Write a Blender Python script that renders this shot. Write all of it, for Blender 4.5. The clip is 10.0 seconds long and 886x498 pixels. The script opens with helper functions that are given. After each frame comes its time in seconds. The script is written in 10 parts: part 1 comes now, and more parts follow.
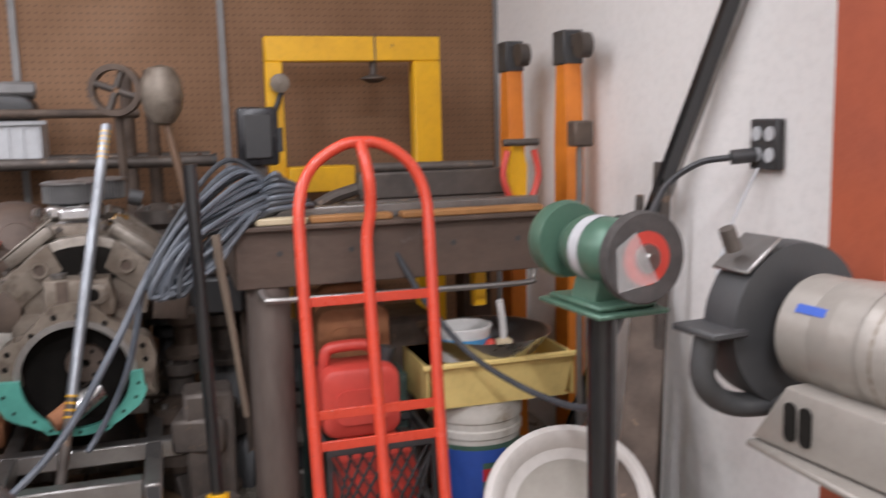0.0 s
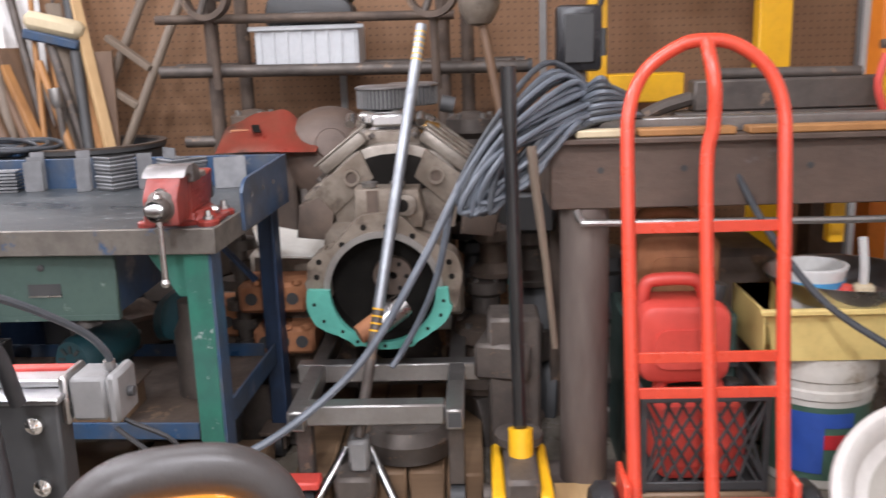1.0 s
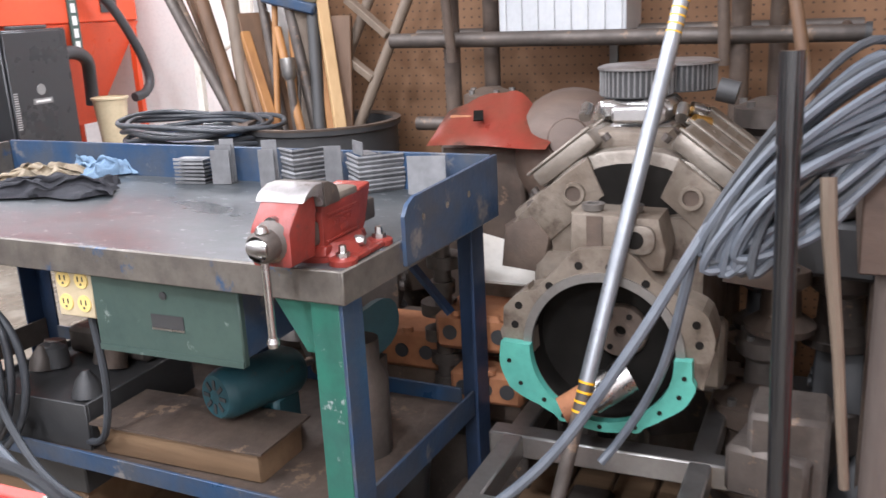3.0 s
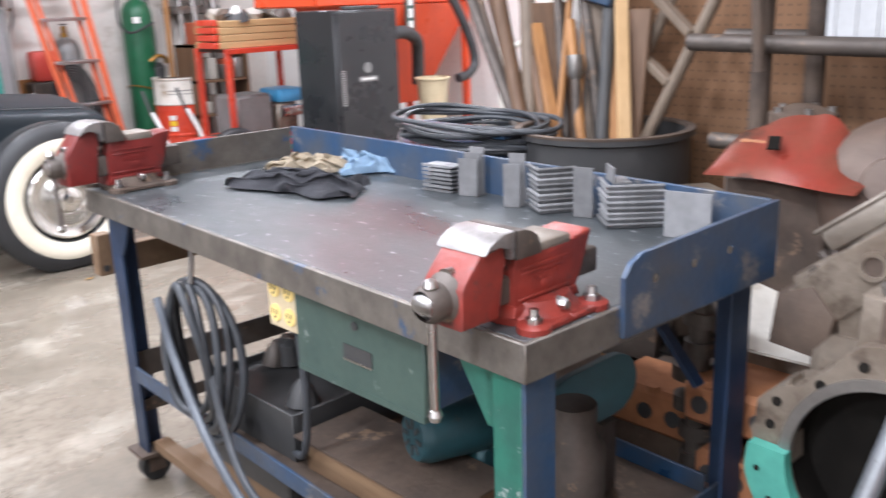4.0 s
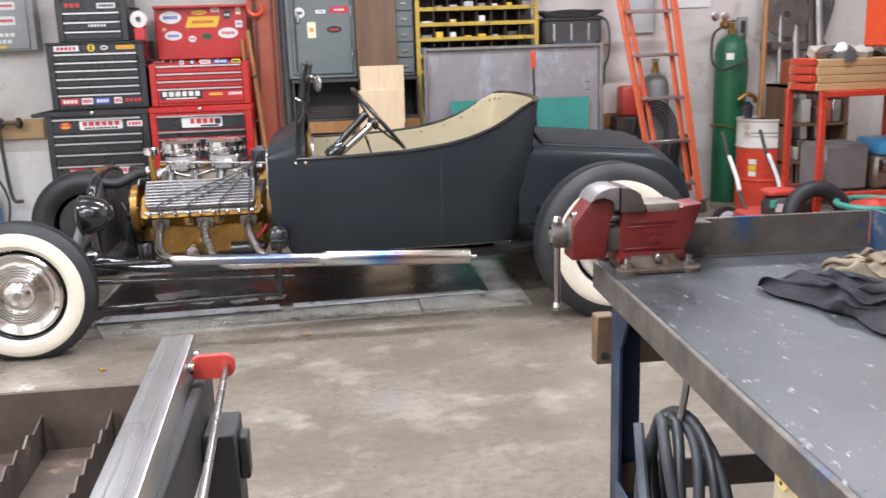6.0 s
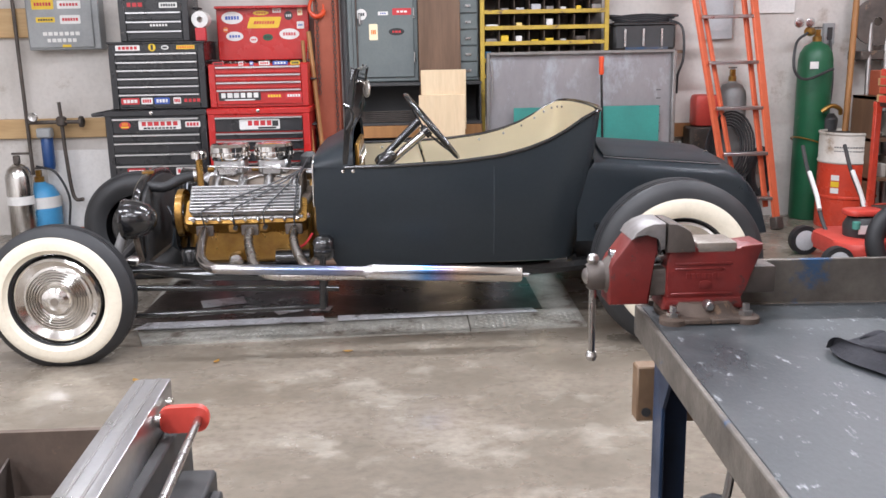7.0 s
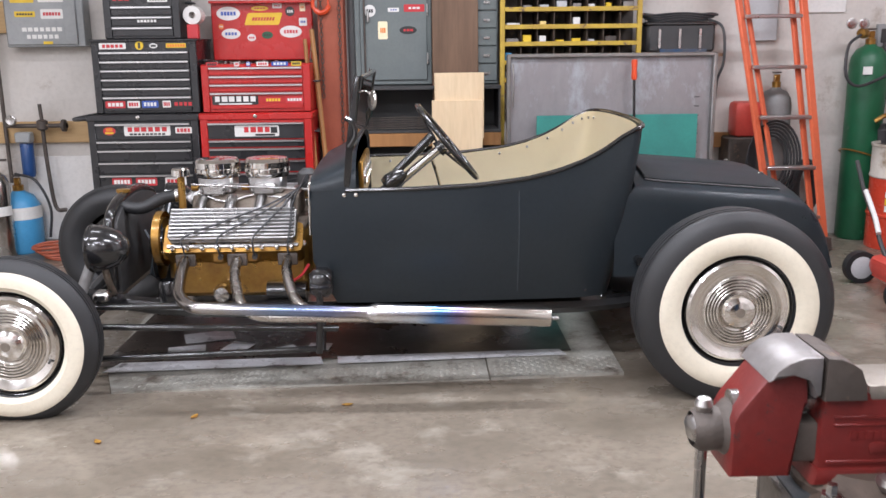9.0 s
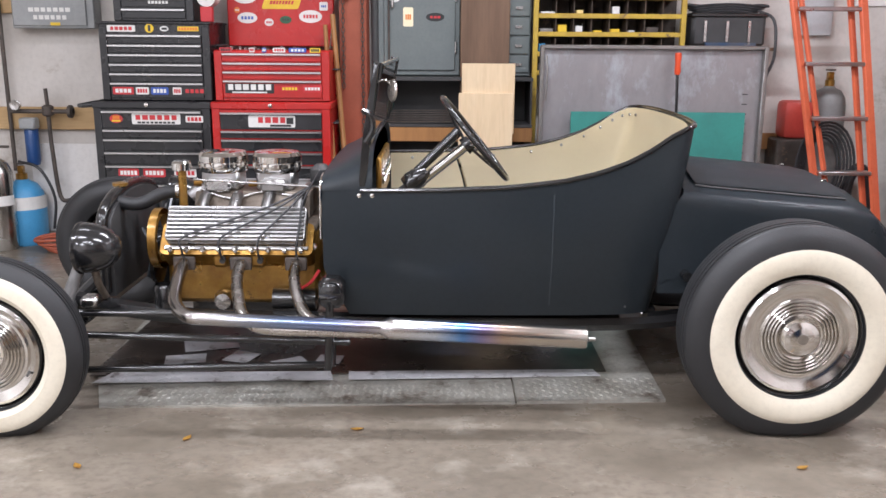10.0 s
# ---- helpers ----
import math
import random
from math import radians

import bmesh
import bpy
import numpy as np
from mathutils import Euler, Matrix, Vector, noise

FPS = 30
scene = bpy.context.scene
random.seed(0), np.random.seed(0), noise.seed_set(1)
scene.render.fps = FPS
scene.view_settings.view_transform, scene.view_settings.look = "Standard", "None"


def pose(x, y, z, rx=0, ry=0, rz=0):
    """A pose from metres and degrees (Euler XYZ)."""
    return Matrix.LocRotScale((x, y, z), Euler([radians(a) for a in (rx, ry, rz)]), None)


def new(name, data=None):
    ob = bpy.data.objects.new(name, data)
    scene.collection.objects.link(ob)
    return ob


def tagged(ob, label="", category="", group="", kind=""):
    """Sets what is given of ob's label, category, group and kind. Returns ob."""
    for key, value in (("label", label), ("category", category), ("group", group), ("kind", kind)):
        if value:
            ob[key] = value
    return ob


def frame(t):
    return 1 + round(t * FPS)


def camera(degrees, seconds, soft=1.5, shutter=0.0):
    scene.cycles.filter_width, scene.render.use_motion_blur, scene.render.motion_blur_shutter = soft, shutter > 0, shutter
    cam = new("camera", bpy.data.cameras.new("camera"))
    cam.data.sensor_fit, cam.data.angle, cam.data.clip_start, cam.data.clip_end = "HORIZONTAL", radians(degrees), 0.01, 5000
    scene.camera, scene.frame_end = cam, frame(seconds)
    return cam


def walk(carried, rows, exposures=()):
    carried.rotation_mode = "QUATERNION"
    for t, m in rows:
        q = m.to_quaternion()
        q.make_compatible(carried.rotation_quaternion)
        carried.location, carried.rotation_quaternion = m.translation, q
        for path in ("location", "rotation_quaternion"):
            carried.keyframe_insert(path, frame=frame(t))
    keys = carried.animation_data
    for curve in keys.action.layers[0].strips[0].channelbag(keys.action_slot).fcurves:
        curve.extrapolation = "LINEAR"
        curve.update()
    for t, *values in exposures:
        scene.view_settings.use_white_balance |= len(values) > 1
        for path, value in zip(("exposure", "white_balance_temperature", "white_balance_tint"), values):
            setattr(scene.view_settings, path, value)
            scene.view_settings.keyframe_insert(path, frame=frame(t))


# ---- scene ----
cam = camera(52.73, 10.0, shutter=0.35)
# seconds, place in metres, turn in degrees
PATH = [
    (0, 0.538, 0.576, 1.210, 81.82, 1.42, -107.11),
    (0.5, 0.652, 0.591, 1.174, 78.87, 1.45, -97.31),
    (1, 0.827, 0.601, 1.173, 76.99, 1.81, -88.14),
    (1.5, 0.994, 0.568, 1.171, 76.18, 2.27, -81.07),
    (2, 1.170, 0.471, 1.188, 75.80, 1.97, -73.80),
    (2.2, 1.237, 0.448, 1.188, 75.74, 2.15, -71.77),
    (3.5, 1.704, 0.464, 1.223, 74.03, 2.57, -58.45),
    (4, 1.876, 0.461, 1.236, 74.13, 1.94, -44.12),
    (4.5, 1.971, 0.485, 1.236, 74.63, 2.37, -32.46),
    (5, 2.045, 0.604, 1.246, 75.84, 2.37, -23.77),
    (5.5, 2.110, 0.753, 1.250, 76.88, 2.04, -15.27),
    (6, 2.210, 0.874, 1.251, 77.37, 1.82, -7.31),
    (7.5, 2.345, 1.223, 1.271, 77.57, 1.01, -2.19),
    (8, 2.304, 1.387, 1.274, 77.42, 0.85, -2.22),
    (8.5, 2.308, 1.500, 1.296, 77.20, 1.04, -2.15),
    (9, 2.331, 1.655, 1.309, 77.21, 0.62, -1.66),
    (9.5, 2.357, 1.802, 1.296, 77.03, -0.33, -0.14),
    (10, 2.333, 2.010, 1.283, 76.79, -0.40, 0.06),
]
walk(cam, [(t, pose(x, y, z, rx, ry, rz)) for t, x, y, z, rx, ry, rz in PATH],
     exposures=[(0, -0.46, 6500, 10), (1, 0.05, 6400, 10), (1.5, 0.32, 6250, 8), (2.2, 0.32, 6250, 8), (3.5, 0.36, 6250, 9), (4.0, 0.36, 6150, 8), (4.5, 0.16, 6100, 7), (6, -0.04, 6250, 8), (10, -0.18, 6300, 10)])

# ---------------------------------------------------------------- world and light
world = bpy.data.worlds.new("world")
scene.world = world
world.use_nodes = True
world.node_tree.nodes["Background"].inputs[0].default_value = (0.9, 0.95, 1.0, 1)
world.node_tree.nodes["Background"].inputs[1].default_value = 0.05
scene.view_settings.exposure = 0.0

# lamps out of view; those at x 5.4, 1.4 and -1.7 are added fill
SHOP_AND_FILL_LIGHTS = [(0.4, 3.6, 0, 54), (2.7, 3.4, 0, 64), (0.4, 5.5, 0, 16), (2.7, 5.5, 0, 78), (5.0, 5.5, 0, 54), (5.4, 3.7, 0, 62), (2.6, 1.0, 90, 31), (0.6, 0.2, 90, 72), (1.4, 1.9, 0, 56), (-1.7, 1.0, 0, 170), (-1.7, 4.2, 0, 40)]
LIGHT_Z = 3.05
for lx, ly, turn, watts in SHOP_AND_FILL_LIGHTS:
    lamp = bpy.data.lights.new("shop_fill_lamp", "AREA")
    lamp.shape, lamp.size, lamp.size_y = "RECTANGLE", 1.25, 0.16
    lamp.energy = watts
    lamp.color = (0.93, 0.925, 1.0)
    ob = new("shop_fill_lamp", lamp)
    ob.matrix_world = pose(lx, ly, LIGHT_Z - 0.05, 0, 0, turn)


# ---------------------------------------------------------------- materials
def mat(name, c1, c2=None, rough=0.5, metal=0.0, scale=6.0, bump=0.1, fine=60.0, spots=None, spot_scale=18.0, spot_cut=0.62, coat=0.0, vary=0.0, stretch=(1, 1, 1), rough_var=0.12, alpha_t=0.0, grainy=0.3, soft=0.05):
    """A worn surface: broad mottling from c1 to c2, fine grain in colour and relief, and scattered spots."""
    m = bpy.data.materials.new(name)
    m.use_nodes = True
    nt = m.node_tree
    nodes, links = nt.nodes, nt.links
    b = nodes["Principled BSDF"]
    tc = nodes.new("ShaderNodeTexCoord")
    mp = nodes.new("ShaderNodeMapping")
    mp.inputs["Scale"].default_value = stretch
    links.new(tc.outputs["Object"], mp.inputs[0])

    def noise_at(s, detail=6.0, rgh=0.6):
        n = nodes.new("ShaderNodeTexNoise")
        n.inputs["Scale"].default_value = s
        n.inputs["Detail"].default_value = detail
        n.inputs["Roughness"].default_value = rgh
        links.new(mp.outputs[0], n.inputs["Vector"])
        return n.outputs[0]

    def ramp(sock, a, z):
        r = nodes.new("ShaderNodeMapRange")
        r.inputs[1].default_value, r.inputs[2].default_value = a, z
        links.new(sock, r.inputs[0])
        return r.outputs[0]

    def mix(fac, a, c):
        x = nodes.new("ShaderNodeMix")
        x.data_type = "RGBA"
        for sock, val in ((x.inputs[0], fac), (x.inputs[6], a), (x.inputs[7], c)):
            if isinstance(val, (tuple, list)):
                sock.default_value = (*val[:3], 1)
            elif isinstance(val, float):
                sock.default_value = val
            else:
                links.new(val, sock)
        return x.outputs[2]

    c2 = c2 or tuple(0.7 * v for v in c1)
    broad = noise_at(scale)
    col = mix(ramp(broad, 0.35, 0.68), c1, c2)
    grain = noise_at(fine, 4.0)
    gm = nodes.new("ShaderNodeMath")
    gm.operation = "MULTIPLY"
    gm.inputs[1].default_value = grainy
    links.new(ramp(grain, 0.45, 0.9), gm.inputs[0])
    col = mix(gm.outputs[0], col, tuple(0.55 * (p + q) / 2 for p, q in zip(c1, c2)))
    if spots:
        col = mix(ramp(noise_at(spot_scale, 8.0, 0.7), spot_cut, spot_cut + soft), col, spots)
    if vary:
        oi = nodes.new("ShaderNodeObjectInfo")
        hsv = nodes.new("ShaderNodeHueSaturation")
        links.new(ramp(oi.outputs["Random"], 0.0, 1.0), hsv.inputs["Value"])
        hsv.inputs["Value"].default_value = 1
        vr = nodes.new("ShaderNodeMapRange")
        vr.inputs[3].default_value, vr.inputs[4].default_value = 1 - vary, 1 + vary
        links.new(oi.outputs["Random"], vr.inputs[0])
        links.new(vr.outputs[0], hsv.inputs["Value"])
        links.new(col, hsv.inputs["Color"])
        col = hsv.outputs[0]
    links.new(col, b.inputs["Base Color"])
    rr = nodes.new("ShaderNodeMapRange")
    rr.inputs[1].default_value, rr.inputs[2].default_value = 0.3, 0.7
    rr.inputs[3].default_value, rr.inputs[4].default_value = max(0.03, rough - rough_var), min(1, rough + rough_var)
    links.new(broad, rr.inputs[0])
    links.new(rr.outputs[0], b.inputs["Roughness"])
    b.inputs["Metallic"].default_value = metal
    b.inputs["Coat Weight"].default_value = coat
    b.inputs["Coat Roughness"].default_value = 0.15
    if alpha_t:
        b.inputs["Transmission Weight"].default_value = alpha_t
    if bump:
        bp = nodes.new("ShaderNodeBump")
        bp.inputs["Strength"].default_value = bump
        bp.inputs["Distance"].default_value = 0.004
        links.new(grain, bp.inputs["Height"])
        links.new(bp.outputs[0], b.inputs["Normal"])
    return m


def wood(name, c1, c2, rough=0.6, axis="z", scale=9.0):
    st = {"x": (0.12, 1, 1), "y": (1, 0.12, 1), "z": (1, 1, 0.12)}[axis]
    return mat(name, c1, c2, rough, 0, scale, 0.25, 70, spots=tuple(0.5 * v for v in c2), spot_scale=7, spot_cut=0.68, stretch=st)


M = dict(
    white_wall=mat("white_wall", (0.83, 0.81, 0.785), (0.76, 0.735, 0.70), 0.65, 0, 1.3, 0.15, 40, spots=(0.5, 0.45, 0.38), spot_scale=2.6, spot_cut=0.64, soft=0.12),
    pegboard=mat("pegboard", (0.245, 0.127, 0.062), (0.18, 0.093, 0.046), 0.7, 0, 2.0, 0.1, 45, spots=(0.135, 0.072, 0.038), spot_scale=2.5, spot_cut=0.61, soft=0.12),
    concrete=mat("concrete", (0.245, 0.21, 0.168), (0.135, 0.113, 0.085), 0.27, 0, 1.7, 0.16, 26, spots=(0.335, 0.303, 0.252), spot_scale=2.6, spot_cut=0.53, rough_var=0.2, stretch=(1, 1.25, 1), soft=0.18, grainy=0.9),
    ceiling=mat("ceiling", (0.80, 0.79, 0.77), (0.74, 0.73, 0.71), 0.8),
    steel_top=mat("steel_top", (0.042, 0.048, 0.052), (0.078, 0.084, 0.086), 0.37, 0.1, 3.0, 0.12, 90, spots=(0.36, 0.37, 0.38), spot_scale=34, spot_cut=0.605, rough_var=0.14, soft=0.09, grainy=0.55, stretch=(1.6, 0.8, 1)),
    raw_steel=mat("raw_steel", (0.36, 0.35, 0.34), (0.24, 0.22, 0.2), 0.42, 0.9, 5, 0.12, 60, spots=(0.17, 0.12, 0.09), spot_scale=9, spot_cut=0.66),
    # pale blue spots paint in the panel's sheen along with its stain streaks
    sheet_steel=mat("sheet_steel", (0.34, 0.325, 0.33), (0.25, 0.235, 0.24), 0.40, 0.5, 2.2, 0.08, 30, spots=(0.52, 0.57, 0.63), spot_scale=1.8, spot_cut=0.52, soft=0.16, stretch=(1, 1, 0.5)),
    rusty=mat("rusty", (0.135, 0.098, 0.074), (0.075, 0.056, 0.046), 0.7, 0.35, 8, 0.4, 50, spots=(0.22, 0.15, 0.10), spot_scale=11, spot_cut=0.6),
    dark_iron=mat("dark_iron", (0.12, 0.10, 0.086), (0.07, 0.058, 0.051), 0.55, 0.4, 9, 0.35, 55, spots=(0.21, 0.145, 0.10), spot_scale=16, spot_cut=0.6),
    cast_grey=mat("cast_grey", (0.26, 0.22, 0.178), (0.125, 0.094, 0.068), 0.5, 0.35, 7, 0.45, 60, spots=(0.065, 0.043, 0.031), spot_scale=6, spot_cut=0.54, soft=0.12, grainy=0.5),
    rust_orange=mat("rust_orange", (0.40, 0.17, 0.075), (0.24, 0.1, 0.05), 0.8, 0.1, 9, 0.4, 50, spots=(0.1, 0.05, 0.03), spot_scale=12, spot_cut=0.62),
    teal=mat("teal", (0.085, 0.34, 0.27), (0.06, 0.26, 0.21), 0.55, 0, 10, 0.15, 60, spots=(0.16, 0.22, 0.18), spot_scale=14, spot_cut=0.62),
    green_leg=mat("green_leg", (0.028, 0.15, 0.105), (0.03, 0.10, 0.08), 0.5, 0.1, 7, 0.2, 60, spots=(0.34, 0.38, 0.36), spot_scale=17, spot_cut=0.61),
    blue_paint=mat("blue_paint", (0.026, 0.070, 0.15), (0.075, 0.082, 0.095), 0.38, 0.15, 8, 0.3, 60, spots=(0.20, 0.185, 0.175), spot_scale=11, spot_cut=0.585, soft=0.08),
    navy_leg=mat("navy_leg", (0.022, 0.045, 0.10), (0.016, 0.03, 0.06), 0.45, 0.2, 8, 0.2, 60, spots=(0.28, 0.24, 0.2), spot_scale=16, spot_cut=0.7),
    drawer_green=mat("drawer_green", (0.062, 0.098, 0.082), (0.045, 0.075, 0.066), 0.45, 0.1, 6, 0.1, 60, spots=(0.20, 0.24, 0.22), spot_scale=22, spot_cut=0.63),
    lip=mat("lip", (0.20, 0.18, 0.155), (0.105, 0.092, 0.08), 0.5, 0.5, 10, 0.35, 60, spots=(0.045, 0.10, 0.20), spot_scale=7, spot_cut=0.585, soft=0.07, grainy=0.5),
    vise_red=mat("vise_red", (0.27, 0.036, 0.025), (0.165, 0.026, 0.02), 0.40, 0.05, 13, 0.35, 60, spots=(0.07, 0.04, 0.034), spot_scale=16, spot_cut=0.57, soft=0.08),
    bright=mat("bright", (0.56, 0.55, 0.54), (0.42, 0.41, 0.40), 0.28, 1.0, 9, 0.08, 60),
    chrome=mat("chrome", (0.82, 0.81, 0.79), (0.76, 0.75, 0.73), 0.07, 1.0, 4, 0.0, 60, rough_var=0.03),
    aluminium=mat("aluminium", (0.62, 0.62, 0.62), (0.52, 0.52, 0.53), 0.3, 1.0, 4, 0.05, 80, rough_var=0.06),
    gold=mat("gold", (0.42, 0.235, 0.05), (0.25, 0.125, 0.025), 0.34, 0.75, 12, 0.2, 40, spots=(0.09, 0.05, 0.02), spot_scale=14, spot_cut=0.63, coat=0.4),
    body_black=mat("body_black", (0.040, 0.050, 0.059), (0.046, 0.057, 0.066), 0.33, 0.0, 2.0, 0.02, 60, rough_var=0.07),
    gloss_black=mat("gloss_black", (0.012, 0.012, 0.013), (0.018, 0.018, 0.018), 0.16, 0.0, 5, 0.0, 60, coat=0.5, rough_var=0.05),
    matt_black=mat("matt_black", (0.036, 0.036, 0.037), (0.055, 0.054, 0.053), 0.55, 0, 6, 0.15, 60),
    rubber=mat("rubber", (0.016, 0.0165, 0.018), (0.025, 0.0255, 0.027), 0.52, 0, 5, 0.14, 90),
    whitewall=mat("whitewall", (0.78, 0.72, 0.59), (0.69, 0.62, 0.49), 0.55, 0, 3, 0.04, 60, spots=(0.50, 0.42, 0.30), spot_scale=5, spot_cut=0.68, soft=0.12),
    cream=mat("cream", (0.90, 0.79, 0.54), (0.86, 0.74, 0.50), 0.45, 0, 2, 0.02, 60, grainy=0.05),
    chest_black=mat("chest_black", (0.018, 0.018, 0.02), (0.026, 0.026, 0.028), 0.3, 0, 4, 0.05, 60),
    chest_red=mat("chest_red", (0.50, 0.02, 0.018), (0.42, 0.018, 0.016), 0.3, 0, 3, 0.05, 60),
    truck_red=mat("truck_red", (0.66, 0.07, 0.034), (0.54, 0.055, 0.03), 0.28, 0, 6, 0.05, 60, spots=(0.2, 0.05, 0.035), spot_scale=26, spot_cut=0.66),
    orange=mat("orange", (0.68, 0.078, 0.022), (0.60, 0.066, 0.02), 0.36, 0, 4, 0.04, 60),
    ladder_orange=mat("ladder_orange", (0.74, 0.16, 0.07), (0.62, 0.12, 0.05), 0.5, 0, 5, 0.1, 60),
    post_orange=mat("post_orange", (0.75, 0.23, 0.025), (0.6, 0.17, 0.02), 0.42, 0, 6, 0.1, 60, spots=(0.25, 0.12, 0.05), spot_scale=12, spot_cut=0.68),
    yellow=mat("yellow", (0.82, 0.44, 0.012), (0.70, 0.36, 0.012), 0.42, 0, 6, 0.1, 60, spots=(0.25, 0.15, 0.05), spot_scale=12, spot_cut=0.68),
    column_red=mat("column_red", (0.36, 0.085, 0.04), (0.3, 0.07, 0.035), 0.55, 0, 5, 0.2, 60, spots=(0.17, 0.06, 0.04), spot_scale=8, spot_cut=0.66),
    grey_cab=mat("grey_cab", (0.155, 0.18, 0.175), (0.13, 0.15, 0.15), 0.45, 0.1, 4, 0.05, 60),
    grey_box=mat("grey_box", (0.34, 0.35, 0.35), (0.28, 0.29, 0.29), 0.5, 0.1, 4, 0.05, 60),
    gas_green=mat("gas_green", (0.014, 0.115, 0.05), (0.012, 0.09, 0.04), 0.42, 0, 5, 0.1, 60, spots=(0.08, 0.14, 0.09), spot_scale=10, spot_cut=0.64),
    gas_blue=mat("gas_blue", (0.08, 0.34, 0.62), (0.06, 0.28, 0.52), 0.42, 0, 5, 0.05, 60),
    filter_blue=mat("filter_blue", (0.02, 0.07, 0.22), (0.018, 0.06, 0.18), 0.35, 0, 5, 0.05, 60),
    grinder_green=mat("grinder_green", (0.10, 0.19, 0.135), (0.075, 0.15, 0.105), 0.38, 0.2, 6, 0.12, 60),
    plastic_red=mat("plastic_red", (0.60, 0.07, 0.05), (0.52, 0.055, 0.042), 0.42, 0, 4, 0.05, 60),
    plastic_cream=mat("plastic_cream", (0.86, 0.66, 0.25), (0.78, 0.58, 0.21), 0.5, 0, 4, 0.05, 60),
    plastic_white=mat("plastic_white", (0.70, 0.67, 0.61), (0.55, 0.51, 0.44), 0.5, 0, 5, 0.1, 60, spots=(0.28, 0.21, 0.14), spot_scale=5, spot_cut=0.57, soft=0.12),
    tray_grey=mat("tray_grey", (0.54, 0.55, 0.56), (0.46, 0.47, 0.48), 0.55, 0, 5, 0.05, 60, spots=(0.3, 0.29, 0.27), spot_scale=8, spot_cut=0.68),
    cord_blue=mat("cord_blue", (0.125, 0.14, 0.162), (0.07, 0.08, 0.096), 0.40, 0, 9, 0.1, 60, spots=(0.20, 0.225, 0.25), spot_scale=8, spot_cut=0.64, soft=0.1),
    cord_dark=mat("cord_dark", (0.055, 0.06, 0.068), (0.035, 0.038, 0.042), 0.55, 0, 12, 0.1, 60),
    cable_black=mat("cable_black", (0.028, 0.028, 0.030), (0.040, 0.040, 0.042), 0.45, 0, 12, 0.1, 60),
    pine=wood("pine", (0.52, 0.34, 0.165), (0.42, 0.26, 0.115)),
    pine_x=wood("pine_x", (0.56, 0.38, 0.19), (0.46, 0.29, 0.13), axis="x"),
    ply=wood("ply", (0.70, 0.55, 0.36), (0.62, 0.46, 0.28)),
    old_wood=wood("old_wood", (0.155, 0.085, 0.045), (0.10, 0.056, 0.031)),
    old_wood_y=wood("old_wood_y", (0.22, 0.14, 0.08), (0.15, 0.09, 0.05), axis="y"),
    handle_wood=wood("handle_wood", (0.38, 0.18, 0.058), (0.26, 0.12, 0.04)),
    grey_wood=wood("grey_wood", (0.19, 0.145, 0.105), (0.13, 0.096, 0.07)),
    cardboard=mat("cardboard", (0.42, 0.39, 0.34), (0.34, 0.31, 0.27), 0.8, 0, 3, 0.1, 40, spots=(0.2, 0.18, 0.16), spot_scale=5, spot_cut=0.62),
    tread_plate=mat("tread_plate", (0.52, 0.51, 0.46), (0.27, 0.25, 0.21), 0.40, 0.3, 5, 0.6, 60, spots=(0.10, 0.075, 0.058), spot_scale=5.0, spot_cut=0.565, soft=0.12, grainy=0.8),
    glove_grey=mat("glove_grey", (0.075, 0.075, 0.085), (0.05, 0.05, 0.058), 0.9, 0, 14, 0.5, 120),
    glove_tan=mat("glove_tan", (0.55, 0.47, 0.35), (0.42, 0.34, 0.24), 0.9, 0, 14, 0.4, 90, spots=(0.12, 0.11, 0.1), spot_scale=22, spot_cut=0.6),
    rag_blue=mat("rag_blue", (0.33, 0.47, 0.62), (0.24, 0.36, 0.5), 0.9, 0, 14, 0.5, 110),
    sticker_white=mat("sticker_white", (0.78, 0.77, 0.74), (0.7, 0.69, 0.66), 0.4, 0, 8, 0.0, 60),
    sticker_red=mat("sticker_red", (0.55, 0.03, 0.04), (0.5, 0.03, 0.035), 0.4, 0, 8, 0.0, 60),
    sticker_yellow=mat("sticker_yellow", (0.8, 0.55, 0.03), (0.72, 0.48, 0.03), 0.4, 0, 8, 0.0, 60),
    sticker_blue=mat("sticker_blue", (0.04, 0.1, 0.42), (0.035, 0.09, 0.36), 0.4, 0, 8, 0.0, 60),
    sticker_black=mat("sticker_black", (0.02, 0.02, 0.02), (0.025, 0.025, 0.025), 0.4, 0, 8, 0.0, 60),
    sticker_orange=mat("sticker_orange", (0.75, 0.22, 0.03), (0.68, 0.2, 0.03), 0.4, 0, 8, 0.0, 60),
    outlet_tan=mat("outlet_tan", (0.60, 0.50, 0.33), (0.52, 0.42, 0.27), 0.5, 0, 6, 0.05, 60),
    stone=mat("stone", (0.085, 0.075, 0.07), (0.055, 0.05, 0.047), 0.9, 0, 20, 0.5, 200),
    tank_grey=mat("tank_grey", (0.23, 0.225, 0.22), (0.17, 0.165, 0.16), 0.5, 0.1, 5, 0.1, 60),
    stainless=mat("stainless", (0.55, 0.53, 0.5), (0.46, 0.44, 0.41), 0.24, 1.0, 4, 0.03, 60),
    # near-black that stands in for the shade inside holes and openings
    shade_black=mat("shade_black", (0.012, 0.011, 0.010), (0.02, 0.018, 0.016), 0.85),
    galvanised=mat("galvanised", (0.33, 0.35, 0.375), (0.24, 0.25, 0.265), 0.42, 0.7, 9, 0.1, 60, spots=(0.15, 0.13, 0.11), spot_scale=16, spot_cut=0.62),
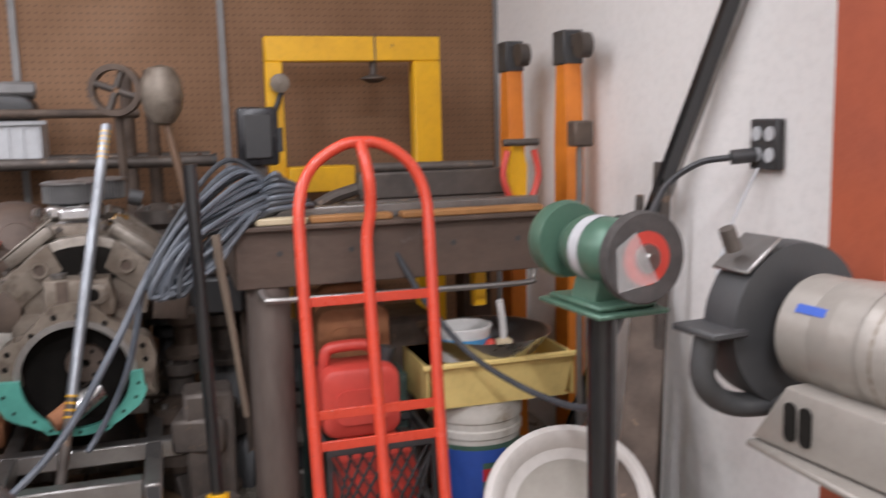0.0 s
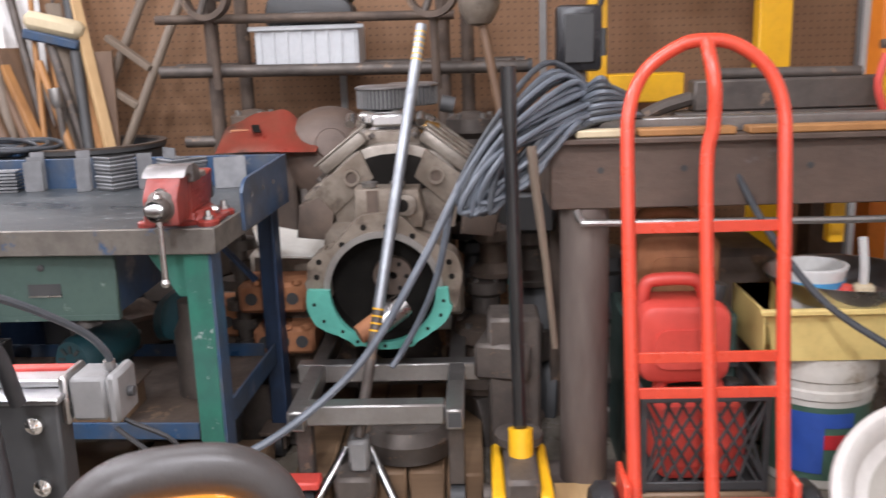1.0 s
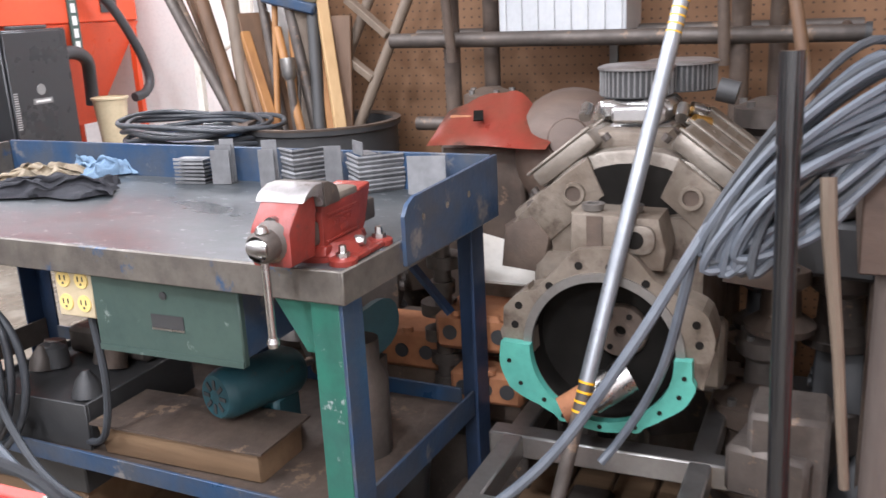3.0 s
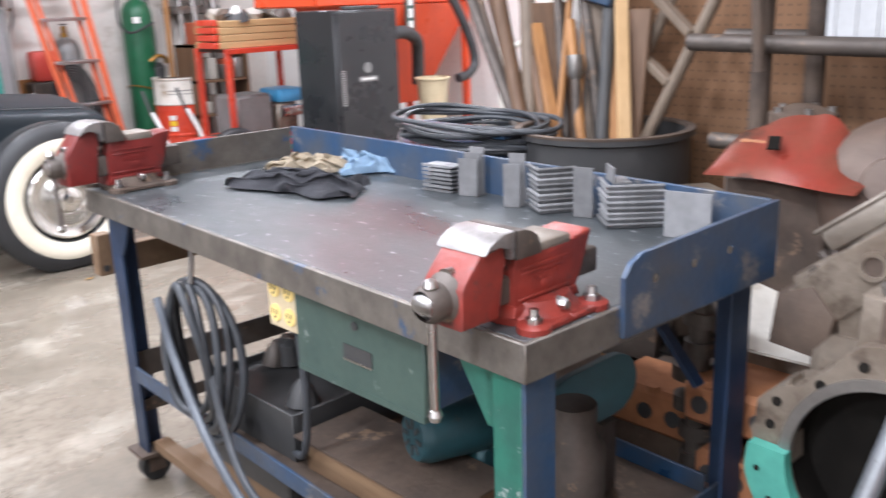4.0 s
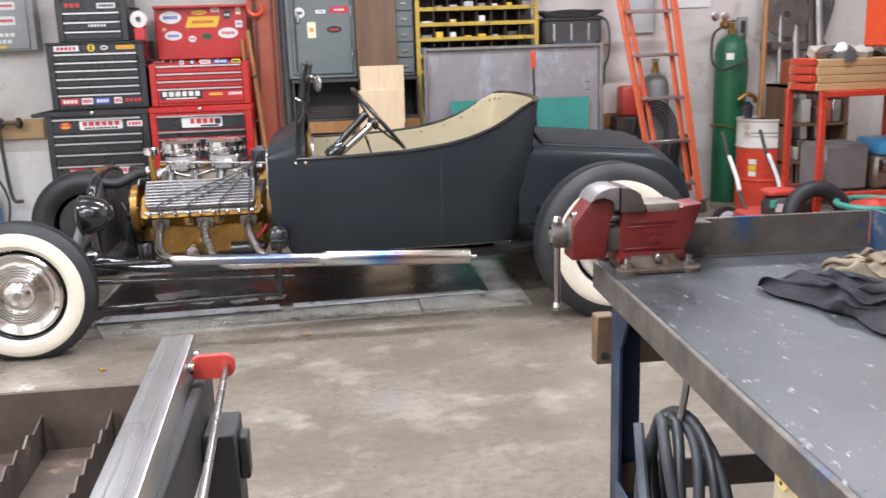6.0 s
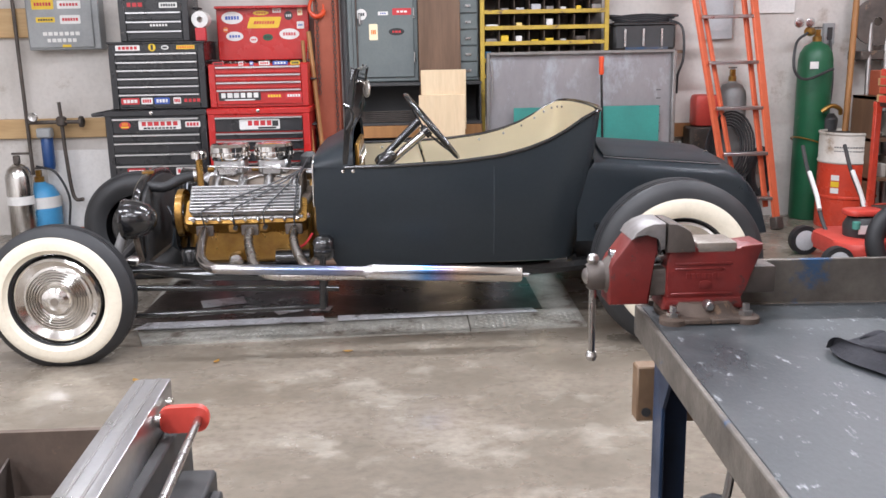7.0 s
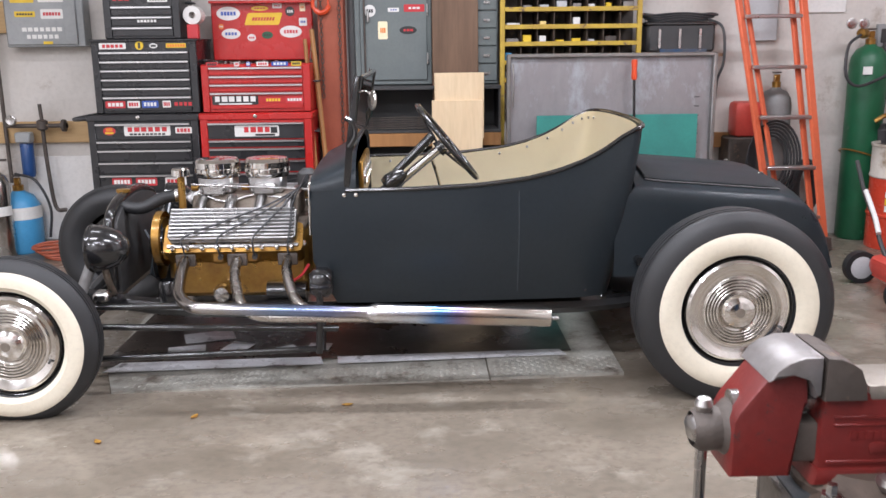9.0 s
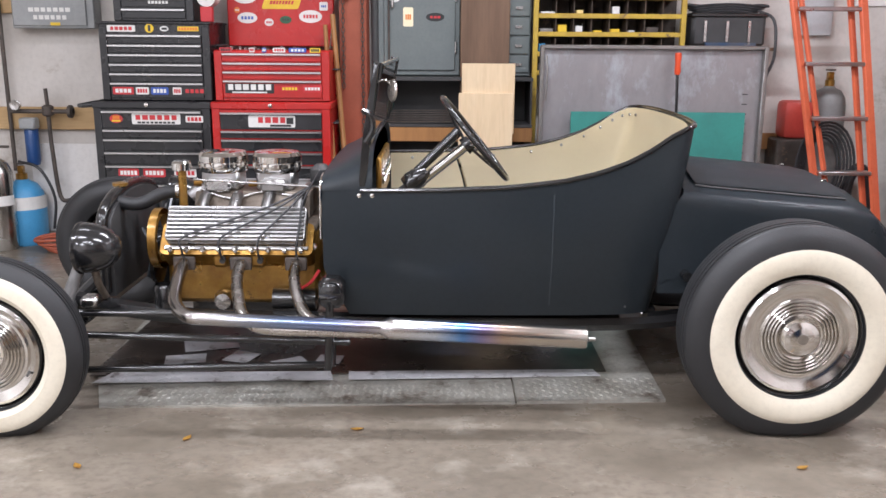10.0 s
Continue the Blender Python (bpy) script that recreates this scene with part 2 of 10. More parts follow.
    grinder_grey=mat("grinder_grey", (0.34, 0.31, 0.275), (0.27, 0.245, 0.215), 0.38, 0.25, 5, 0.08, 60, spots=(0.15, 0.12, 0.1), spot_scale=9, spot_cut=0.68),
    moulded=mat("moulded", (0.035, 0.030, 0.028), (0.05, 0.043, 0.04), 0.5, 0, 6, 0.15, 90),
    hub_chrome=mat("hub_chrome", (0.78, 0.76, 0.73), (0.66, 0.64, 0.61), 0.15, 1.0, 5, 0.05, 60, rough_var=0.05),
    film_white=mat("film_white", (0.66, 0.66, 0.68), (0.48, 0.47, 0.48), 0.3, 0, 5, 0.3, 30, spots=(0.2, 0.18, 0.18), spot_scale=6, spot_cut=0.58),
    mat_brown=mat("mat_brown", (0.06, 0.045, 0.036), (0.035, 0.027, 0.023), 0.3, 0, 3, 0.15, 40, spots=(0.22, 0.2, 0.19), spot_scale=7, spot_cut=0.66),
    cover_alu=mat("cover_alu", (0.34, 0.335, 0.33), (0.24, 0.235, 0.23), 0.36, 1.0, 8, 0.1, 60),
    vise_dark=mat("vise_dark", (0.185, 0.021, 0.018), (0.11, 0.019, 0.017), 0.38, 0.15, 9, 0.25, 60, spots=(0.05, 0.03, 0.027), spot_scale=13, spot_cut=0.58),
    shroud_red=mat("shroud_red", (0.40, 0.065, 0.045), (0.27, 0.10, 0.06), 0.35, 0.1, 5, 0.2, 60, spots=(0.10, 0.055, 0.04), spot_scale=6, spot_cut=0.55, soft=0.1),
    old_plaster=mat("old_plaster", (0.66, 0.625, 0.585), (0.55, 0.51, 0.465), 0.7, 0, 1.4, 0.25, 35, spots=(0.30, 0.235, 0.175), spot_scale=2.0, spot_cut=0.585, soft=0.12),
    teal_board=mat("teal_board", (0.04, 0.24, 0.20), (0.03, 0.18, 0.155), 0.5, 0, 4, 0.1, 60, spots=(0.12, 0.18, 0.16), spot_scale=8, spot_cut=0.62),
    shelf_yellow=mat("shelf_yellow", (0.52, 0.36, 0.045), (0.38, 0.25, 0.04), 0.5, 0, 8, 0.2, 60, spots=(0.16, 0.10, 0.05), spot_scale=14, spot_cut=0.58),
    window_glass=mat("window_glass", (0.92, 0.94, 0.93), (0.9, 0.92, 0.91), 0.04, 0, 4, 0.0, 60, alpha_t=1.0, rough_var=0.01, grainy=0.0),
    head_steel=mat("head_steel", (0.29, 0.258, 0.22), (0.16, 0.13, 0.102), 0.42, 0.4, 8, 0.35, 60, spots=(0.09, 0.062, 0.045), spot_scale=7, spot_cut=0.56, soft=0.12, grainy=0.5),
    tool_orange=mat("tool_orange", (0.85, 0.32, 0.03), (0.75, 0.26, 0.025), 0.38, 0, 4, 0.04, 60),
    bracket_steel=mat("bracket_steel", (0.22, 0.22, 0.225), (0.14, 0.14, 0.142), 0.6, 0.2, 14, 0.15, 60, spots=(0.08, 0.07, 0.065), spot_scale=22, spot_cut=0.58, soft=0.1, vary=0.4),
    beam_rust=mat("beam_rust", (0.125, 0.085, 0.064), (0.07, 0.049, 0.039), 0.6, 0.15, 6, 0.4, 50, spots=(0.18, 0.16, 0.155), spot_scale=7, spot_cut=0.64, soft=0.1, stretch=(1, 0.5, 1)),
    worn_column=mat("worn_column", (0.19, 0.155, 0.135), (0.095, 0.07, 0.06), 0.55, 0.2, 9, 0.35, 50, spots=(0.33, 0.32, 0.33), spot_scale=11, spot_cut=0.6, soft=0.12, stretch=(1, 1, 0.22)),
    motor_teal=mat("motor_teal", (0.022, 0.082, 0.098), (0.016, 0.052, 0.064), 0.45, 0.1, 8, 0.15, 60, spots=(0.05, 0.05, 0.05), spot_scale=12, spot_cut=0.6),
    hose_black=mat("hose_black", (0.028, 0.030, 0.034), (0.045, 0.047, 0.052), 0.38, 0, 10, 0.1, 60),
    jaw_steel=mat("jaw_steel", (0.30, 0.285, 0.28), (0.19, 0.175, 0.165), 0.42, 0.6, 14, 0.15, 60, spots=(0.12, 0.09, 0.08), spot_scale=22, spot_cut=0.58, soft=0.1),
    leaf_yellow=mat("leaf_yellow", (0.58, 0.34, 0.06), (0.44, 0.22, 0.045), 0.7, 0, 30, 0.3, 120),
    header_steel=mat("header_steel", (0.62, 0.595, 0.56), (0.46, 0.43, 0.40), 0.25, 1.0, 14, 0.06, 50, spots=(0.30, 0.27, 0.25), spot_scale=20, spot_cut=0.66, soft=0.1),
    clear=mat("clear", (0.75, 0.75, 0.73), (0.7, 0.7, 0.68), 0.25, 0, 4, 0.0, 60, alpha_t=0.8),
)


# no specular, so the painted hole shade stays black under the lamps
M["shade_black"].node_tree.nodes["Principled BSDF"].inputs["Specular IOR Level"].default_value = 0.0
M["steel_top"].node_tree.nodes["Principled BSDF"].inputs["Specular IOR Level"].default_value = 0.42

# pegboard holes: a square grid of dark dots, 25 mm apart
pn, pk = M["pegboard"].node_tree.nodes, M["pegboard"].node_tree.links
ptc, psep = pn.new("ShaderNodeTexCoord"), pn.new("ShaderNodeSeparateXYZ")
pk.new(ptc.outputs["Object"], psep.inputs[0])


def pmath(op, a, b):
    n = pn.new("ShaderNodeMath")
    n.operation = op
    for i, v in ((0, a), (1, b)):
        if isinstance(v, (int, float)):
            n.inputs[i].default_value = v
        else:
            pk.new(v, n.inputs[i])
    return n.outputs[0]


def off_centre(sock):
    return pmath("SUBTRACT", pmath("FRACT", pmath("DIVIDE", sock, 0.0254), 0), 0.5)


pu, pv = off_centre(psep.outputs[1]), off_centre(psep.outputs[2])
dot = pmath("LESS_THAN", pmath("ADD", pmath("MULTIPLY", pu, pu), pmath("MULTIPLY", pv, pv)), 0.018)
pmix = pn.new("ShaderNodeMix")
pmix.data_type = "RGBA"
pbsdf = pn["Principled BSDF"]
pk.new(dot, pmix.inputs[0])
pk.new(pbsdf.inputs["Base Color"].links[0].from_socket, pmix.inputs[6])
pmix.inputs[7].default_value = (0.075, 0.043, 0.024, 1)
pk.new(pmix.outputs[2], pbsdf.inputs["Base Color"])


# ---------------------------------------------------------------- building helpers
BASE = {}


def thing(name, label, category, at, rot=0.0, group="", world_coords=True):
    """An Empty at a thing's base. Parts are given in world places, or in the thing's own if world_coords is off."""
    e = new(name)
    e.empty_display_size = 0.1
    e.matrix_world = pose(*at, 0, 0, rot)
    BASE[e.name] = pose(*at, 0, 0, rot).inverted() if world_coords else Matrix.Identity(4)
    return tagged(e, label, category, group)


def finish(bm, name, material, smooth=38):
    me = bpy.data.meshes.new(name)
    bm.normal_update()
    bm.to_mesh(me)
    bm.free()
    me.materials.append(M[material] if isinstance(material, str) else material)
    if smooth:
        me.polygons.foreach_set("use_smooth", [True] * len(me.polygons))
        me.set_sharp_from_angle(angle=radians(smooth))
    return me


def part(name, bm, material, parent, label="", smooth=38):
    root = parent if parent.parent is None else (parent.parent if parent.parent.parent is None else parent.parent.parent)
    bm.transform(BASE.get(root.name, Matrix.Identity(4)))
    ob = new(name, finish(bm, name, material, smooth))
    ob.parent = parent
    return tagged(ob, label)


def solo(name, bm, material, label, category, group="", kind="", smooth=38):
    """A thing that is one mesh, given in world places; its origin goes to its base."""
    pts = [v.co for v in bm.verts]
    lo = Vector([min(p[i] for p in pts) for i in range(3)])
    hi = Vector([max(p[i] for p in pts) for i in range(3)])
    c = Vector(((lo.x + hi.x) / 2, (lo.y + hi.y) / 2, lo.z))
    bm.transform(Matrix.Translation(-c))
    ob = new(name, finish(bm, name, material, smooth))
    ob.location = c
    BASE[ob.name] = Matrix.Translation(-c)
    return tagged(ob, label, category, group, kind)


def empty_bm():
    return bmesh.new()


def box(bm, x0, x1, y0, y1, z0, z1, bevel=0.0, m=None, seg=1):
    vs = [bm.verts.new((x, y, z)) for x in (x0, x1) for y in (y0, y1) for z in (z0, z1)]
    fs = [bm.faces.new([vs[i] for i in f]) for f in ((0, 1, 3, 2), (4, 6, 7, 5), (0, 4, 5, 1), (2, 3, 7, 6), (0, 2, 6, 4), (1, 5, 7, 3))]
    if bevel:
        es = list({e for f in fs for e in f.edges})
        r = bmesh.ops.bevel(bm, geom=es, offset=bevel, segments=seg, affect="EDGES", profile=0.5)
        vs = list({v for f in r["faces"] for v in f.verts} | {v for v in vs if v.is_valid})
    if m is not None:
        bmesh.ops.transform(bm, matrix=m, verts=vs)
    return bm


def Box(*a, **k):
    return box(empty_bm(), *a, **k)


def frame_to(p0, p1):
    d = Vector(p1) - Vector(p0)
    return Matrix.Translation(p0) @ d.to_track_quat("Z", "Y").to_matrix().to_4x4(), d.length


def rod(bm, p0, p1, r0, r1=None, seg=14, caps=True):
    r1 = r0 if r1 is None else r1
    m, h = frame_to(p0, p1)
    rings = []
    for z, r in ((0, r0), (h, r1)):
        rings.append([bm.verts.new(m @ Vector((r * math.cos(2 * math.pi * i / seg), r * math.sin(2 * math.pi * i / seg), z))) for i in range(seg)])
    for i in range(seg):
        j = (i + 1) % seg
        bm.faces.new((rings[0][i], rings[0][j], rings[1][j], rings[1][i]))
    if caps:
        bm.faces.new(rings[0][::-1])
        bm.faces.new(rings[1])
    return bm


def Rod(*a, **k):
    return rod(empty_bm(), *a, **k)


def lathe(bm, profile, p0, p1, seg=28, close=False, arc=1.0):
    """Turn (radius, height) pairs round the line from p0 towards p1; heights are in metres from p0."""
    m, h = frame_to(p0, p1)
    n = seg if arc >= 1 else seg + 1
    rings = []
    for r, z in profile:
        rings.append([bm.verts.new(m @ Vector((r * math.cos(2 * math.pi * arc * i / seg), r * math.sin(2 * math.pi * arc * i / seg), z))) for i in range(n)])
    pairs = list(zip(rings, rings[1:])) + ([(rings[-1], rings[0])] if close else [])
    for a, b in pairs:
        for i in range(seg):
            j = (i + 1) % n
            bm.faces.new((a[i], a[j], b[j], b[i]))
    return bm


def Lathe(*a, **k):
    return lathe(empty_bm(), *a, **k)


def spline(pts, n=8):
    """A smooth line through the points."""
    p = [Vector(q) for q in pts]
    p = [2 * p[0] - p[1]] + p + [2 * p[-1] - p[-2]]
    out = []
    for i in range(1, len(p) - 2):
        for k in range(n):
            t = k / n
            out.append(0.5 * (2 * p[i] + (p[i + 1] - p[i - 1]) * t + (2 * p[i - 1] - 5 * p[i] + 4 * p[i + 1] - p[i + 2]) * t * t + (3 * p[i] - p[i - 1] - 3 * p[i + 1] + p[i + 2]) * t ** 3))
    return out + [p[-2]]


def tube(bm, pts, r, seg=8, closed=False, caps=True):
    """A round tube of radius r (or a radius a point) along the points."""
    p = [Vector(q) for q in pts]
    n = len(p)
    rad = r if isinstance(r, (list, tuple)) else [r] * n
    rings, ref = [], None
    for i in range(n):
        a, b = p[(i - 1) % n if closed else max(i - 1, 0)], p[(i + 1) % n if closed else min(i + 1, n - 1)]
        d = (b - a).normalized()
        if ref is None:
            ref = d.orthogonal().normalized()
        ref = (ref - d * ref.dot(d))
        ref = ref.normalized() if ref.length > 1e-6 else d.orthogonal().normalized()
        s = d.cross(ref)
        rings.append([bm.verts.new(p[i] + rad[i] * (ref * math.cos(2 * math.pi * k / seg) + s * math.sin(2 * math.pi * k / seg))) for k in range(seg)])
    pairs = list(zip(rings, rings[1:])) + ([(rings[-1], rings[0])] if closed else [])
    for a, b in pairs:
        for k in range(seg):
            j = (k + 1) % seg
            bm.faces.new((a[k], a[j], b[j], b[k]))
    if caps and not closed:
        bm.faces.new(rings[0][::-1])
        bm.faces.new(rings[-1])
    return bm


def Tube(*a, **k):
    return tube(empty_bm(), *a, **k)


def prism(bm, outline, depth, m=None, bevel=0.0):
    """A plate: an outline in (u, v), pushed depth along w, then placed by m (u, v, w are its x, y, z)."""
    m = m or Matrix.Identity(4)
    lo = [bm.verts.new((u, v, 0)) for u, v in outline]
    hi = [bm.verts.new((u, v, depth)) for u, v in outline]
    n = len(lo)
    fs = [bm.faces.new(lo[::-1]), bm.faces.new(hi)]
    for i in range(n):
        j = (i + 1) % n
        fs.append(bm.faces.new((lo[i], lo[j], hi[j], hi[i])))
    vs = lo + hi
    if bevel:
        es = list({e for f in fs[:2] for e in f.edges})
        r = bmesh.ops.bevel(bm, geom=es, offset=bevel, segments=2, affect="EDGES", profile=0.5)
        vs = list({v for f in r["faces"] for v in f.verts} | {v for v in vs if v.is_valid})
    bmesh.ops.transform(bm, matrix=m, verts=vs)
    return bm


def Prism(*a, **k):
    return prism(empty_bm(), *a, **k)


def axes(origin, u, v):
    """A frame with its x along u and y along v."""
    u, v = Vector(u).normalized(), Vector(v).normalized()
    w = u.cross(v)
    m = Matrix((u, v, w)).transposed().to_4x4()
    m.translation = Vector(origin)
    return m


def rounded(w, h, r, n=4, cx=0.0, cy=0.0):
    out = []
    for sx, sy, a0 in ((1, 1, 0), (-1, 1, 90), (-1, -1, 180), (1, -1, 270)):
        for k in range(n + 1):
            a = radians(a0 + 90 * k / n)
            out.append((cx + sx * (w / 2 - r) + r * math.cos(a), cy + sy * (h / 2 - r) + r * math.sin(a)))
    return out


def grid_sheet(fn, nu, nv, thick=0.0):
    """A sheet of fn(u, v), u and v from 0 to 1; thick gives it a back."""
    bm = empty_bm()
    vs = [[bm.verts.new(fn(i / nu, j / nv)) for j in range(nv + 1)] for i in range(nu + 1)]
    for i in range(nu):
        for j in range(nv):
            bm.faces.new((vs[i][j], vs[i + 1][j], vs[i + 1][j + 1], vs[i][j + 1]))
    if thick:
        bmesh.ops.solidify(bm, geom=list(bm.faces), thickness=thick)
    return bm


def structure(name, bm, material, smooth=0):
    ob = new(name, finish(bm, name, material, smooth))
    return tagged(ob, kind="structure")


# ---------------------------------------------------------------- the room
NORTH, SOUTH, PEG_X, EAST, WEST, HIGH = 7.72, -0.80, 4.20, 6.60, -3.6, 3.3
structure("floor", Box(WEST - 0.2, EAST + 0.2, SOUTH - 0.2, NORTH + 0.2, -0.15, 0.0), "concrete")
structure("ceiling", Box(WEST - 0.2, EAST + 0.2, SOUTH - 0.2, NORTH + 0.2, HIGH, HIGH + 0.15), "ceiling")
structure("wall_north", Box(WEST - 0.2, EAST + 0.2, NORTH, NORTH + 0.15, 0, HIGH), "old_plaster")
structure("wall_south", Box(WEST - 0.2, PEG_X + 0.15, SOUTH - 0.15, SOUTH, 0, HIGH), "white_wall")
structure("wall_west", Box(WEST - 0.15, WEST, SOUTH, NORTH, 0, HIGH), "white_wall")
structure("wall_east", Box(EAST, EAST + 0.15, 2.35, NORTH, 0, HIGH), "white_wall")
structure("wall_return", Box(PEG_X, EAST + 0.15, 2.2, 2.35, 0, HIGH), "white_wall")
structure("wall_pegboard", Box(PEG_X, PEG_X + 0.15, SOUTH, 2.2, 0, HIGH), "pegboard")


# ---------------------------------------------------------------- the hot rod
MID = 5.6  # the car's middle line


def wheel(car, name, cx, y, cz, r, white, rim, width, side, plain=False):
    """side +1: the outer face looks to -y."""
    c, d = (cx, y, cz), (cx, y + side, cz)
    w = width
    prof = [(rim + 0.002, 0.035), (rim + 0.006, 0.018), (rim + 0.35 * (r - rim), 0.0), (r - 0.035, 0.008), (r - 0.012, 0.028), (r - 0.004, 0.036)]
    n = 5
    for k in range(n):
        a = 0.042 + (w - 0.084) * k / n
        b = 0.042 + (w - 0.084) * (k + 1) / n - 0.006
        prof += [(r + 0.003 * (1 - abs(2 * (k + 0.5) / n - 1)), a), (r + 0.003 * (1 - abs(2 * (k + 0.5) / n - 1)), b), (r - 0.006, b + 0.001), (r - 0.006, b + 0.005)]
    prof += [(r - 0.012, w - 0.028), (r - 0.035, w - 0.008), (rim + 0.35 * (r - rim), w), (rim, w - 0.03)]
    carcass = Lathe(prof, c, d, 96)
    for q in carcass.verts:
        q.co.z = max(q.co.z, 0.0)  # flattened where it bears on the floor
    tyre = part("tyre", carcass, "rubber", car, "black ribbed tyre with a broad cream whitewall", 50)
    rimob = part("rim", Lathe([(rim + 0.004, 0.03), (rim - 0.004, 0.034), (rim - 0.012, 0.05), (rim - 0.02, w * 0.5), (0.04, w * 0.55)], c, d, 48), "gloss_black", tyre, "glossy black steel rim")
    if plain:
        return tyre
    mid_r = rim + 0.35 * (r - rim)
    band = [(rim + 0.008, 0.012), (rim + 0.02, 0.005), (mid_r - 0.015, -0.0035), (mid_r + 0.01, -0.0035), (white - 0.006, 0.001), (white, 0.006)]
    part("whitewall", Lathe(band, c, d, 72), "whitewall", tyre, "cream whitewall band", 50)
    cap = [(rim - 0.008, 0.03), (rim - 0.012, 0.018), (rim - 0.022, 0.012), (rim - 0.04, 0.02), (rim - 0.052, 0.026)]
    for k in range(5):
        q = 0.130 - 0.0112 * k
        cap += [(q, 0.025), (q - 0.003, 0.015), (q - 0.006, 0.013), (q - 0.009, 0.024)]
    cap += [(0.072, 0.026), (0.066, 0.014), (0.056, 0.0), (0.042, -0.006), (0.036, -0.009), (0.0005, -0.009)]
    hub = part("hubcap", Lathe(cap, c, d, 64), "hub_chrome", tyre, "chrome ribbed hubcap", 30)
    part("hub_emblem", Lathe([(0.018, -0.008), (0.017, -0.0105), (0.0005, -0.0105)], c, d, 20), "head_steel", tyre, "dark centre emblem")
    part("valve_stem", Rod((cx + (rim - 0.035) * 0.9, y + side * 0.02, cz - 0.06), (cx + (rim - 0.035) * 0.9 + 0.004, y - side * 0.004, cz - 0.064), 0.004), "matt_black", tyre)
    return tyre


car = thing("hot_rod", "satin black open roadster hot rod with an exposed gold engine", "car", (2.2, MID, 0))
wheel(car, "wheel", 3.492, 4.745, 0.351, 0.366, 0.297, 0.204, 0.20, 1)
wheel(car, "wheel", 0.866, 4.70, 0.291, 0.306, 0.268, 0.19, 0.15, 1)
wheel(car, "wheel", 3.49, 2 * MID - 4.752, 0.351, 0.366, 0.297, 0.204, 0.20, -1)
wheel(car, "wheel", 0.775, 6.35, 0.305, 0.322, 0.272, 0.192, 0.15, -1)

# body tub
RIM_X = [1.9, 2.05, 2.3, 2.56, 2.75, 2.87, 2.97, 3.05, 3.12, 3.18, 3.24]
RIM_Z = [0.772, 0.772, 0.775, 0.786, 0.808, 0.836, 0.872, 0.914, 0.960, 0.989, 0.998]
half = [(1.915, 5.055), (2.05, 5.05), (2.3, 5.047), (2.6, 5.05), (2.85, 5.058), (3.02, 5.068), (3.12, 5.084), (3.187, 5.110), (3.218, 5.175), (3.24, 5.35), (3.248, MID)]
plan = half + [(x, 2 * MID - y) for x, y in half[-2::-1]]
plan = [(p.x, p.y) for p in spline([(x, y, 0) for x, y in plan], 5)]


def tub(u, v, inset=0.0, low=0.0):
    k = u * (len(plan) - 1)
    i = min(int(k), len(plan) - 2)
    f = k - i
    x = plan[i][0] * (1 - f) + plan[i + 1][0] * f
    y = plan[i][1] * (1 - f) + plan[i + 1][1] * f
    top = float(np.interp(x, RIM_X, RIM_Z)) - (0.002 if inset else 0)
    bot = 0.312 + low
    s = 1 if y < MID else -1
    side = min(1.0, abs(y - MID) / 0.4)
    z = top + (bot - top) * v
    rear = min(1.0, max(0.0, (x - 2.8) / 0.4))
    x2 = x - 0.11 * rear * v ** 1.1 - inset * rear
    if x < 2.1:
        x2 += 0.085 * max(0.0, (v - 0.62) / 0.38) * (2.1 - x) / 0.19
    y2 = y + s * side * (0.055 * v ** 2.2 - 0.012 * math.sin(math.pi * v) + inset)
    return (x2, y2, z)


nu = 84
part("body_tub", grid_sheet(lambda u, v: tub(u, v), nu, 10, 0.008), "body_black", car, "satin black steel body tub", 60)
part("interior_panel", grid_sheet(lambda u, v: tub(0.06 + 0.88 * u, v, 0.02, 0.06), nu, 6, 0.006), "cream", car, "cream upholstered interior panel", 60)
part("body_rim", Tube([Vector(tub(0.05 + 0.9 * i / 90, 0)) + Vector((0, 0, 0.002)) for i in range(91)], 0.0085, 8), "gloss_black", car, "rolled black edge of the tub")
for k in range(11):
    u = 0.60 + 0.32 * k / 10
    p = Vector(tub(u, 0.045, 0.03))
    part("panel_button", Lathe([(0.007, 0), (0.006, 0.003), (0.0005, 0.005)], p, p + (Vector((2.4, MID, p.z)) - p).normalized(), 10), "bright", car, "steel upholstery button")
part("body_floor", Box(2.0, 3.0, 5.12, 2 * MID - 5.12, 0.34, 0.36), "matt_black", car)
part("body_seam", Tube([Vector(tub(0.172, v / 12.0)) + Vector((0, 0.0005, 0)) for v in range(1, 12)], 0.0022, 6), "body_black", car, "pressed vertical seam of the body side")


def cowl(u, v):
    x = 1.915 + 0.175 * u
    h = 0.066 + 0.104 * max(u, 0.0) ** 1.1
    a = math.pi * v
    y = MID - 0.55 * math.copysign(abs(math.cos(a)) ** 0.75, math.cos(a))
    return (x, y, 0.772 + h * math.sin(a) ** 0.62)


part("cowl", grid_sheet(cowl, 6, 28, 0.008), "body_black", car, "satin black arched cowl", 60)
fw = empty_bm()
ring = [fw.verts.new(Vector(cowl(0.03, k / 28))) for k in range(29)]
fw.faces.new(ring + [fw.verts.new((1.925, 6.13, 0.34)), fw.verts.new((1.925, 5.07, 0.34))])
bmesh.ops.solidify(fw, geom=list(fw.faces), thickness=0.01)
part("firewall", fw, "gloss_black", car, "black steel firewall")
part("firewall_edge", Tube([(1.909, 5.064, 0.60), (1.909, 5.058, 0.68)] + [Vector(cowl(-0.02, k / 40)) for k in range(0, 9)], 0.005, 8), "chrome", car, "chrome edge strip of the cowl")
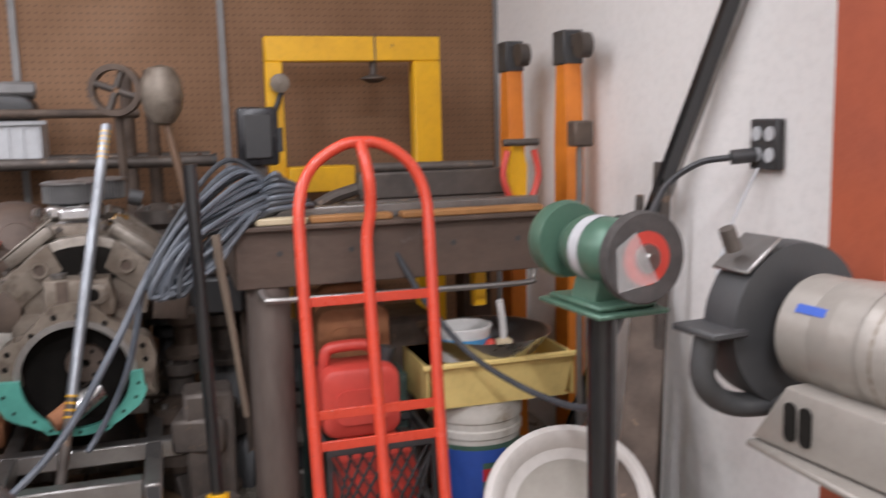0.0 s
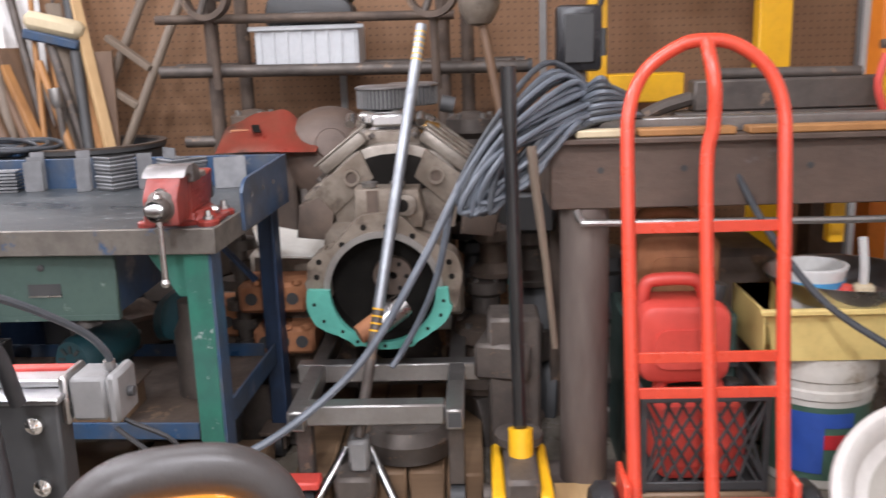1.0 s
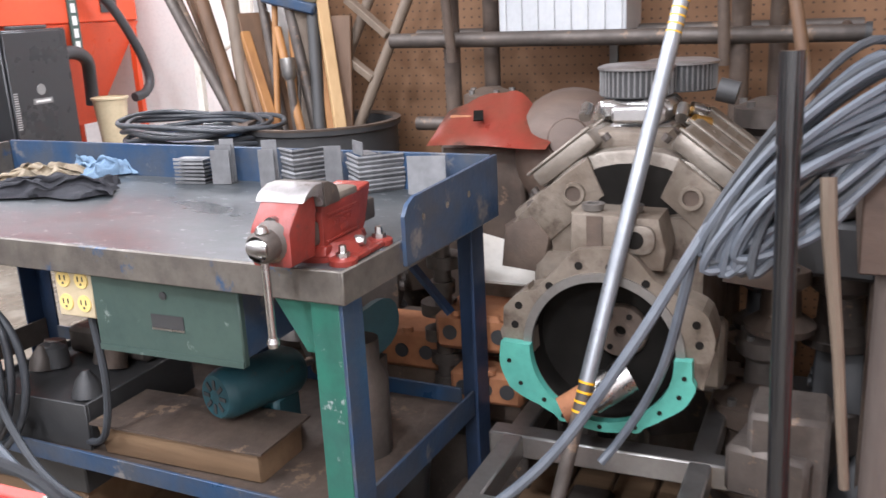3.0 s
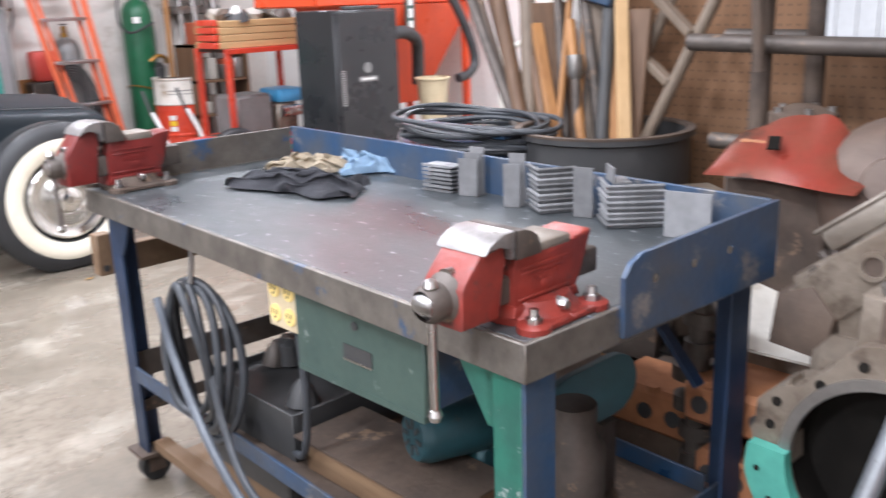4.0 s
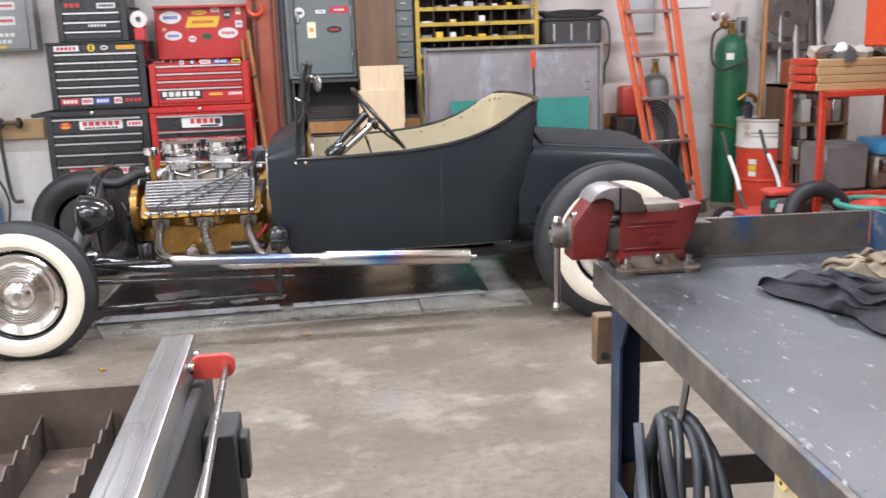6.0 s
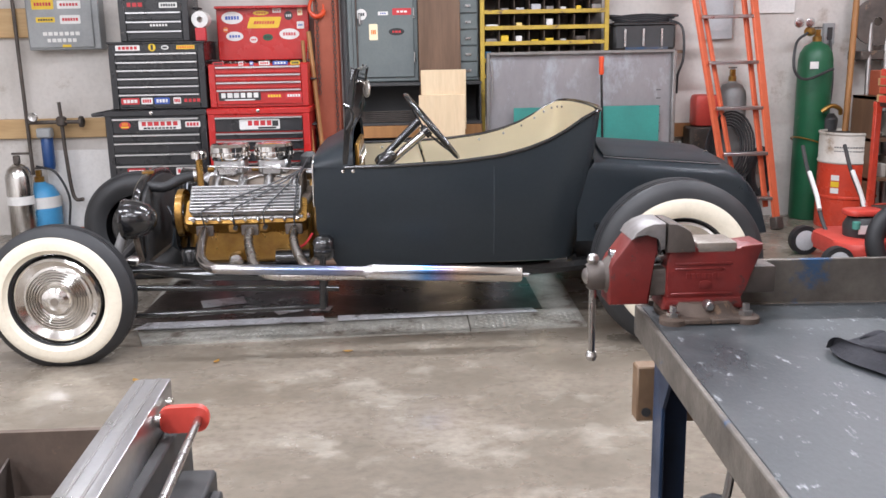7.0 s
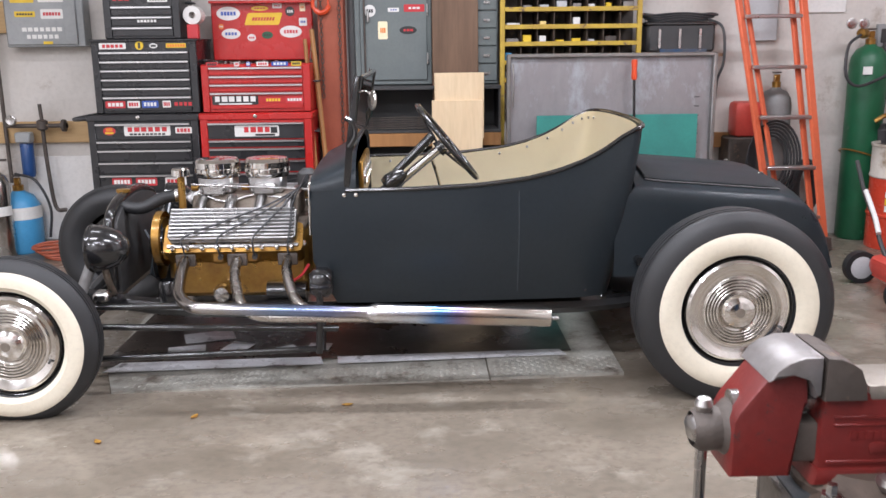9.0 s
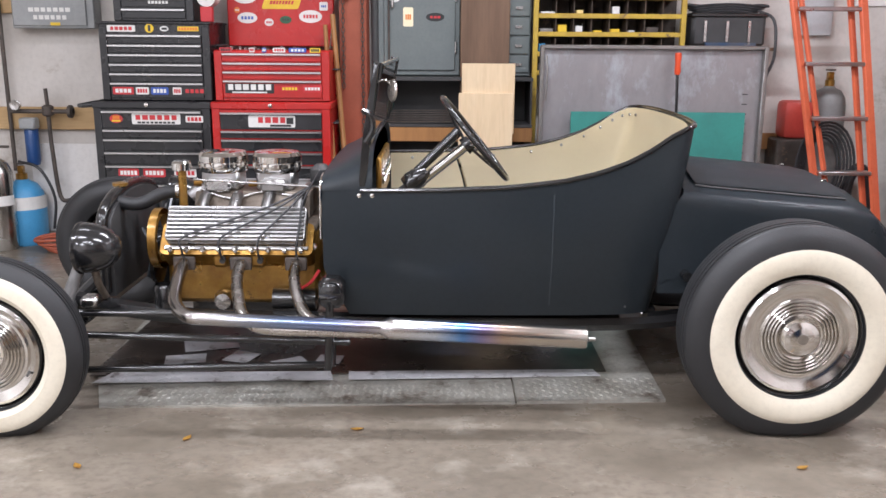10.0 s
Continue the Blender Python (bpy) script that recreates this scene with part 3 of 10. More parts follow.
dash = empty_bm()
ring = [dash.verts.new(Vector(cowl(0.93, k / 28)) - Vector((0, 0, 0.012))) for k in range(2, 27)]
dash.faces.new(ring)
bmesh.ops.solidify(dash, geom=list(dash.faces), thickness=0.012)
part("dashboard", dash, "matt_black", car, "dark dashboard panel")
part("gauge_panel", Box(2.088, 2.108, 5.25, 5.75, 0.70, 0.86, 0.006), "gold", car, "gold engine-turned gauge panel")
for k in range(5):
    p = (2.108, 5.3 + 0.09 * k, 0.79)
    part("gauge", Lathe([(0.032, 0), (0.032, 0.008), (0.027, 0.01), (0.026, 0.004), (0.0005, 0.004)], p, (p[0] + 1, p[1], p[2]), 20), "chrome", car, "round chrome-ringed gauge")

# windshield, mirror, steering
for y in (5.062, 2 * MID - 5.062):
    s = -1 if y < MID else 1
    part("windshield_post", Prism([(2.038, 0.76), (2.066, 0.757), (2.082, 0.93), (2.118, 1.20), (2.098, 1.21), (2.058, 0.95)], 0.022, axes((0, y + 0.011, 0), (1, 0, 0), (0, 0, 1)), 0.005), "gloss_black", car, "black windshield post")
    part("post_bracket", Tube(spline([(2.07, y + s * 0.016, 0.94), (2.095, y + s * 0.02, 0.985), (2.088, y + s * 0.018, 1.03), (2.06, y + s * 0.014, 1.05)], 5), 0.010, 8), "gloss_black", car, "black swing bracket")
    for dx in (0.0, 0.045):
        part("post_screw", Lathe([(0.009, 0), (0.008, 0.004), (0.0005, 0.006)], (2.045 + dx, y + s * 0.002 - 0.012 * (s < 0), 0.757), (2.045 + dx, y + s, 0.757), 10), "chrome", car)
part("windshield_frame", Tube([(2.075, 5.07, 0.93), (2.122, 5.07, 1.195), (2.122, 6.13, 1.195), (2.075, 6.13, 0.93)], 0.010, 8, closed=True), "gloss_black", car, "black windshield frame")
glass = part("windshield_glass", Box(-0.002, 0.002, 5.08, 6.12, 0, 0.25, m=pose(2.078, 0, 0.94, 0, 10, 0)), "window_glass", car, "clear flat windshield glass")
glass.visible_shadow = False
part("mirror", Lathe([(0.0005, -0.006), (0.036, -0.004), (0.038, 0.0), (0.034, 0.005), (0.0005, 0.006)], (2.165, 4.99, 1.118), (1.5, 4.7, 1.15), 24), "stainless", car, "round chrome side mirror")
part("mirror_arm", Tube(spline([(2.108, 5.06, 1.14), (2.14, 5.02, 1.15), (2.165, 4.99, 1.13)], 5), 0.004, 8), "chrome", car)
SW = Vector((2.452, 5.36, 0.922))
sn = Vector((0.775, 0, 0.632))
su = Vector((-0.632, 0, 0.775))
sv = Vector((0, 1, 0))
ringpts = [SW + 0.192 * (su * math.cos(a) + sv * math.sin(a)) for a in [2 * math.pi * i / 48 for i in range(48)]]
sw = part("steering_wheel", Tube(ringpts, 0.0105, 10, closed=True), "gloss_black", car, "thin black steering wheel with steel spokes")
part("steering_hub", Rod(SW - sn * 0.05, SW - sn * 0.02, 0.035, 0.028, 18), "gloss_black", sw)
for a in (0, 90, 180, 270):
    d = su * math.cos(radians(a)) + sv * math.sin(radians(a))
    part("spoke", Tube([SW - sn * 0.035 + d * 0.02, SW - sn * 0.02 + d * 0.1, SW + d * 0.188], 0.006, 8), "gloss_black", sw)
part("steering_column", Rod(SW - sn * 0.05, SW - sn * 0.46, 0.019, seg=16), "chrome", car, "chrome steering column")
part("column_sleeve", Rod(SW - sn * 0.30 + su * 0.0, SW - sn * 0.44, 0.034, 0.04, 16), "matt_black", car)
part("column_drop", Box(2.2, 2.27, 5.33, 5.4, 0.74, 0.80, 0.01), "chrome", car)
part("column_support", Rod(SW - sn * 0.03 + su * 0.06, (2.235, 5.34, 0.80), 0.02, 0.017, 14), "gloss_black", car, "black column support tube")
part("column_boot", Lathe([(0.0005, 0), (0.032, 0.004), (0.04, 0.03), (0.034, 0.07), (0.021, 0.10)], (2.19, 5.32, 0.745), (2.30, 5.35, 0.82), 18), "gloss_black", car, "black wrapped column boot")
part("shift_lever", Tube(spline([(2.4, 5.62, 0.45), (2.43, 5.61, 0.66), (2.38, 5.6, 0.86)], 6), 0.007, 8), "chrome", car, "chrome floor shift lever")

# rear deck
DECK_X = [3.2, 3.32, 3.55, 3.8, 3.88, 3.95, 4.0, 4.03]
DECK_CROWN = [0.838, 0.812, 0.792, 0.766, 0.735, 0.665, 0.57, 0.46]
DECK_CREASE = [0.765, 0.753, 0.735, 0.713, 0.685, 0.62, 0.53, 0.43]


def deck(u, v):
    """The turtle deck: upright sides to a soft crease, a gently crowned top, a rounded tail."""
    x = 3.19 + 0.84 * u
    top, crease = float(np.interp(x, DECK_X, DECK_CROWN)), float(np.interp(x, DECK_X, DECK_CREASE))
    w = float(np.interp(x, [3.2, 3.6, 3.9, 4.03], [0.485, 0.485, 0.455, 0.40]))
    q = v if v <= 0.5 else 1 - v
    y = float(np.interp(q, [0, 0.22, 0.27, 0.31, 0.36, 0.42, 0.5], [1.0, 1.0, 0.985, 0.94, 0.78, 0.42, 0.0]))
    base = 0.40
    z = float(np.interp(q, [0, 0.22, 0.27, 0.31, 0.36, 0.42, 0.5], [base, crease - 0.035, crease - 0.012, crease, crease + 0.3 * (top - crease), crease + 0.82 * (top - crease), top]))
    low = max(0.0, (crease - z) / (crease - base))
    return (x - min(0.085, 0.34 * low) * (1 - u) ** 2, MID + (w + 0.012 * low) * y * (-1 if v <= 0.5 else 1), z)


part("rear_deck", grid_sheet(deck, 28, 50, 0.008), "body_black", car, "satin black turtle deck with a soft side crease", 50)
lid = grid_sheet(lambda u, v: Vector(deck(0.06 + 0.66 * u, 0.345 + 0.31 * v)) + Vector((0, 0, 0.012)), 14, 14, 0.012)
part("deck_lid", lid, "body_black", car, "satin black raised deck lid", 50)
part("lid_edge", Tube([Vector(deck(0.06 + 0.66 * k / 16, 0.343)) + Vector((0, 0, 0.004)) for k in range(17)], 0.0045, 6), "matt_black", car)
for yy in (MID - 0.22, MID + 0.22):
    part("lid_hinge", Tube(spline([(3.765, yy, 0.755), (3.775, yy, 0.770), (3.788, yy, 0.771), (3.80, yy, 0.745)], 5), 0.003, 8), "chrome", car, "small chrome lid hinge")
part("lid_handle", Lathe([(0.014, 0), (0.014, 0.012), (0.0005, 0.016)], (3.93, MID, 0.69), (4.2, MID, 0.9), 12), "chrome", car)
part("rear_cross_tube", Rod((3.2, 5.06, 0.47), (3.2, 6.14, 0.47), 0.018), "gloss_black", car)

# frame, springs and rods
for y in (5.2, 2 * MID - 5.2):
    part("frame_rail", Tube(spline([(0.98, y, 0.33), (1.25, y, 0.285), (1.6, y, 0.262), (2.6, y, 0.255), (3.15, y, 0.27), (3.55, y, 0.36)], 6), 0.034, 8), "gloss_black", car, "black frame rail")
for x in (0.99, 2.05, 3.1):
    part("cross_member", Box(x - 0.03, x + 0.03, 5.2, 2 * MID - 5.2, 0.24, 0.32, 0.01), "gloss_black", car)
part("front_axle", Tube(spline([(0.87, 4.80, 0.30), (0.87, 5.0, 0.25), (0.87, MID, 0.22), (0.87, 6.2, 0.25), (0.87, 6.34, 0.30)], 6), 0.028, 10), "gloss_black", car, "dropped black front axle")
part("rear_axle", Rod((3.49, 4.95, 0.366), (3.49, 6.25, 0.366), 0.04), "gloss_black", car)
part("differential", Lathe([(0.02, -0.13), (0.10, -0.08), (0.13, 0), (0.10, 0.08), (0.02, 0.13)], (3.49, MID, 0.366), (3.49, MID + 1, 0.366), 20), "gloss_black", car)
for y in (4.99, 2 * MID - 4.99):
    part("radius_rod", Rod((0.9, y, 0.345), (1.62, y + (0.1 if y < MID else -0.1), 0.315), 0.013), "gloss_black", car, "thin black radius rod")
    part("radius_rod", Rod((0.9, y, 0.27), (2.0, y + (0.1 if y < MID else -0.1), 0.21), 0.013), "gloss_black", car, "thin black radius rod")
part("drag_link", Rod((0.92, 4.98, 0.135), (1.93, 5.05, 0.14), 0.012), "gloss_black", car, "black drag link")
part("drag_link_arm", Rod((1.93, 5.06, 0.13), (1.93, 5.12, 0.27), 0.02), "gloss_black", car)
part("steering_box", Box(1.90, 1.99, 5.0, 5.1, 0.36, 0.47, 0.02), "gloss_black", car, "black steering box")
part("steering_box_cap", Lathe([(0.04, 0), (0.04, 0.02), (0.02, 0.03), (0.0005, 0.03)], (1.945, 5.0, 0.42), (1.945, 4, 0.42), 16), "gloss_black", car)
part("pitman_arm", Rod((1.945, 4.985, 0.41), (1.93, 5.0, 0.14), 0.014), "gloss_black", car)
part("tie_rod", Rod((0.99, 4.9, 0.24), (0.99, 6.3, 0.24), 0.012), "gloss_black", car)
part("front_spring", Tube(spline([(0.97, 5.0, 0.29), (0.97, 5.3, 0.34), (0.97, MID, 0.36), (0.97, 5.9, 0.34), (0.97, 6.2, 0.29)], 6), 0.022, 8), "matt_black", car)
for y in (4.985, 2 * MID - 4.985):
    part("shock_absorber", Rod((0.98, y, 0.28), (1.06, y + (0.1 if y < MID else -0.1), 0.52), 0.022), "tank_grey", car, "grey tube shock absorber")
    part("brake_drum", Rod((0.862, y - (0.05 if y < MID else -0.05), 0.297), (0.862, y + (0.01 if y < MID else -0.01), 0.297), 0.13, seg=28), "dark_iron", car)

# engine
eng = part("engine_block", Box(1.30, 1.87, 5.27, 5.93, 0.30, 0.56, 0.02), "gold", car, "gold painted engine block")
part("oil_pan", Box(1.34, 1.84, 5.4, 5.8, 0.20, 0.31, 0.03), "gloss_black", eng)
part("bell_housing", Lathe([(0.2, 0), (0.19, 0.05), (0.12, 0.09)], (1.87, MID, 0.43), (2.5, MID, 0.43), 24), "gold", eng)
for s in (1, -1):
    y0 = MID - s * 0.335
    m = axes((1.575, y0, 0.535), (1, 0, 0), (0, s * 0.62, 0.78))
    head = part("cylinder_head", Prism(rounded(0.56, 0.13, 0.02), 0.10, m @ pose(0, 0.0, -0.06)), "gold", eng, "gold cylinder head")
    cov = part("valve_cover", Prism(rounded(0.515, 0.142, 0.02, cy=0.032), 0.05, m @ pose(0, 0.01, -s * 0.0 + (0.035 if s > 0 else -0.085)), 0.008), "cover_alu", eng, "finned polished valve cover")
    part("cover_flange", Box(-0.265, 0.265, -0.058, -0.040, 0.0, 0.012, 0.003, m @ pose(0, 0.01, 0.035 if s > 0 else -0.047)), "bright", eng, "bolted edge of the valve cover")
    for k in range(8):
        v = -0.026 + 0.0168 * k
        part("fin", Box(-0.25, 0.25, v - 0.0046, v + 0.0046, 0, 0.013, 0.002, m @ pose(0, 0.01, 0.0845 if s > 0 else -0.0945)), "aluminium", eng)
    for k in range(9):
        part("cover_stud", Lathe([(0.011, 0), (0.011, 0.008), (0.006, 0.014), (0.0005, 0.015)], m @ Vector((-0.24 + 0.06 * k, -0.052, 0.047 if s > 0 else -0.047)), m @ Vector((-0.24 + 0.06 * k, -0.052, s)), 10), "chrome", eng)
    for k in range(4):
        x = 1.375 + 0.138 * k
        part("exhaust_port", Box(x - 0.03, x + 0.03, min(y0, y0 - s * 0.06), max(y0, y0 - s * 0.06), 0.455, 0.51, 0.012), "gold", eng, "gold exhaust port boss")
        part("head_bolt", Lathe([(0.012, 0), (0.012, 0.012), (0.0005, 0.014)], (x + 0.065, y0 - s * 0.01, 0.53), (x + 0.065, y0 - s, 0.53), 8), "chrome", eng)
        part("plug_boot", Rod((x + 0.012, y0 - s * 0.02, 0.50), (x + 0.012, y0 - s * 0.075, 0.485), 0.011), "matt_black", eng)
        lift = [(x + 0.02 + f * (1.80 - x) * 0.78, y0 - s * (0.105 - 0.089 * f), 0.580 + 0.113 * f) for f in (0.0, 0.5, 1.0)]
        part("plug_wire", Tube(spline([(x + 0.012, y0 - s * 0.07, 0.487), (x + 0.014, y0 - s * 0.108, 0.53)] + lift + [(1.835, MID - s * 0.12, 0.735 + 0.006 * k), (1.845, MID - s * 0.03, 0.77)], 6), 0.0042, 6), "cable_black", eng, "black spark plug wire")
part("front_cover", Box(1.25, 1.305, 5.42, 5.78, 0.32, 0.58, 0.02), "gold", eng, "gold timing cover")
part("front_ring", Lathe([(0.115, 0), (0.115, 0.03), (0.09, 0.035), (0.09, 0)], (1.275, 5.33, 0.54), (1.0, 5.33, 0.54), 24), "gold", eng, "gold pump flange")
part("valley_cover", Box(1.31, 1.85, MID - 0.24, MID + 0.24, 0.55, 0.585, 0.01), "cast_grey", eng)
part("intake", Prism([(-0.13, 0), (0.13, 0), (0.09, 0.10), (-0.09, 0.10)], 0.46, axes((1.35, MID, 0.59), (0, 1, 0), (0, 0, 1)), 0.01), "cast_grey", eng, "cast aluminium intake manifold")
for k in range(4):
    for s in (1, -1):
        x = 1.40 + 0.125 * k
        part("intake_runner", Tube(spline([(x, MID - s * 0.05, 0.665), (x, MID - s * 0.12, 0.675), (x, MID - s * 0.19, 0.64), (x, MID - s * 0.235, 0.60)], 5), 0.022, 10), "cover_alu", eng, "cast intake runner")
        part("runner_flange", Box(x - 0.034, x + 0.034, MID - s * 0.235 - 0.012, MID - s * 0.235 + 0.012, 0.575, 0.615, 0.004), "bright", eng)
for x in (1.448, 1.664):
    carb = part("carburettor", Box(x - 0.075, x + 0.075, MID - 0.07, MID + 0.07, 0.69, 0.77, 0.012), "aluminium", eng, "polished four-barrel carburettor")
    part("air_cleaner", Lathe([(0.06, -0.02), (0.092, -0.015), (0.096, 0.0), (0.094, 0.022), (0.097, 0.026), (0.097, 0.05), (0.088, 0.064), (0.05, 0.069), (0.0005, 0.069)], (x, MID, 0.775), (x, MID, 1.5), 40), "chrome", eng, "round chrome air cleaner", 25)
    for k in range(14):
        a = 2 * math.pi * k / 14
        part("cleaner_fin", Rod((x + 0.097 * math.cos(a), MID + 0.097 * math.sin(a), 0.782), (x + 0.097 * math.cos(a), MID + 0.097 * math.sin(a), 0.80), 0.004, seg=6), "chrome", eng)
    part("carb_bowl", Box(x - 0.05, x + 0.05, MID - 0.12, MID - 0.06, 0.69, 0.74, 0.01), "bright", eng)
    part("fuel_fitting", Lathe([(0.012, 0), (0.012, 0.03), (0.0005, 0.032)], (x - 0.07, MID - 0.08, 0.72), (x - 0.3, MID - 0.08, 0.72), 10), "gold", eng)
part("throttle_rod", Rod((1.36, 5.46, 0.745), (1.915, 5.46, 0.715), 0.0045), "bright", eng, "long bright throttle rod")
part("fuel_line", Tube(spline([(1.38, 5.5, 0.70), (1.5, 5.49, 0.665), (1.62, 5.5, 0.69), (1.78, 5.5, 0.67)], 6), 0.005, 8), "bright", eng)
part("filler_neck", Rod((1.33, 5.42, 0.62), (1.33, 5.42, 0.79), 0.016), "gold", eng, "brass oil filler neck")
part("filler_cap", Lathe([(0.03, 0), (0.037, 0.004), (0.037, 0.03), (0.03, 0.038), (0.0005, 0.038)], (1.33, 5.42, 0.785), (1.33, 5.42, 1), 20), "chrome", eng, "chrome oil filler cap")
part("distributor", Lathe([(0.035, 0), (0.045, 0.02), (0.045, 0.07), (0.02, 0.09), (0.0005, 0.09)], (1.84, MID, 0.70), (1.84, MID, 1), 18), "matt_black", eng)
part("thermostat_housing", Rod((1.33, 5.53, 0.66), (1.38, 5.55, 0.705), 0.03), "aluminium", eng)
part("oil_filter", Lathe([(0.0005, 0), (0.04, 0.004), (0.042, 0.09), (0.035, 0.1)], (1.30, 5.22, 0.29), (1.30, 5.22, 1), 18), "gloss_black", eng)
part("fuel_pump", Lathe([(0.035, 0), (0.04, 0.02), (0.03, 0.05), (0.0005, 0.055)], (1.52, 5.24, 0.33), (1.52, 4.9, 0.33), 16), "bright", eng)
part("starter", Rod((1.70, 5.24, 0.33), (1.86, 5.24, 0.33), 0.04), "gloss_black", eng)
part("starter_wire", Tube(spline([(1.80, 5.22, 0.37), (1.85, 5.18, 0.41), (1.88, 5.2, 0.45)], 6), 0.006, 6), "sticker_red", eng, "red starter wire")

# cooling and lights
arch_top = [(0.32 * math.cos(radians(a)), 0.60 + 0.105 * math.sin(radians(a))) for a in range(0, 181, 12)]
part("radiator", Prism([(-0.31, 0.32), (0.31, 0.32)] + [(0.97 * y, z - 0.012) for y, z in arch_top], 0.06, axes((1.03, MID, 0), (0, 1, 0), (0, 0, 1)), 0.004), "matt_black", car, "black radiator core")
part("radiator_shell", Tube([(1.06, MID + 0.325, 0.34)] + [(1.06, MID + y, z) for y, z in arch_top] + [(1.06, MID - 0.325, 0.34)], 0.022, 10), "gloss_black", car, "arched black radiator shell")
part("radiator_cap", Lathe([(0.03, 0), (0.03, 0.012), (0.0005, 0.016)], (1.06, 5.5, 0.712), (1.06, 5.5, 1), 16), "gold", car, "brass radiator cap")
part("radiator_hose", Tube(spline([(1.08, 5.42, 0.66), (1.16, 5.42, 0.655), (1.24, 5.45, 0.69), (1.31, 5.47, 0.70)], 6), 0.026, 12), "rubber", car, "black rubber radiator hose")
part("hose_clamp", Lathe([(0.029, 0), (0.03, 0.01), (0.029, 0.02)], (1.29, 5.465, 0.698), (1.4, 5.48, 0.705), 16), "bright", car)
fan = part("fan_hub", Rod((1.16, MID, 0.48), (1.25, MID, 0.48), 0.05), "gloss_black", car, "black engine fan hub")
for k in range(6):
    a = 60 * k + 15
    part("fan_blade", Box(-0.004, 0.004, -0.035, 0.035, 0.04, 0.2, 0.0, pose(1.18, MID, 0.48) @ pose(0, 0, 0, a, 0, 0) @ pose(0, 0, 0, 0, 0, 28)), "body_black", fan)
part("water_pump", Lathe([(0.05, 0), (0.06, 0.03), (0.07, 0.06)], (1.19, 5.42, 0.5), (1.6, 5.42, 0.5), 18), "gloss_black", car)
part("pulley", Lathe([(0.02, 0), (0.085, 0.004), (0.075, 0.012), (0.085, 0.02), (0.02, 0.024)], (1.225, 5.36, 0.44), (1.4, 5.36, 0.44), 26), "gloss_black", car)
for y in (5.05, 2 * MID - 5.05):
    hl = part("headlight", Lathe([(0.084, 0), (0.089, 0.007), (0.089, 0.026), (0.083, 0.062), (0.064, 0.104), (0.035, 0.132), (0.0005, 0.140)], (1.072, y, 0.565), (2, y, 0.565), 36), "gloss_black", car, "glossy black headlight bucket")
    part("headlight_ring", Lathe([(0.089, -0.004), (0.093, 0.003), (0.089, 0.012)], (1.069, y, 0.565), (2, y, 0.565), 36), "gloss_black", hl, "black headlight ring")
    part("headlight_lens", Lathe([(0.086, 0.0), (0.05, -0.02), (0.0005, -0.028)], (1.072, y, 0.565), (2, y, 0.565), 28), "clear", hl, "pale glass lens")
    part("headlight_stand", Tube(spline([(1.11, y, 0.485), (1.1, y + (0.06 if y < MID else -0.06), 0.41), (1.08, 5.22 if y < MID else 5.98, 0.33)], 6), 0.014, 8), "cast_grey", hl, "grey headlight stand")
part("front_mount", Box(1.07, 1.13, 4.99, 5.06, 0.36, 0.40, 0.01), "bright", car)

# exhaust
heat = mat("exhaust_steel", (0.60, 0.58, 0.55), (0.52, 0.5, 0.47), 0.22, 1.0, 5, 0.03, 60, rough_var=0.05)
hn, hlk = heat.node_tree.nodes, heat.node_tree.links
tc2, sep = hn.new("ShaderNodeTexCoord"), hn.new("ShaderNodeSeparateXYZ")
rmp = hn.new("ShaderNodeValToRGB")
mr = hn.new("ShaderNodeMapRange")
mr.inputs[1].default_value, mr.inputs[2].default_value = -0.85, 0.65
hlk.new(tc2.outputs["Object"], sep.inputs[0])
hlk.new(sep.outputs[0], mr.inputs[0])
hlk.new(mr.outputs[0], rmp.inputs[0])
stops = [(0.0, (0.46, 0.43, 0.40)), (0.16, (0.42, 0.41, 0.41)), (0.30, (0.22, 0.29, 0.44)), (0.42, (0.20, 0.24, 0.40)), (0.49, (0.34, 0.33, 0.40)), (0.55, (0.62, 0.61, 0.60)), (0.64, (0.55, 0.62, 0.72)), (0.70, (0.12, 0.30, 0.66)), (0.745, (0.30, 0.26, 0.46)), (0.79, (0.55, 0.42, 0.34)), (0.86, (0.60, 0.56, 0.50)), (1.0, (0.56, 0.54, 0.5))]
el = rmp.color_ramp.elements
el[0].position, el[0].color = stops[0][0], (*stops[0][1], 1)
el[1].position, el[1].color = stops[-1][0], (*stops[-1][1], 1)
for pos, c in stops[1:-1]:
    e = el.new(pos)
    e.color = (*c, 1)
hlk.new(rmp.outputs[0], hn["Principled BSDF"].inputs["Base Color"])
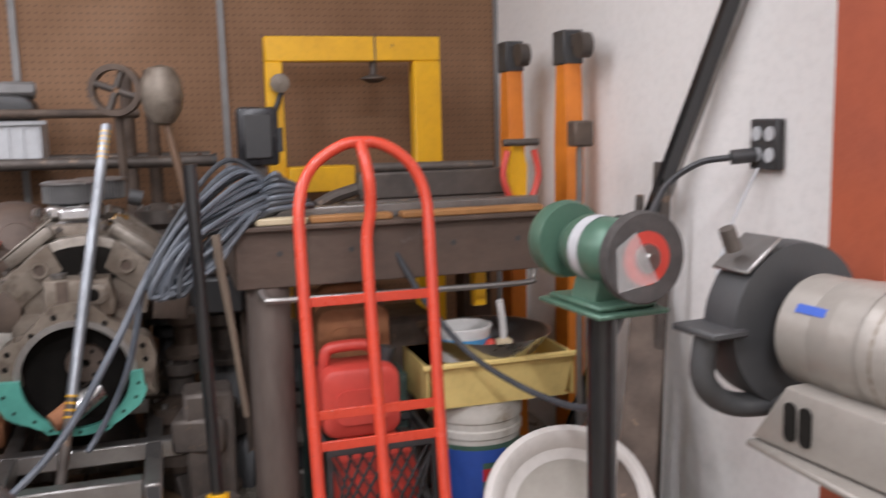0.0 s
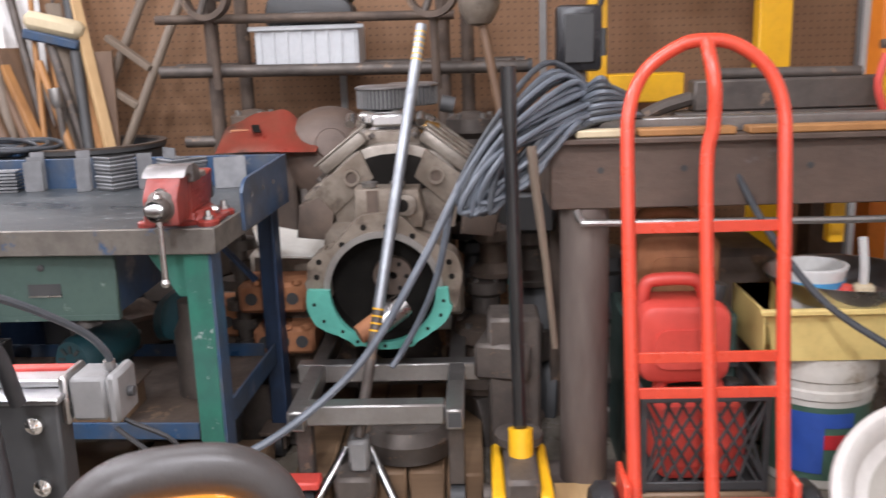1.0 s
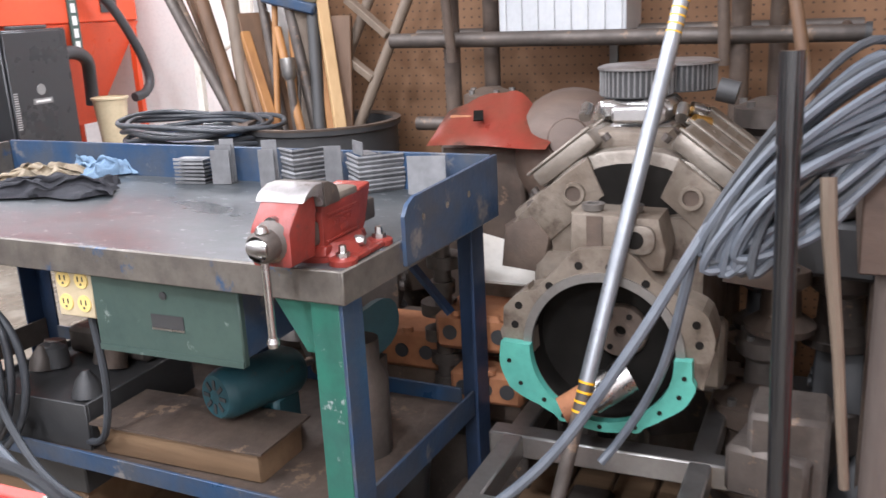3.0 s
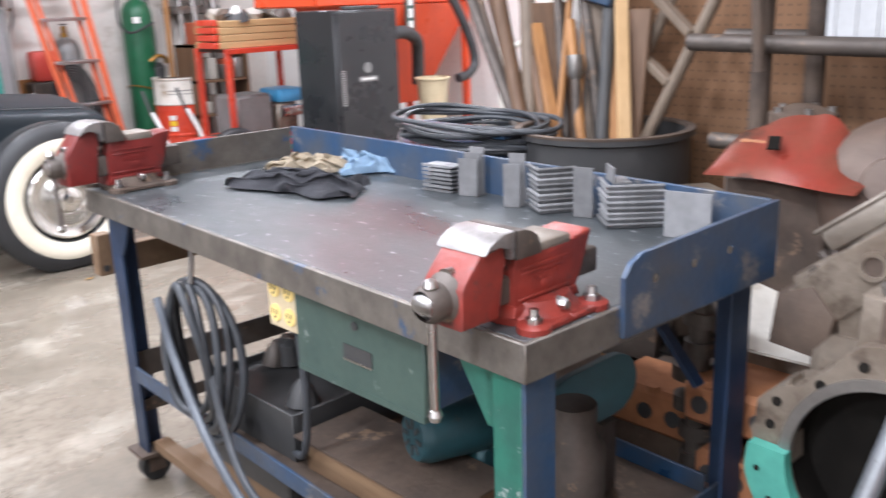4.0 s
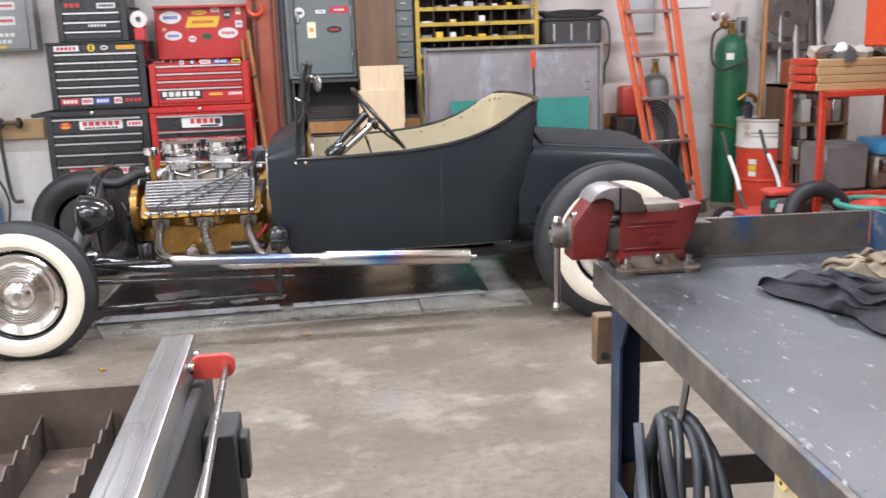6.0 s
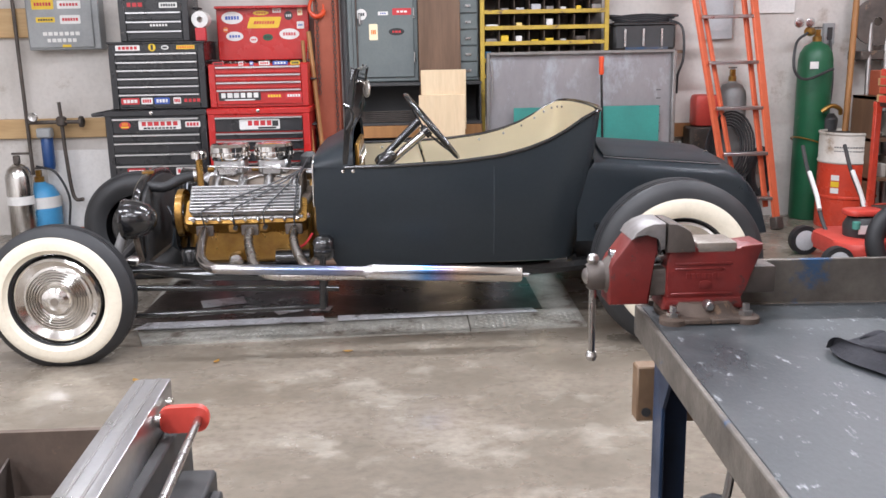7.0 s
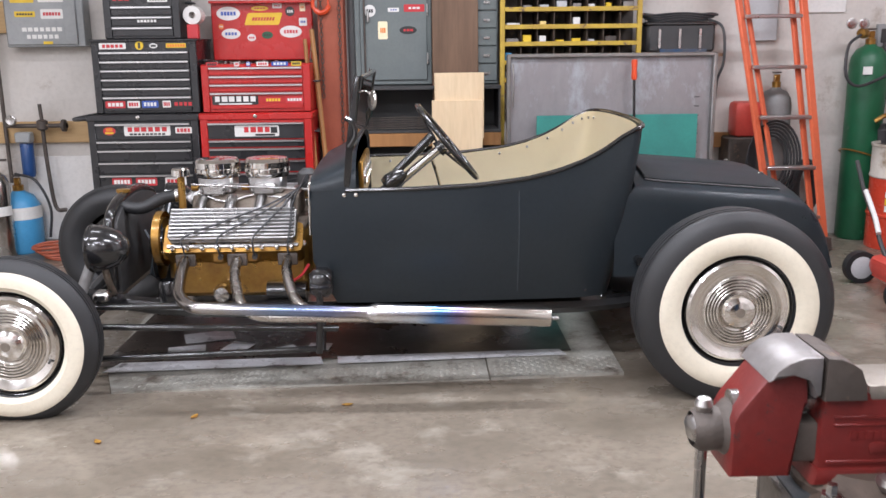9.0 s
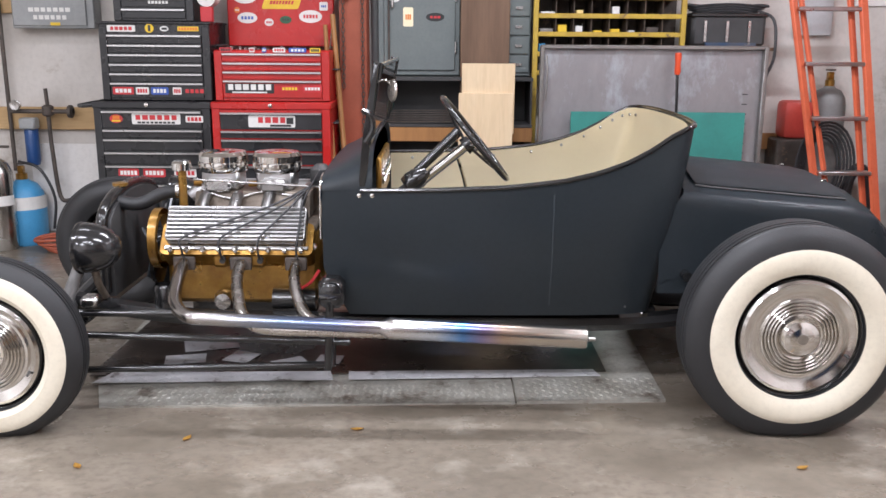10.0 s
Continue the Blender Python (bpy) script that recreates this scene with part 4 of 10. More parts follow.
for s in (1, -1):
    Y = lambda y: MID - s * (MID - y)
    part("collector_pipe", Tube(spline([(1.385, Y(5.19), 0.475), (1.39, Y(5.10), 0.45), (1.41, Y(4.97), 0.40), (1.47, Y(4.88), 0.375), (1.56, Y(4.85), 0.372), (1.85, Y(4.85), 0.36), (2.16, Y(4.85), 0.346)], 6), 0.0235, 14), heat, car, "blued steel header collector")
    part("header_pipe", Tube(spline([(1.592, Y(5.19), 0.475), (1.60, Y(5.09), 0.44), (1.645, Y(4.93), 0.38), (1.69, Y(4.87), 0.352), (1.76, Y(4.86), 0.335), (1.95, Y(4.86), 0.33), (2.15, Y(4.86), 0.326)], 6), 0.021, 14), "header_steel", car, "bright steel header pipe")
    part("header_pipe", Tube(spline([(1.795, Y(5.19), 0.475), (1.805, Y(5.09), 0.44), (1.85, Y(4.95), 0.38), (1.90, Y(4.88), 0.355), (1.96, Y(4.86), 0.35)], 6), 0.021, 14), "header_steel", car, "bright steel header pipe")
    part("tail_pipe", Lathe([(0.024, 0), (0.038, 0.03), (0.036, 0.05), (0.036, 0.68), (0.034, 0.685), (0.033, 0.68), (0.031, 0.6)], (2.13, Y(4.85), 0.345), (2.13 + 0.67, Y(4.85), 0.345 - 0.03), 24), heat, car, "straight bright steel tail pipe blued by heat")
    for x in (1.385, 1.592, 1.795):
        part("header_flange", Box(x - 0.04, x + 0.04, min(Y(5.2), Y(5.19)), max(Y(5.2), Y(5.19)) + 0.004, 0.45, 0.50, 0.004), "dark_iron", car)
    part("pipe_hanger", Rod((2.82, Y(4.85), 0.31), (2.845, Y(4.86), 0.308), 0.008), "bright", car)

# floor coverings beneath the car
def sheet_on_floor(name, corners, z, t, mtl, label, cat):
    bm = empty_bm()
    lo = [bm.verts.new((x, y, z)) for x, y in corners]
    hi = [bm.verts.new((x, y, z + t)) for x, y in corners]
    bm.faces.new(lo[::-1])
    bm.faces.new(hi)
    for i in range(len(lo)):
        j = (i + 1) % len(lo)
        bm.faces.new((lo[i], lo[j], hi[j], hi[i]))
    return solo(name, bm, mtl, label, cat, smooth=0)


sheets = []
sheets.append(sheet_on_floor("floor_sheet", [(1.12, 4.965), (2.60, 5.028), (2.60, 6.2), (0.95, 6.2), (0.99, 5.3)], 0.0, 0.008, "tread_plate", "dirty grey patterned metal sheet lying under the car", "floor sheet"))
sheets.append(sheet_on_floor("floor_sheet", [(2.606, 5.028), (3.15, 5.057), (3.17, 6.15), (2.606, 6.2)], 0.0, 0.012, "tread_plate", "short dirty metal sheet lying under the car", "floor sheet"))
def tread(parent, x0, x1, y0, slope, rows, z):
    """Raised diamonds in alternating directions along the sheet's front edge, joined as one pattern."""
    verts, faces = [], []
    step, base = 0.026, BASE[parent.name]
    for i in range(int((x1 - x0) / step)):
        for j in range(rows):
            x, turn = x0 + step * (i + 0.5), 45 if (i + j) % 2 else -45
            y = y0 + slope * (x - x0) + step * (j + 0.6)
            c, q = math.cos(radians(turn)), math.sin(radians(turn))
            n = len(verts)
            for u, v, h in ((-0.012, 0, 0), (0, -0.0036, 0), (0.012, 0, 0), (0, 0.0036, 0), (-0.005, 0, 0.0022), (0.005, 0, 0.0022)):
                verts.append(base @ Vector((x + c * u - q * v, y + q * u + c * v, z + h)))
            faces += [(n, n + 1, n + 4), (n + 1, n + 5, n + 4), (n + 1, n + 2, n + 5), (n + 2, n + 3, n + 5), (n + 3, n + 4, n + 5), (n + 3, n, n + 4)]
    me = bpy.data.meshes.new("tread_pattern")
    me.from_pydata(verts, [], faces)
    me.materials.append(M["tread_plate"])
    ob = new("tread_pattern", me)
    ob.parent = parent
    tagged(ob, "raised diamond tread", kind="stuff")


tread(sheets[0], 1.15, 2.59, 4.972, 0.0426, 7, 0.008)
tread(sheets[1], 2.62, 3.14, 5.034, 0.053, 8, 0.012)
# near-black brown with pale spots, laid over the back of the sheets
sheet_on_floor("oily_mat", [(0.98, 5.24), (2.98, 5.33), (2.98, 6.12), (1.0, 6.12)], 0.0125, 0.003, "mat_brown", "dark brown mat with pale spots lying under the car", "mat")
sheet_on_floor("plastic_film", [(1.02, 5.16), (1.92, 5.21), (1.90, 5.30), (1.06, 5.27)], 0.0162, 0.002, "film_white", "crinkled pale plastic film strip under the engine", "plastic film")
sheet_on_floor("plastic_film", [(1.98, 5.215), (2.95, 5.27), (2.93, 5.34), (1.97, 5.30)], 0.0162, 0.002, "film_white", "long pale plastic film strip under the car", "plastic film")
for x, y, w, l, a in ((1.30, 5.42, 0.16, 0.10, 12), (1.52, 5.45, 0.11, 0.12, -20), (1.72, 5.40, 0.13, 0.07, 30), (1.88, 5.43, 0.10, 0.09, -8), (1.36, 5.60, 0.22, 0.14, 18)):
    c, q = math.cos(radians(a)), math.sin(radians(a))
    sheet_on_floor("paper_sheet", [(x + c * u - q * v, y + q * u + c * v) for u, v in ((-w / 2, -l / 2), (w / 2, -l / 2), (w / 2, l / 2), (-w / 2, l / 2))], 0.0185, 0.002, "film_white", "torn white paper lying under the engine", "paper sheet")
for x, y, a in ((3.448, 4.542, 20), (1.50, 4.72, 70), (2.05, 4.80, 5), (1.22, 4.52, 130)):
    bm = grid_sheet(lambda u, v: pose(x, y, 0.003, 0, 0, a) @ Vector((0.045 * (u - 0.5), 0.022 * math.sin(math.pi * u) * (v - 0.5), 0.008 * (u - 0.5) ** 2 + 0.004 * abs(v - 0.5))), 8, 4, 0.0008)
    solo("dry_leaf", bm, "leaf_yellow", "small dry yellow leaf on the concrete", "leaf")


# ---------------------------------------------------------------- along the north wall
def sticker(parent, x, y, z, w, h, back, bars=(), shape="box", slant=0.0):
    """A flat sticker that looks to -y; bars are (dx, dz, width, height, colour)."""
    if shape == "oval":
        out = [(w / 2 * math.cos(2 * math.pi * k / 20), h / 2 * math.sin(2 * math.pi * k / 20)) for k in range(20)]
    else:
        out = rounded(w, h, min(w, h) * 0.12, 2)
    out = [(u + slant * v, v) for u, v in out]
    st = part("sticker", Prism(out, 0.0015, axes((x, y, z), (1, 0, 0), (0, 0, 1))), back, parent, smooth=0)
    for dx, dz, bw, bh, c in bars:
        part("sticker_bar", Prism([(-bw / 2 + slant * (dz - bh / 2), -bh / 2), (bw / 2 + slant * (dz - bh / 2), -bh / 2), (bw / 2 + slant * (dz + bh / 2), bh / 2), (-bw / 2 + slant * (dz + bh / 2), bh / 2)], 0.0012, axes((x + dx, y - 0.0016, z + dz), (1, 0, 0), (0, 0, 1))), c, parent if parent.parent and parent.parent.parent else st, smooth=0)
    return st


def word_bars(w, h, n, colour, dz=0.0, frac=0.55, seed=1):
    """n letter-like bars in a row."""
    r = random.Random(seed)
    step = w / n
    return [(-w / 2 + step * (k + 0.5), dz, step * (0.62 + 0.2 * r.random()), h * frac, colour) for k in range(n)]


def chest(name, x0, x1, y0, y1, z0, z1, mtl, label, drawers, front=None, castors=False, group="stacked tool chests", open_lid=False):
    t = thing(name, label, "tool chest", ((x0 + x1) / 2, (y0 + y1) / 2, z0), group=group)
    zb = z0 + (0.11 if castors else 0)
    part("body", Box(x0, x1, y0 + 0.006, y1, zb, z1 - (0.02 if open_lid else 0), 0.006), mtl, t)
    part("corner_post", Box(x0 + 0.001, x0 + 0.045, y0 - 0.002, y0 + 0.01, zb + 0.004, z1 - 0.025, 0.003), mtl, t)
    part("corner_post", Box(x1 - 0.045, x1 - 0.001, y0 - 0.002, y0 + 0.01, zb + 0.004, z1 - 0.025, 0.003), mtl, t)
    if castors:
        for cx in (x0 + 0.08, x1 - 0.08):
            for cy in (y0 + 0.08, y1 - 0.08):
                c = part("castor", Rod((cx - 0.02, cy, 0.055), (cx + 0.02, cy, 0.055), 0.055, seg=20), "rubber", t)
                part("castor_fork", Box(cx - 0.03, cx + 0.03, cy - 0.02, cy + 0.02, 0.07, 0.112), "bright", c)
    for d0, d1 in drawers:
        d = part("drawer", Box(x0 + 0.048, x1 - 0.048, y0 - 0.004, y0 + 0.012, d0 + 0.003, d1 - 0.003, 0.002), front or mtl, t)
        part("drawer_pull", Prism([(0, 0), (0.016, 0.003), (0.016, 0.012), (0.004, 0.014), (0, 0.014)], x1 - x0 - 0.10, axes((x1 - 0.05, y0 - 0.004, d1 - 0.016), (0, -1, 0), (0, 0, 1))), "aluminium", d, "bright drawer pull strip")
    for sx in (x0 - 0.001, x1 + 0.001):
        s = -1 if sx < (x0 + x1) / 2 else 1
        part("side_handle", Tube(spline([(sx, y0 + 0.15, z1 - 0.13), (sx + s * 0.03, y0 + 0.16, z1 - 0.13), (sx + s * 0.03, y0 + 0.27, z1 - 0.13), (sx, y0 + 0.28, z1 - 0.13)], 5), 0.006, 8), "matt_black", t)
    return t


bl = chest("tool_chest", 0.32, 0.99, 7.19, 7.62, 0.0, 0.925, "chest_black", "black roller tool chest with bright drawer strips and stickers", [(0.77, 0.872), (0.715, 0.765), (0.64, 0.71), (0.562, 0.635), (0.45, 0.557), (0.30, 0.445), (0.14, 0.295)], castors=True)
part("top_edge", Box(0.312, 0.998, 7.184, 7.625, 0.88, 0.925, 0.008), "chest_black", bl)
part("lock", Lathe([(0.012, 0), (0.012, 0.006), (0.0005, 0.008)], (0.63, 7.184, 0.905), (0.63, 7, 0.905), 12), "chrome", bl)
part("push_handle", Tube(spline([(0.318, 7.2, 0.90), (0.25, 7.17, 0.90), (0.25, 7.55, 0.90), (0.318, 7.55, 0.90)], 5), 0.012, 8), "matt_black", bl)
sticker(bl, 0.68, 7.1865, 0.825, 0.28, 0.062, "sticker_white", word_bars(0.25, 0.05, 6, "sticker_red", 0.008) + word_bars(0.22, 0.02, 9, "sticker_black", -0.021, seed=2))
sticker(bl, 0.90, 7.1865, 0.825, 0.10, 0.038, "sticker_white", word_bars(0.085, 0.04, 4, "sticker_red"))
sticker(bl, 0.45, 7.1865, 0.825, 0.075, 0.05, "sticker_red", [(0, 0.008, 0.04, 0.02, "sticker_orange"), (0, -0.012, 0.05, 0.01, "sticker_yellow")], "oval")
for k, (x, w, bg, fg) in enumerate([(0.50, 0.12, "sticker_red", "sticker_white"), (0.65, 0.13, "sticker_red", "sticker_white"), (0.83, 0.13, "sticker_white", "sticker_red")]):
    sticker(bl, x, 7.1865, 0.512, w, 0.05, bg, word_bars(w * 0.85, 0.045, 5, fg, seed=k))
bu = chest("tool_chest", 0.37, 1.0, 7.23, 7.62, 0.925, 1.368, "chest_black", "black upper tool chest with bright drawer strips and stickers", [(1.245, 1.298), (1.192, 1.243), (1.138, 1.19), (1.085, 1.136), (1.032, 1.083), (0.94, 1.03)])
part("top_edge", Box(0.362, 1.008, 7.224, 7.625, 1.355, 1.37, 0.004), "chest_black", bu)
sticker(bu, 0.50, 7.2315, 1.33, 0.16, 0.036, "sticker_white", word_bars(0.13, 0.035, 5, "sticker_red"))
sticker(bu, 0.66, 7.2315, 1.332, 0.05, 0.05, "sticker_yellow", [(0, 0, 0.014, 0.034, "sticker_black")], "oval")
sticker(bu, 0.88, 7.2315, 1.33, 0.12, 0.026, "sticker_yellow", word_bars(0.11, 0.03, 7, "sticker_orange"))
sticker(bu, 0.745, 7.2315, 1.33, 0.05, 0.03, "sticker_white", [(0, 0, 0.03, 0.012, "sticker_black")], "oval")
for k, (x, w, bg, fg) in enumerate([(0.49, 0.12, "sticker_red", "sticker_white"), (0.60, 0.075, "sticker_white", "sticker_red"), (0.70, 0.10, "sticker_blue", "sticker_white"), (0.80, 0.05, "sticker_white", "sticker_red"), (0.90, 0.14, "sticker_black", "sticker_red")]):
    sticker(bu, x, 7.2245, 0.982, w, 0.042, bg, word_bars(w * 0.8, 0.04, 4, fg, seed=k + 5))
bt = chest("tool_chest", 0.44, 0.90, 7.30, 7.62, 1.37, 1.72, "chest_black", "small black top tool box with bright drawer strips", [(1.51, 1.565), (1.448, 1.505), (1.385, 1.443)])
sticker(bt, 0.70, 7.2945, 1.477, 0.13, 0.028, "sticker_black", word_bars(0.12, 0.03, 6, "sticker_white"))
sticker(bt, 0.55, 7.302, 1.61, 0.13, 0.05, "sticker_black", word_bars(0.11, 0.05, 3, "sticker_red"))
sticker(bt, 0.77, 7.302, 1.605, 0.12, 0.035, "sticker_white", word_bars(0.1, 0.03, 6, "sticker_black"))
# side sticker and a roll beside it
solo("paper_roll", Lathe([(0.02, 0), (0.055, 0), (0.055, 0.11), (0.02, 0.11)], (0.965, 7.33, 1.51), (0.965, 7.45, 1.51), 28, close=True), "sticker_white", "white roll of paper towel leaning on the tool box", "paper roll")
solo("sticker_card", Box(0.935, 1.005, 7.30, 7.34, 1.37, 1.455, 0.004), "sticker_red", "small red box standing on the tool chest", "box")

rl = chest("tool_chest", 1.0, 1.68, 7.19, 7.62, 0.0, 0.925, "chest_red", "red roller tool chest with black drawers and stickers", [(0.765, 0.868), (0.715, 0.762), (0.64, 0.712), (0.562, 0.637), (0.45, 0.559), (0.30, 0.447), (0.14, 0.297)], front="chest_black", castors=True)
part("top_edge", Box(0.994, 1.688, 7.184, 7.625, 0.88, 0.925, 0.008), "chest_red", rl)
part("lock", Lathe([(0.012, 0), (0.012, 0.006), (0.0005, 0.008)], (1.34, 7.184, 0.905), (1.34, 7, 0.905), 12), "chrome", rl)
sticker(rl, 1.345, 7.1865, 0.815, 0.27, 0.068, "sticker_white", word_bars(0.17, 0.06, 4, "sticker_red", 0.008)[0:4] + [(0.105, 0.004, 0.04, 0.036, "sticker_black"), (0.05, -0.024, 0.12, 0.012, "sticker_black")])
ru = chest("tool_chest", 1.02, 1.68, 7.22, 7.62, 0.925, 1.235, "chest_red", "red upper tool chest with its lid standing open", [(1.15, 1.2), (1.10, 1.148), (1.05, 1.098), (0.945, 1.048)], open_lid=True)
part("lid", Box(1.03, 1.67, 7.56, 7.60, 1.235, 1.60, 0.006), "chest_red", ru, "open red chest lid covered in stickers")
part("lid_edge", Box(1.03, 1.67, 7.50, 7.56, 1.585, 1.602, 0.003), "chest_red", ru)
part("lid_stay", Rod((1.668, 7.35, 1.22), (1.668, 7.56, 1.44), 0.005), "bright", ru)
part("tray_floor", Box(1.03, 1.67, 7.24, 7.6, 1.19, 1.2), "chest_red", ru)
sticker(ru, 1.22, 7.2145, 1.0, 0.28, 0.055, "sticker_black", word_bars(0.26, 0.06, 6, "sticker_white", 0.008) + [(0.0, -0.022, 0.2, 0.008, "sticker_white")])
sticker(ru, 1.45, 7.2145, 1.0, 0.10, 0.03, "sticker_red", word_bars(0.09, 0.03, 5, "sticker_yellow"))
sticker(ru, 1.58, 7.2145, 1.0, 0.11, 0.04, "sticker_red", word_bars(0.09, 0.03, 5, "sticker_white"))
for k, (x, w, bg, fg) in enumerate([(1.09, 0.07, "sticker_red", "sticker_black"), (1.24, 0.03, "sticker_white", "sticker_red"), (1.31, 0.025, "sticker_blue", "sticker_white"), (1.395, 0.07, "sticker_white", "sticker_red"), (1.5, 0.10, "sticker_blue", "sticker_white"), (1.60, 0.06, "sticker_yellow", "sticker_black")]):
    sticker(ru, x, 7.2185, 1.216, w, 0.025, bg, word_bars(w * 0.8, 0.025, 4, fg, seed=k))
for x, z, w, h, bg, fg, sh in [(1.14, 1.525, 0.15, 0.085, "sticker_white", "sticker_blue", "oval"), (1.36, 1.49, 0.22, 0.075, "sticker_yellow", "sticker_red", "box"), (1.34, 1.555, 0.11, 0.03, "sticker_yellow", "sticker_red", "oval"), (1.15, 1.40, 0.12, 0.065, "sticker_white", "sticker_blue", "oval"), (1.28, 1.375, 0.055, 0.045, "sticker_white", "sticker_red", "oval"), (1.38, 1.39, 0.07, 0.045, "gas_green", "sticker_black", "oval"), (1.53, 1.41, 0.14, 0.075, "sticker_white", "sticker_red", "oval"), (1.53, 1.535, 0.06, 0.06, "sticker_black", "sticker_white", "oval"), (1.45, 1.57, 0.06, 0.03, "sticker_white", "sticker_red", "box"), (1.61, 1.47, 0.05, 0.05, "sticker_white", "sticker_blue", "box"), (1.09, 1.445, 0.035, 0.035, "sticker_orange", "sticker_white", "oval"), (1.61, 1.56, 0.035, 0.05, "cream", "sticker_orange", "box")]:
    sticker(ru, x, 7.559, z, w, h, bg, word_bars(w * 0.66, h * 0.5, max(3, int(w / 0.025)), fg, seed=int(1000 * x)), sh, 0.35 if w > 0.2 else 0)
r7 = random.Random(7)
for k in range(17):
    x = 1.06 + 0.026 * k
    h = 0.022 + 0.02 * r7.random()
    solo("socket", Lathe([(0.009, 0), (0.011, h), (0.007, h), (0.006, h * 0.4)], (x, 7.27 + 0.03 * (k % 2), 1.2), (x, 7.27 + 0.03 * (k % 2), 2), 12), "bright", "bright steel socket standing in the open chest", "socket", "sockets in the chest")

# steel column, chain, hook, sticks
colm = thing("steel_column", "rust-red steel H-column beside the tool chests", "column", (1.79, 7.6, 0))
part("flange", Box(1.712, 1.872, 7.48, 7.492, 0, HIGH), "column_red", colm)
part("flange", Box(1.712, 1.872, 7.69, 7.702, 0, HIGH), "column_red", colm)
part("web", Box(1.785, 1.799, 7.492, 7.69, 0, HIGH), "column_red", colm)
chain = thing("chain", "dark steel chain hanging down the column", "chain", (1.84, 7.465, 0.6))
for cx, zt, zb in ((1.735, 1.9, 1.0), (1.85, 1.9, 0.7)):
    z = zt
    k = 0
    while z > zb:
        pts = [(0.009 * math.cos(a), 0.017 * math.sin(a)) for a in [2 * math.pi * i / 10 for i in range(10)]]
        part("link", Tube([(cx + (u if k % 2 else 0), 7.462 + (0 if k % 2 else u), z + v) for u, v in pts], 0.003, 5, closed=True), "dark_iron", chain)
        z -= 0.027
        k += 1
solo("lifting_hook", Tube(spline([(1.735, 7.44, 1.66), (1.70, 7.44, 1.62), (1.69, 7.44, 1.56), (1.73, 7.44, 1.52), (1.78, 7.44, 1.54), (1.785, 7.44, 1.60)], 6), [0.012] * 15 + [0.016] * 12 + [0.007] * 4, 8), "orange", "orange lifting hook hanging by the column", "hook")
for a, b, w in (((1.675, 7.45, 1.42), (1.80, 7.22, 0.0), 0.016), ((1.63, 7.46, 1.36), (1.72, 7.2, 0.0), 0.013)):
    solo("wood_stick", Rod(a, b, w, w, 8), "handle_wood", "brown wooden stick leaning beside the tool chest", "stick")
solo("conduit", Rod((1.915, 7.69, 0.3), (1.915, 7.69, HIGH), 0.03), "grey_box", "pale blue-grey conduit on the wall", "conduit")

# wall cabinets
cab = thing("wall_cabinet", "grey steel wall cabinet with a closed door and small stickers", "cabinet", (2.18, 7.6, 1.07))
part("body", Box(1.94, 2.43, 7.50, 7.715, 1.07, 2.0, 0.005), "grey_cab", cab)
cd = part("door", Box(1.975, 2.40, 7.485, 7.499, 1.10, 1.98, 0.004), "grey_cab", cab)
for z in (1.2, 1.5):
    part("hinge", Rod((2.403, 7.487, z), (2.403, 7.487, z + 0.07), 0.006), "bright", cd)
part("door_latch", Box(2.02, 2.035, 7.46, 7.485, 1.46, 1.53, 0.004), "bright", cd)
part("rod_latch", Rod((2.005, 7.475, 1.12), (2.005, 7.475, 1.95), 0.006), "dark_iron", cd)
for x, z, w, h, bg, fg, sh in [(2.04, 1.53, 0.075, 0.075, "sticker_white", "sticker_black", "oval"), (2.12, 1.41, 0.06, 0.11, "cream", "sticker_orange", "box"), (2.28, 1.41, 0.11, 0.05, "sticker_black", "sticker_red", "oval"), (2.32, 1.545, 0.13, 0.045, "sticker_red", "sticker_white", "box"), (2.19, 1.535, 0.07, 0.025, "sticker_white", "sticker_blue", "box")]:
    sticker(cd, x, 7.4845, z, w, h, bg, word_bars(w * 0.6, h * 0.5, 3, fg), sh)
cab2 = thing("drawer_cabinet", "grey-green steel small parts drawer cabinet", "cabinet", (2.80, 7.6, 1.07))
part("body", Box(2.70, 2.852, 7.52, 7.715, 1.07, 2.0, 0.004), "grey_cab", cab2)
for k in range(8):
    d = part("drawer", Box(2.71, 2.845, 7.508, 7.519, 1.09 + 0.11 * k, 1.19 + 0.11 * k, 0.003), "grey_cab", cab2)
    part("pull", Box(2.76, 2.80, 7.498, 7.507, 1.13 + 0.11 * k, 1.145 + 0.11 * k), "bright", d)
shelf = thing("black_shelf", "black open steel shelf below the wall cabinet", "shelf", (2.4, 7.5, 0.7))
part("board", Box(1.96, 2.86, 7.35, 7.70, 1.045, 1.065), "matt_black", shelf)
part("board", Box(1.96, 2.86, 7.35, 7.70, 0.775, 0.79), "matt_black", shelf)
# added panel: darkens the shelf by hiding the pale wall behind
part("back", Box(1.978, 2.844, 7.688, 7.698, 0.0, 1.044), "matt_black", shelf, "black panel added to darken the shelf back")
for x in (1.965, 2.845):
    part("side", Box(x, x + 0.012, 7.36, 7.70, 0.0, 1.045), "matt_black", shelf)
part("front_rail", Box(1.96, 2.86, 7.33, 7.349, 0.69, 0.772, 0.003), "handle_wood", shelf, "brown wooden front rail")
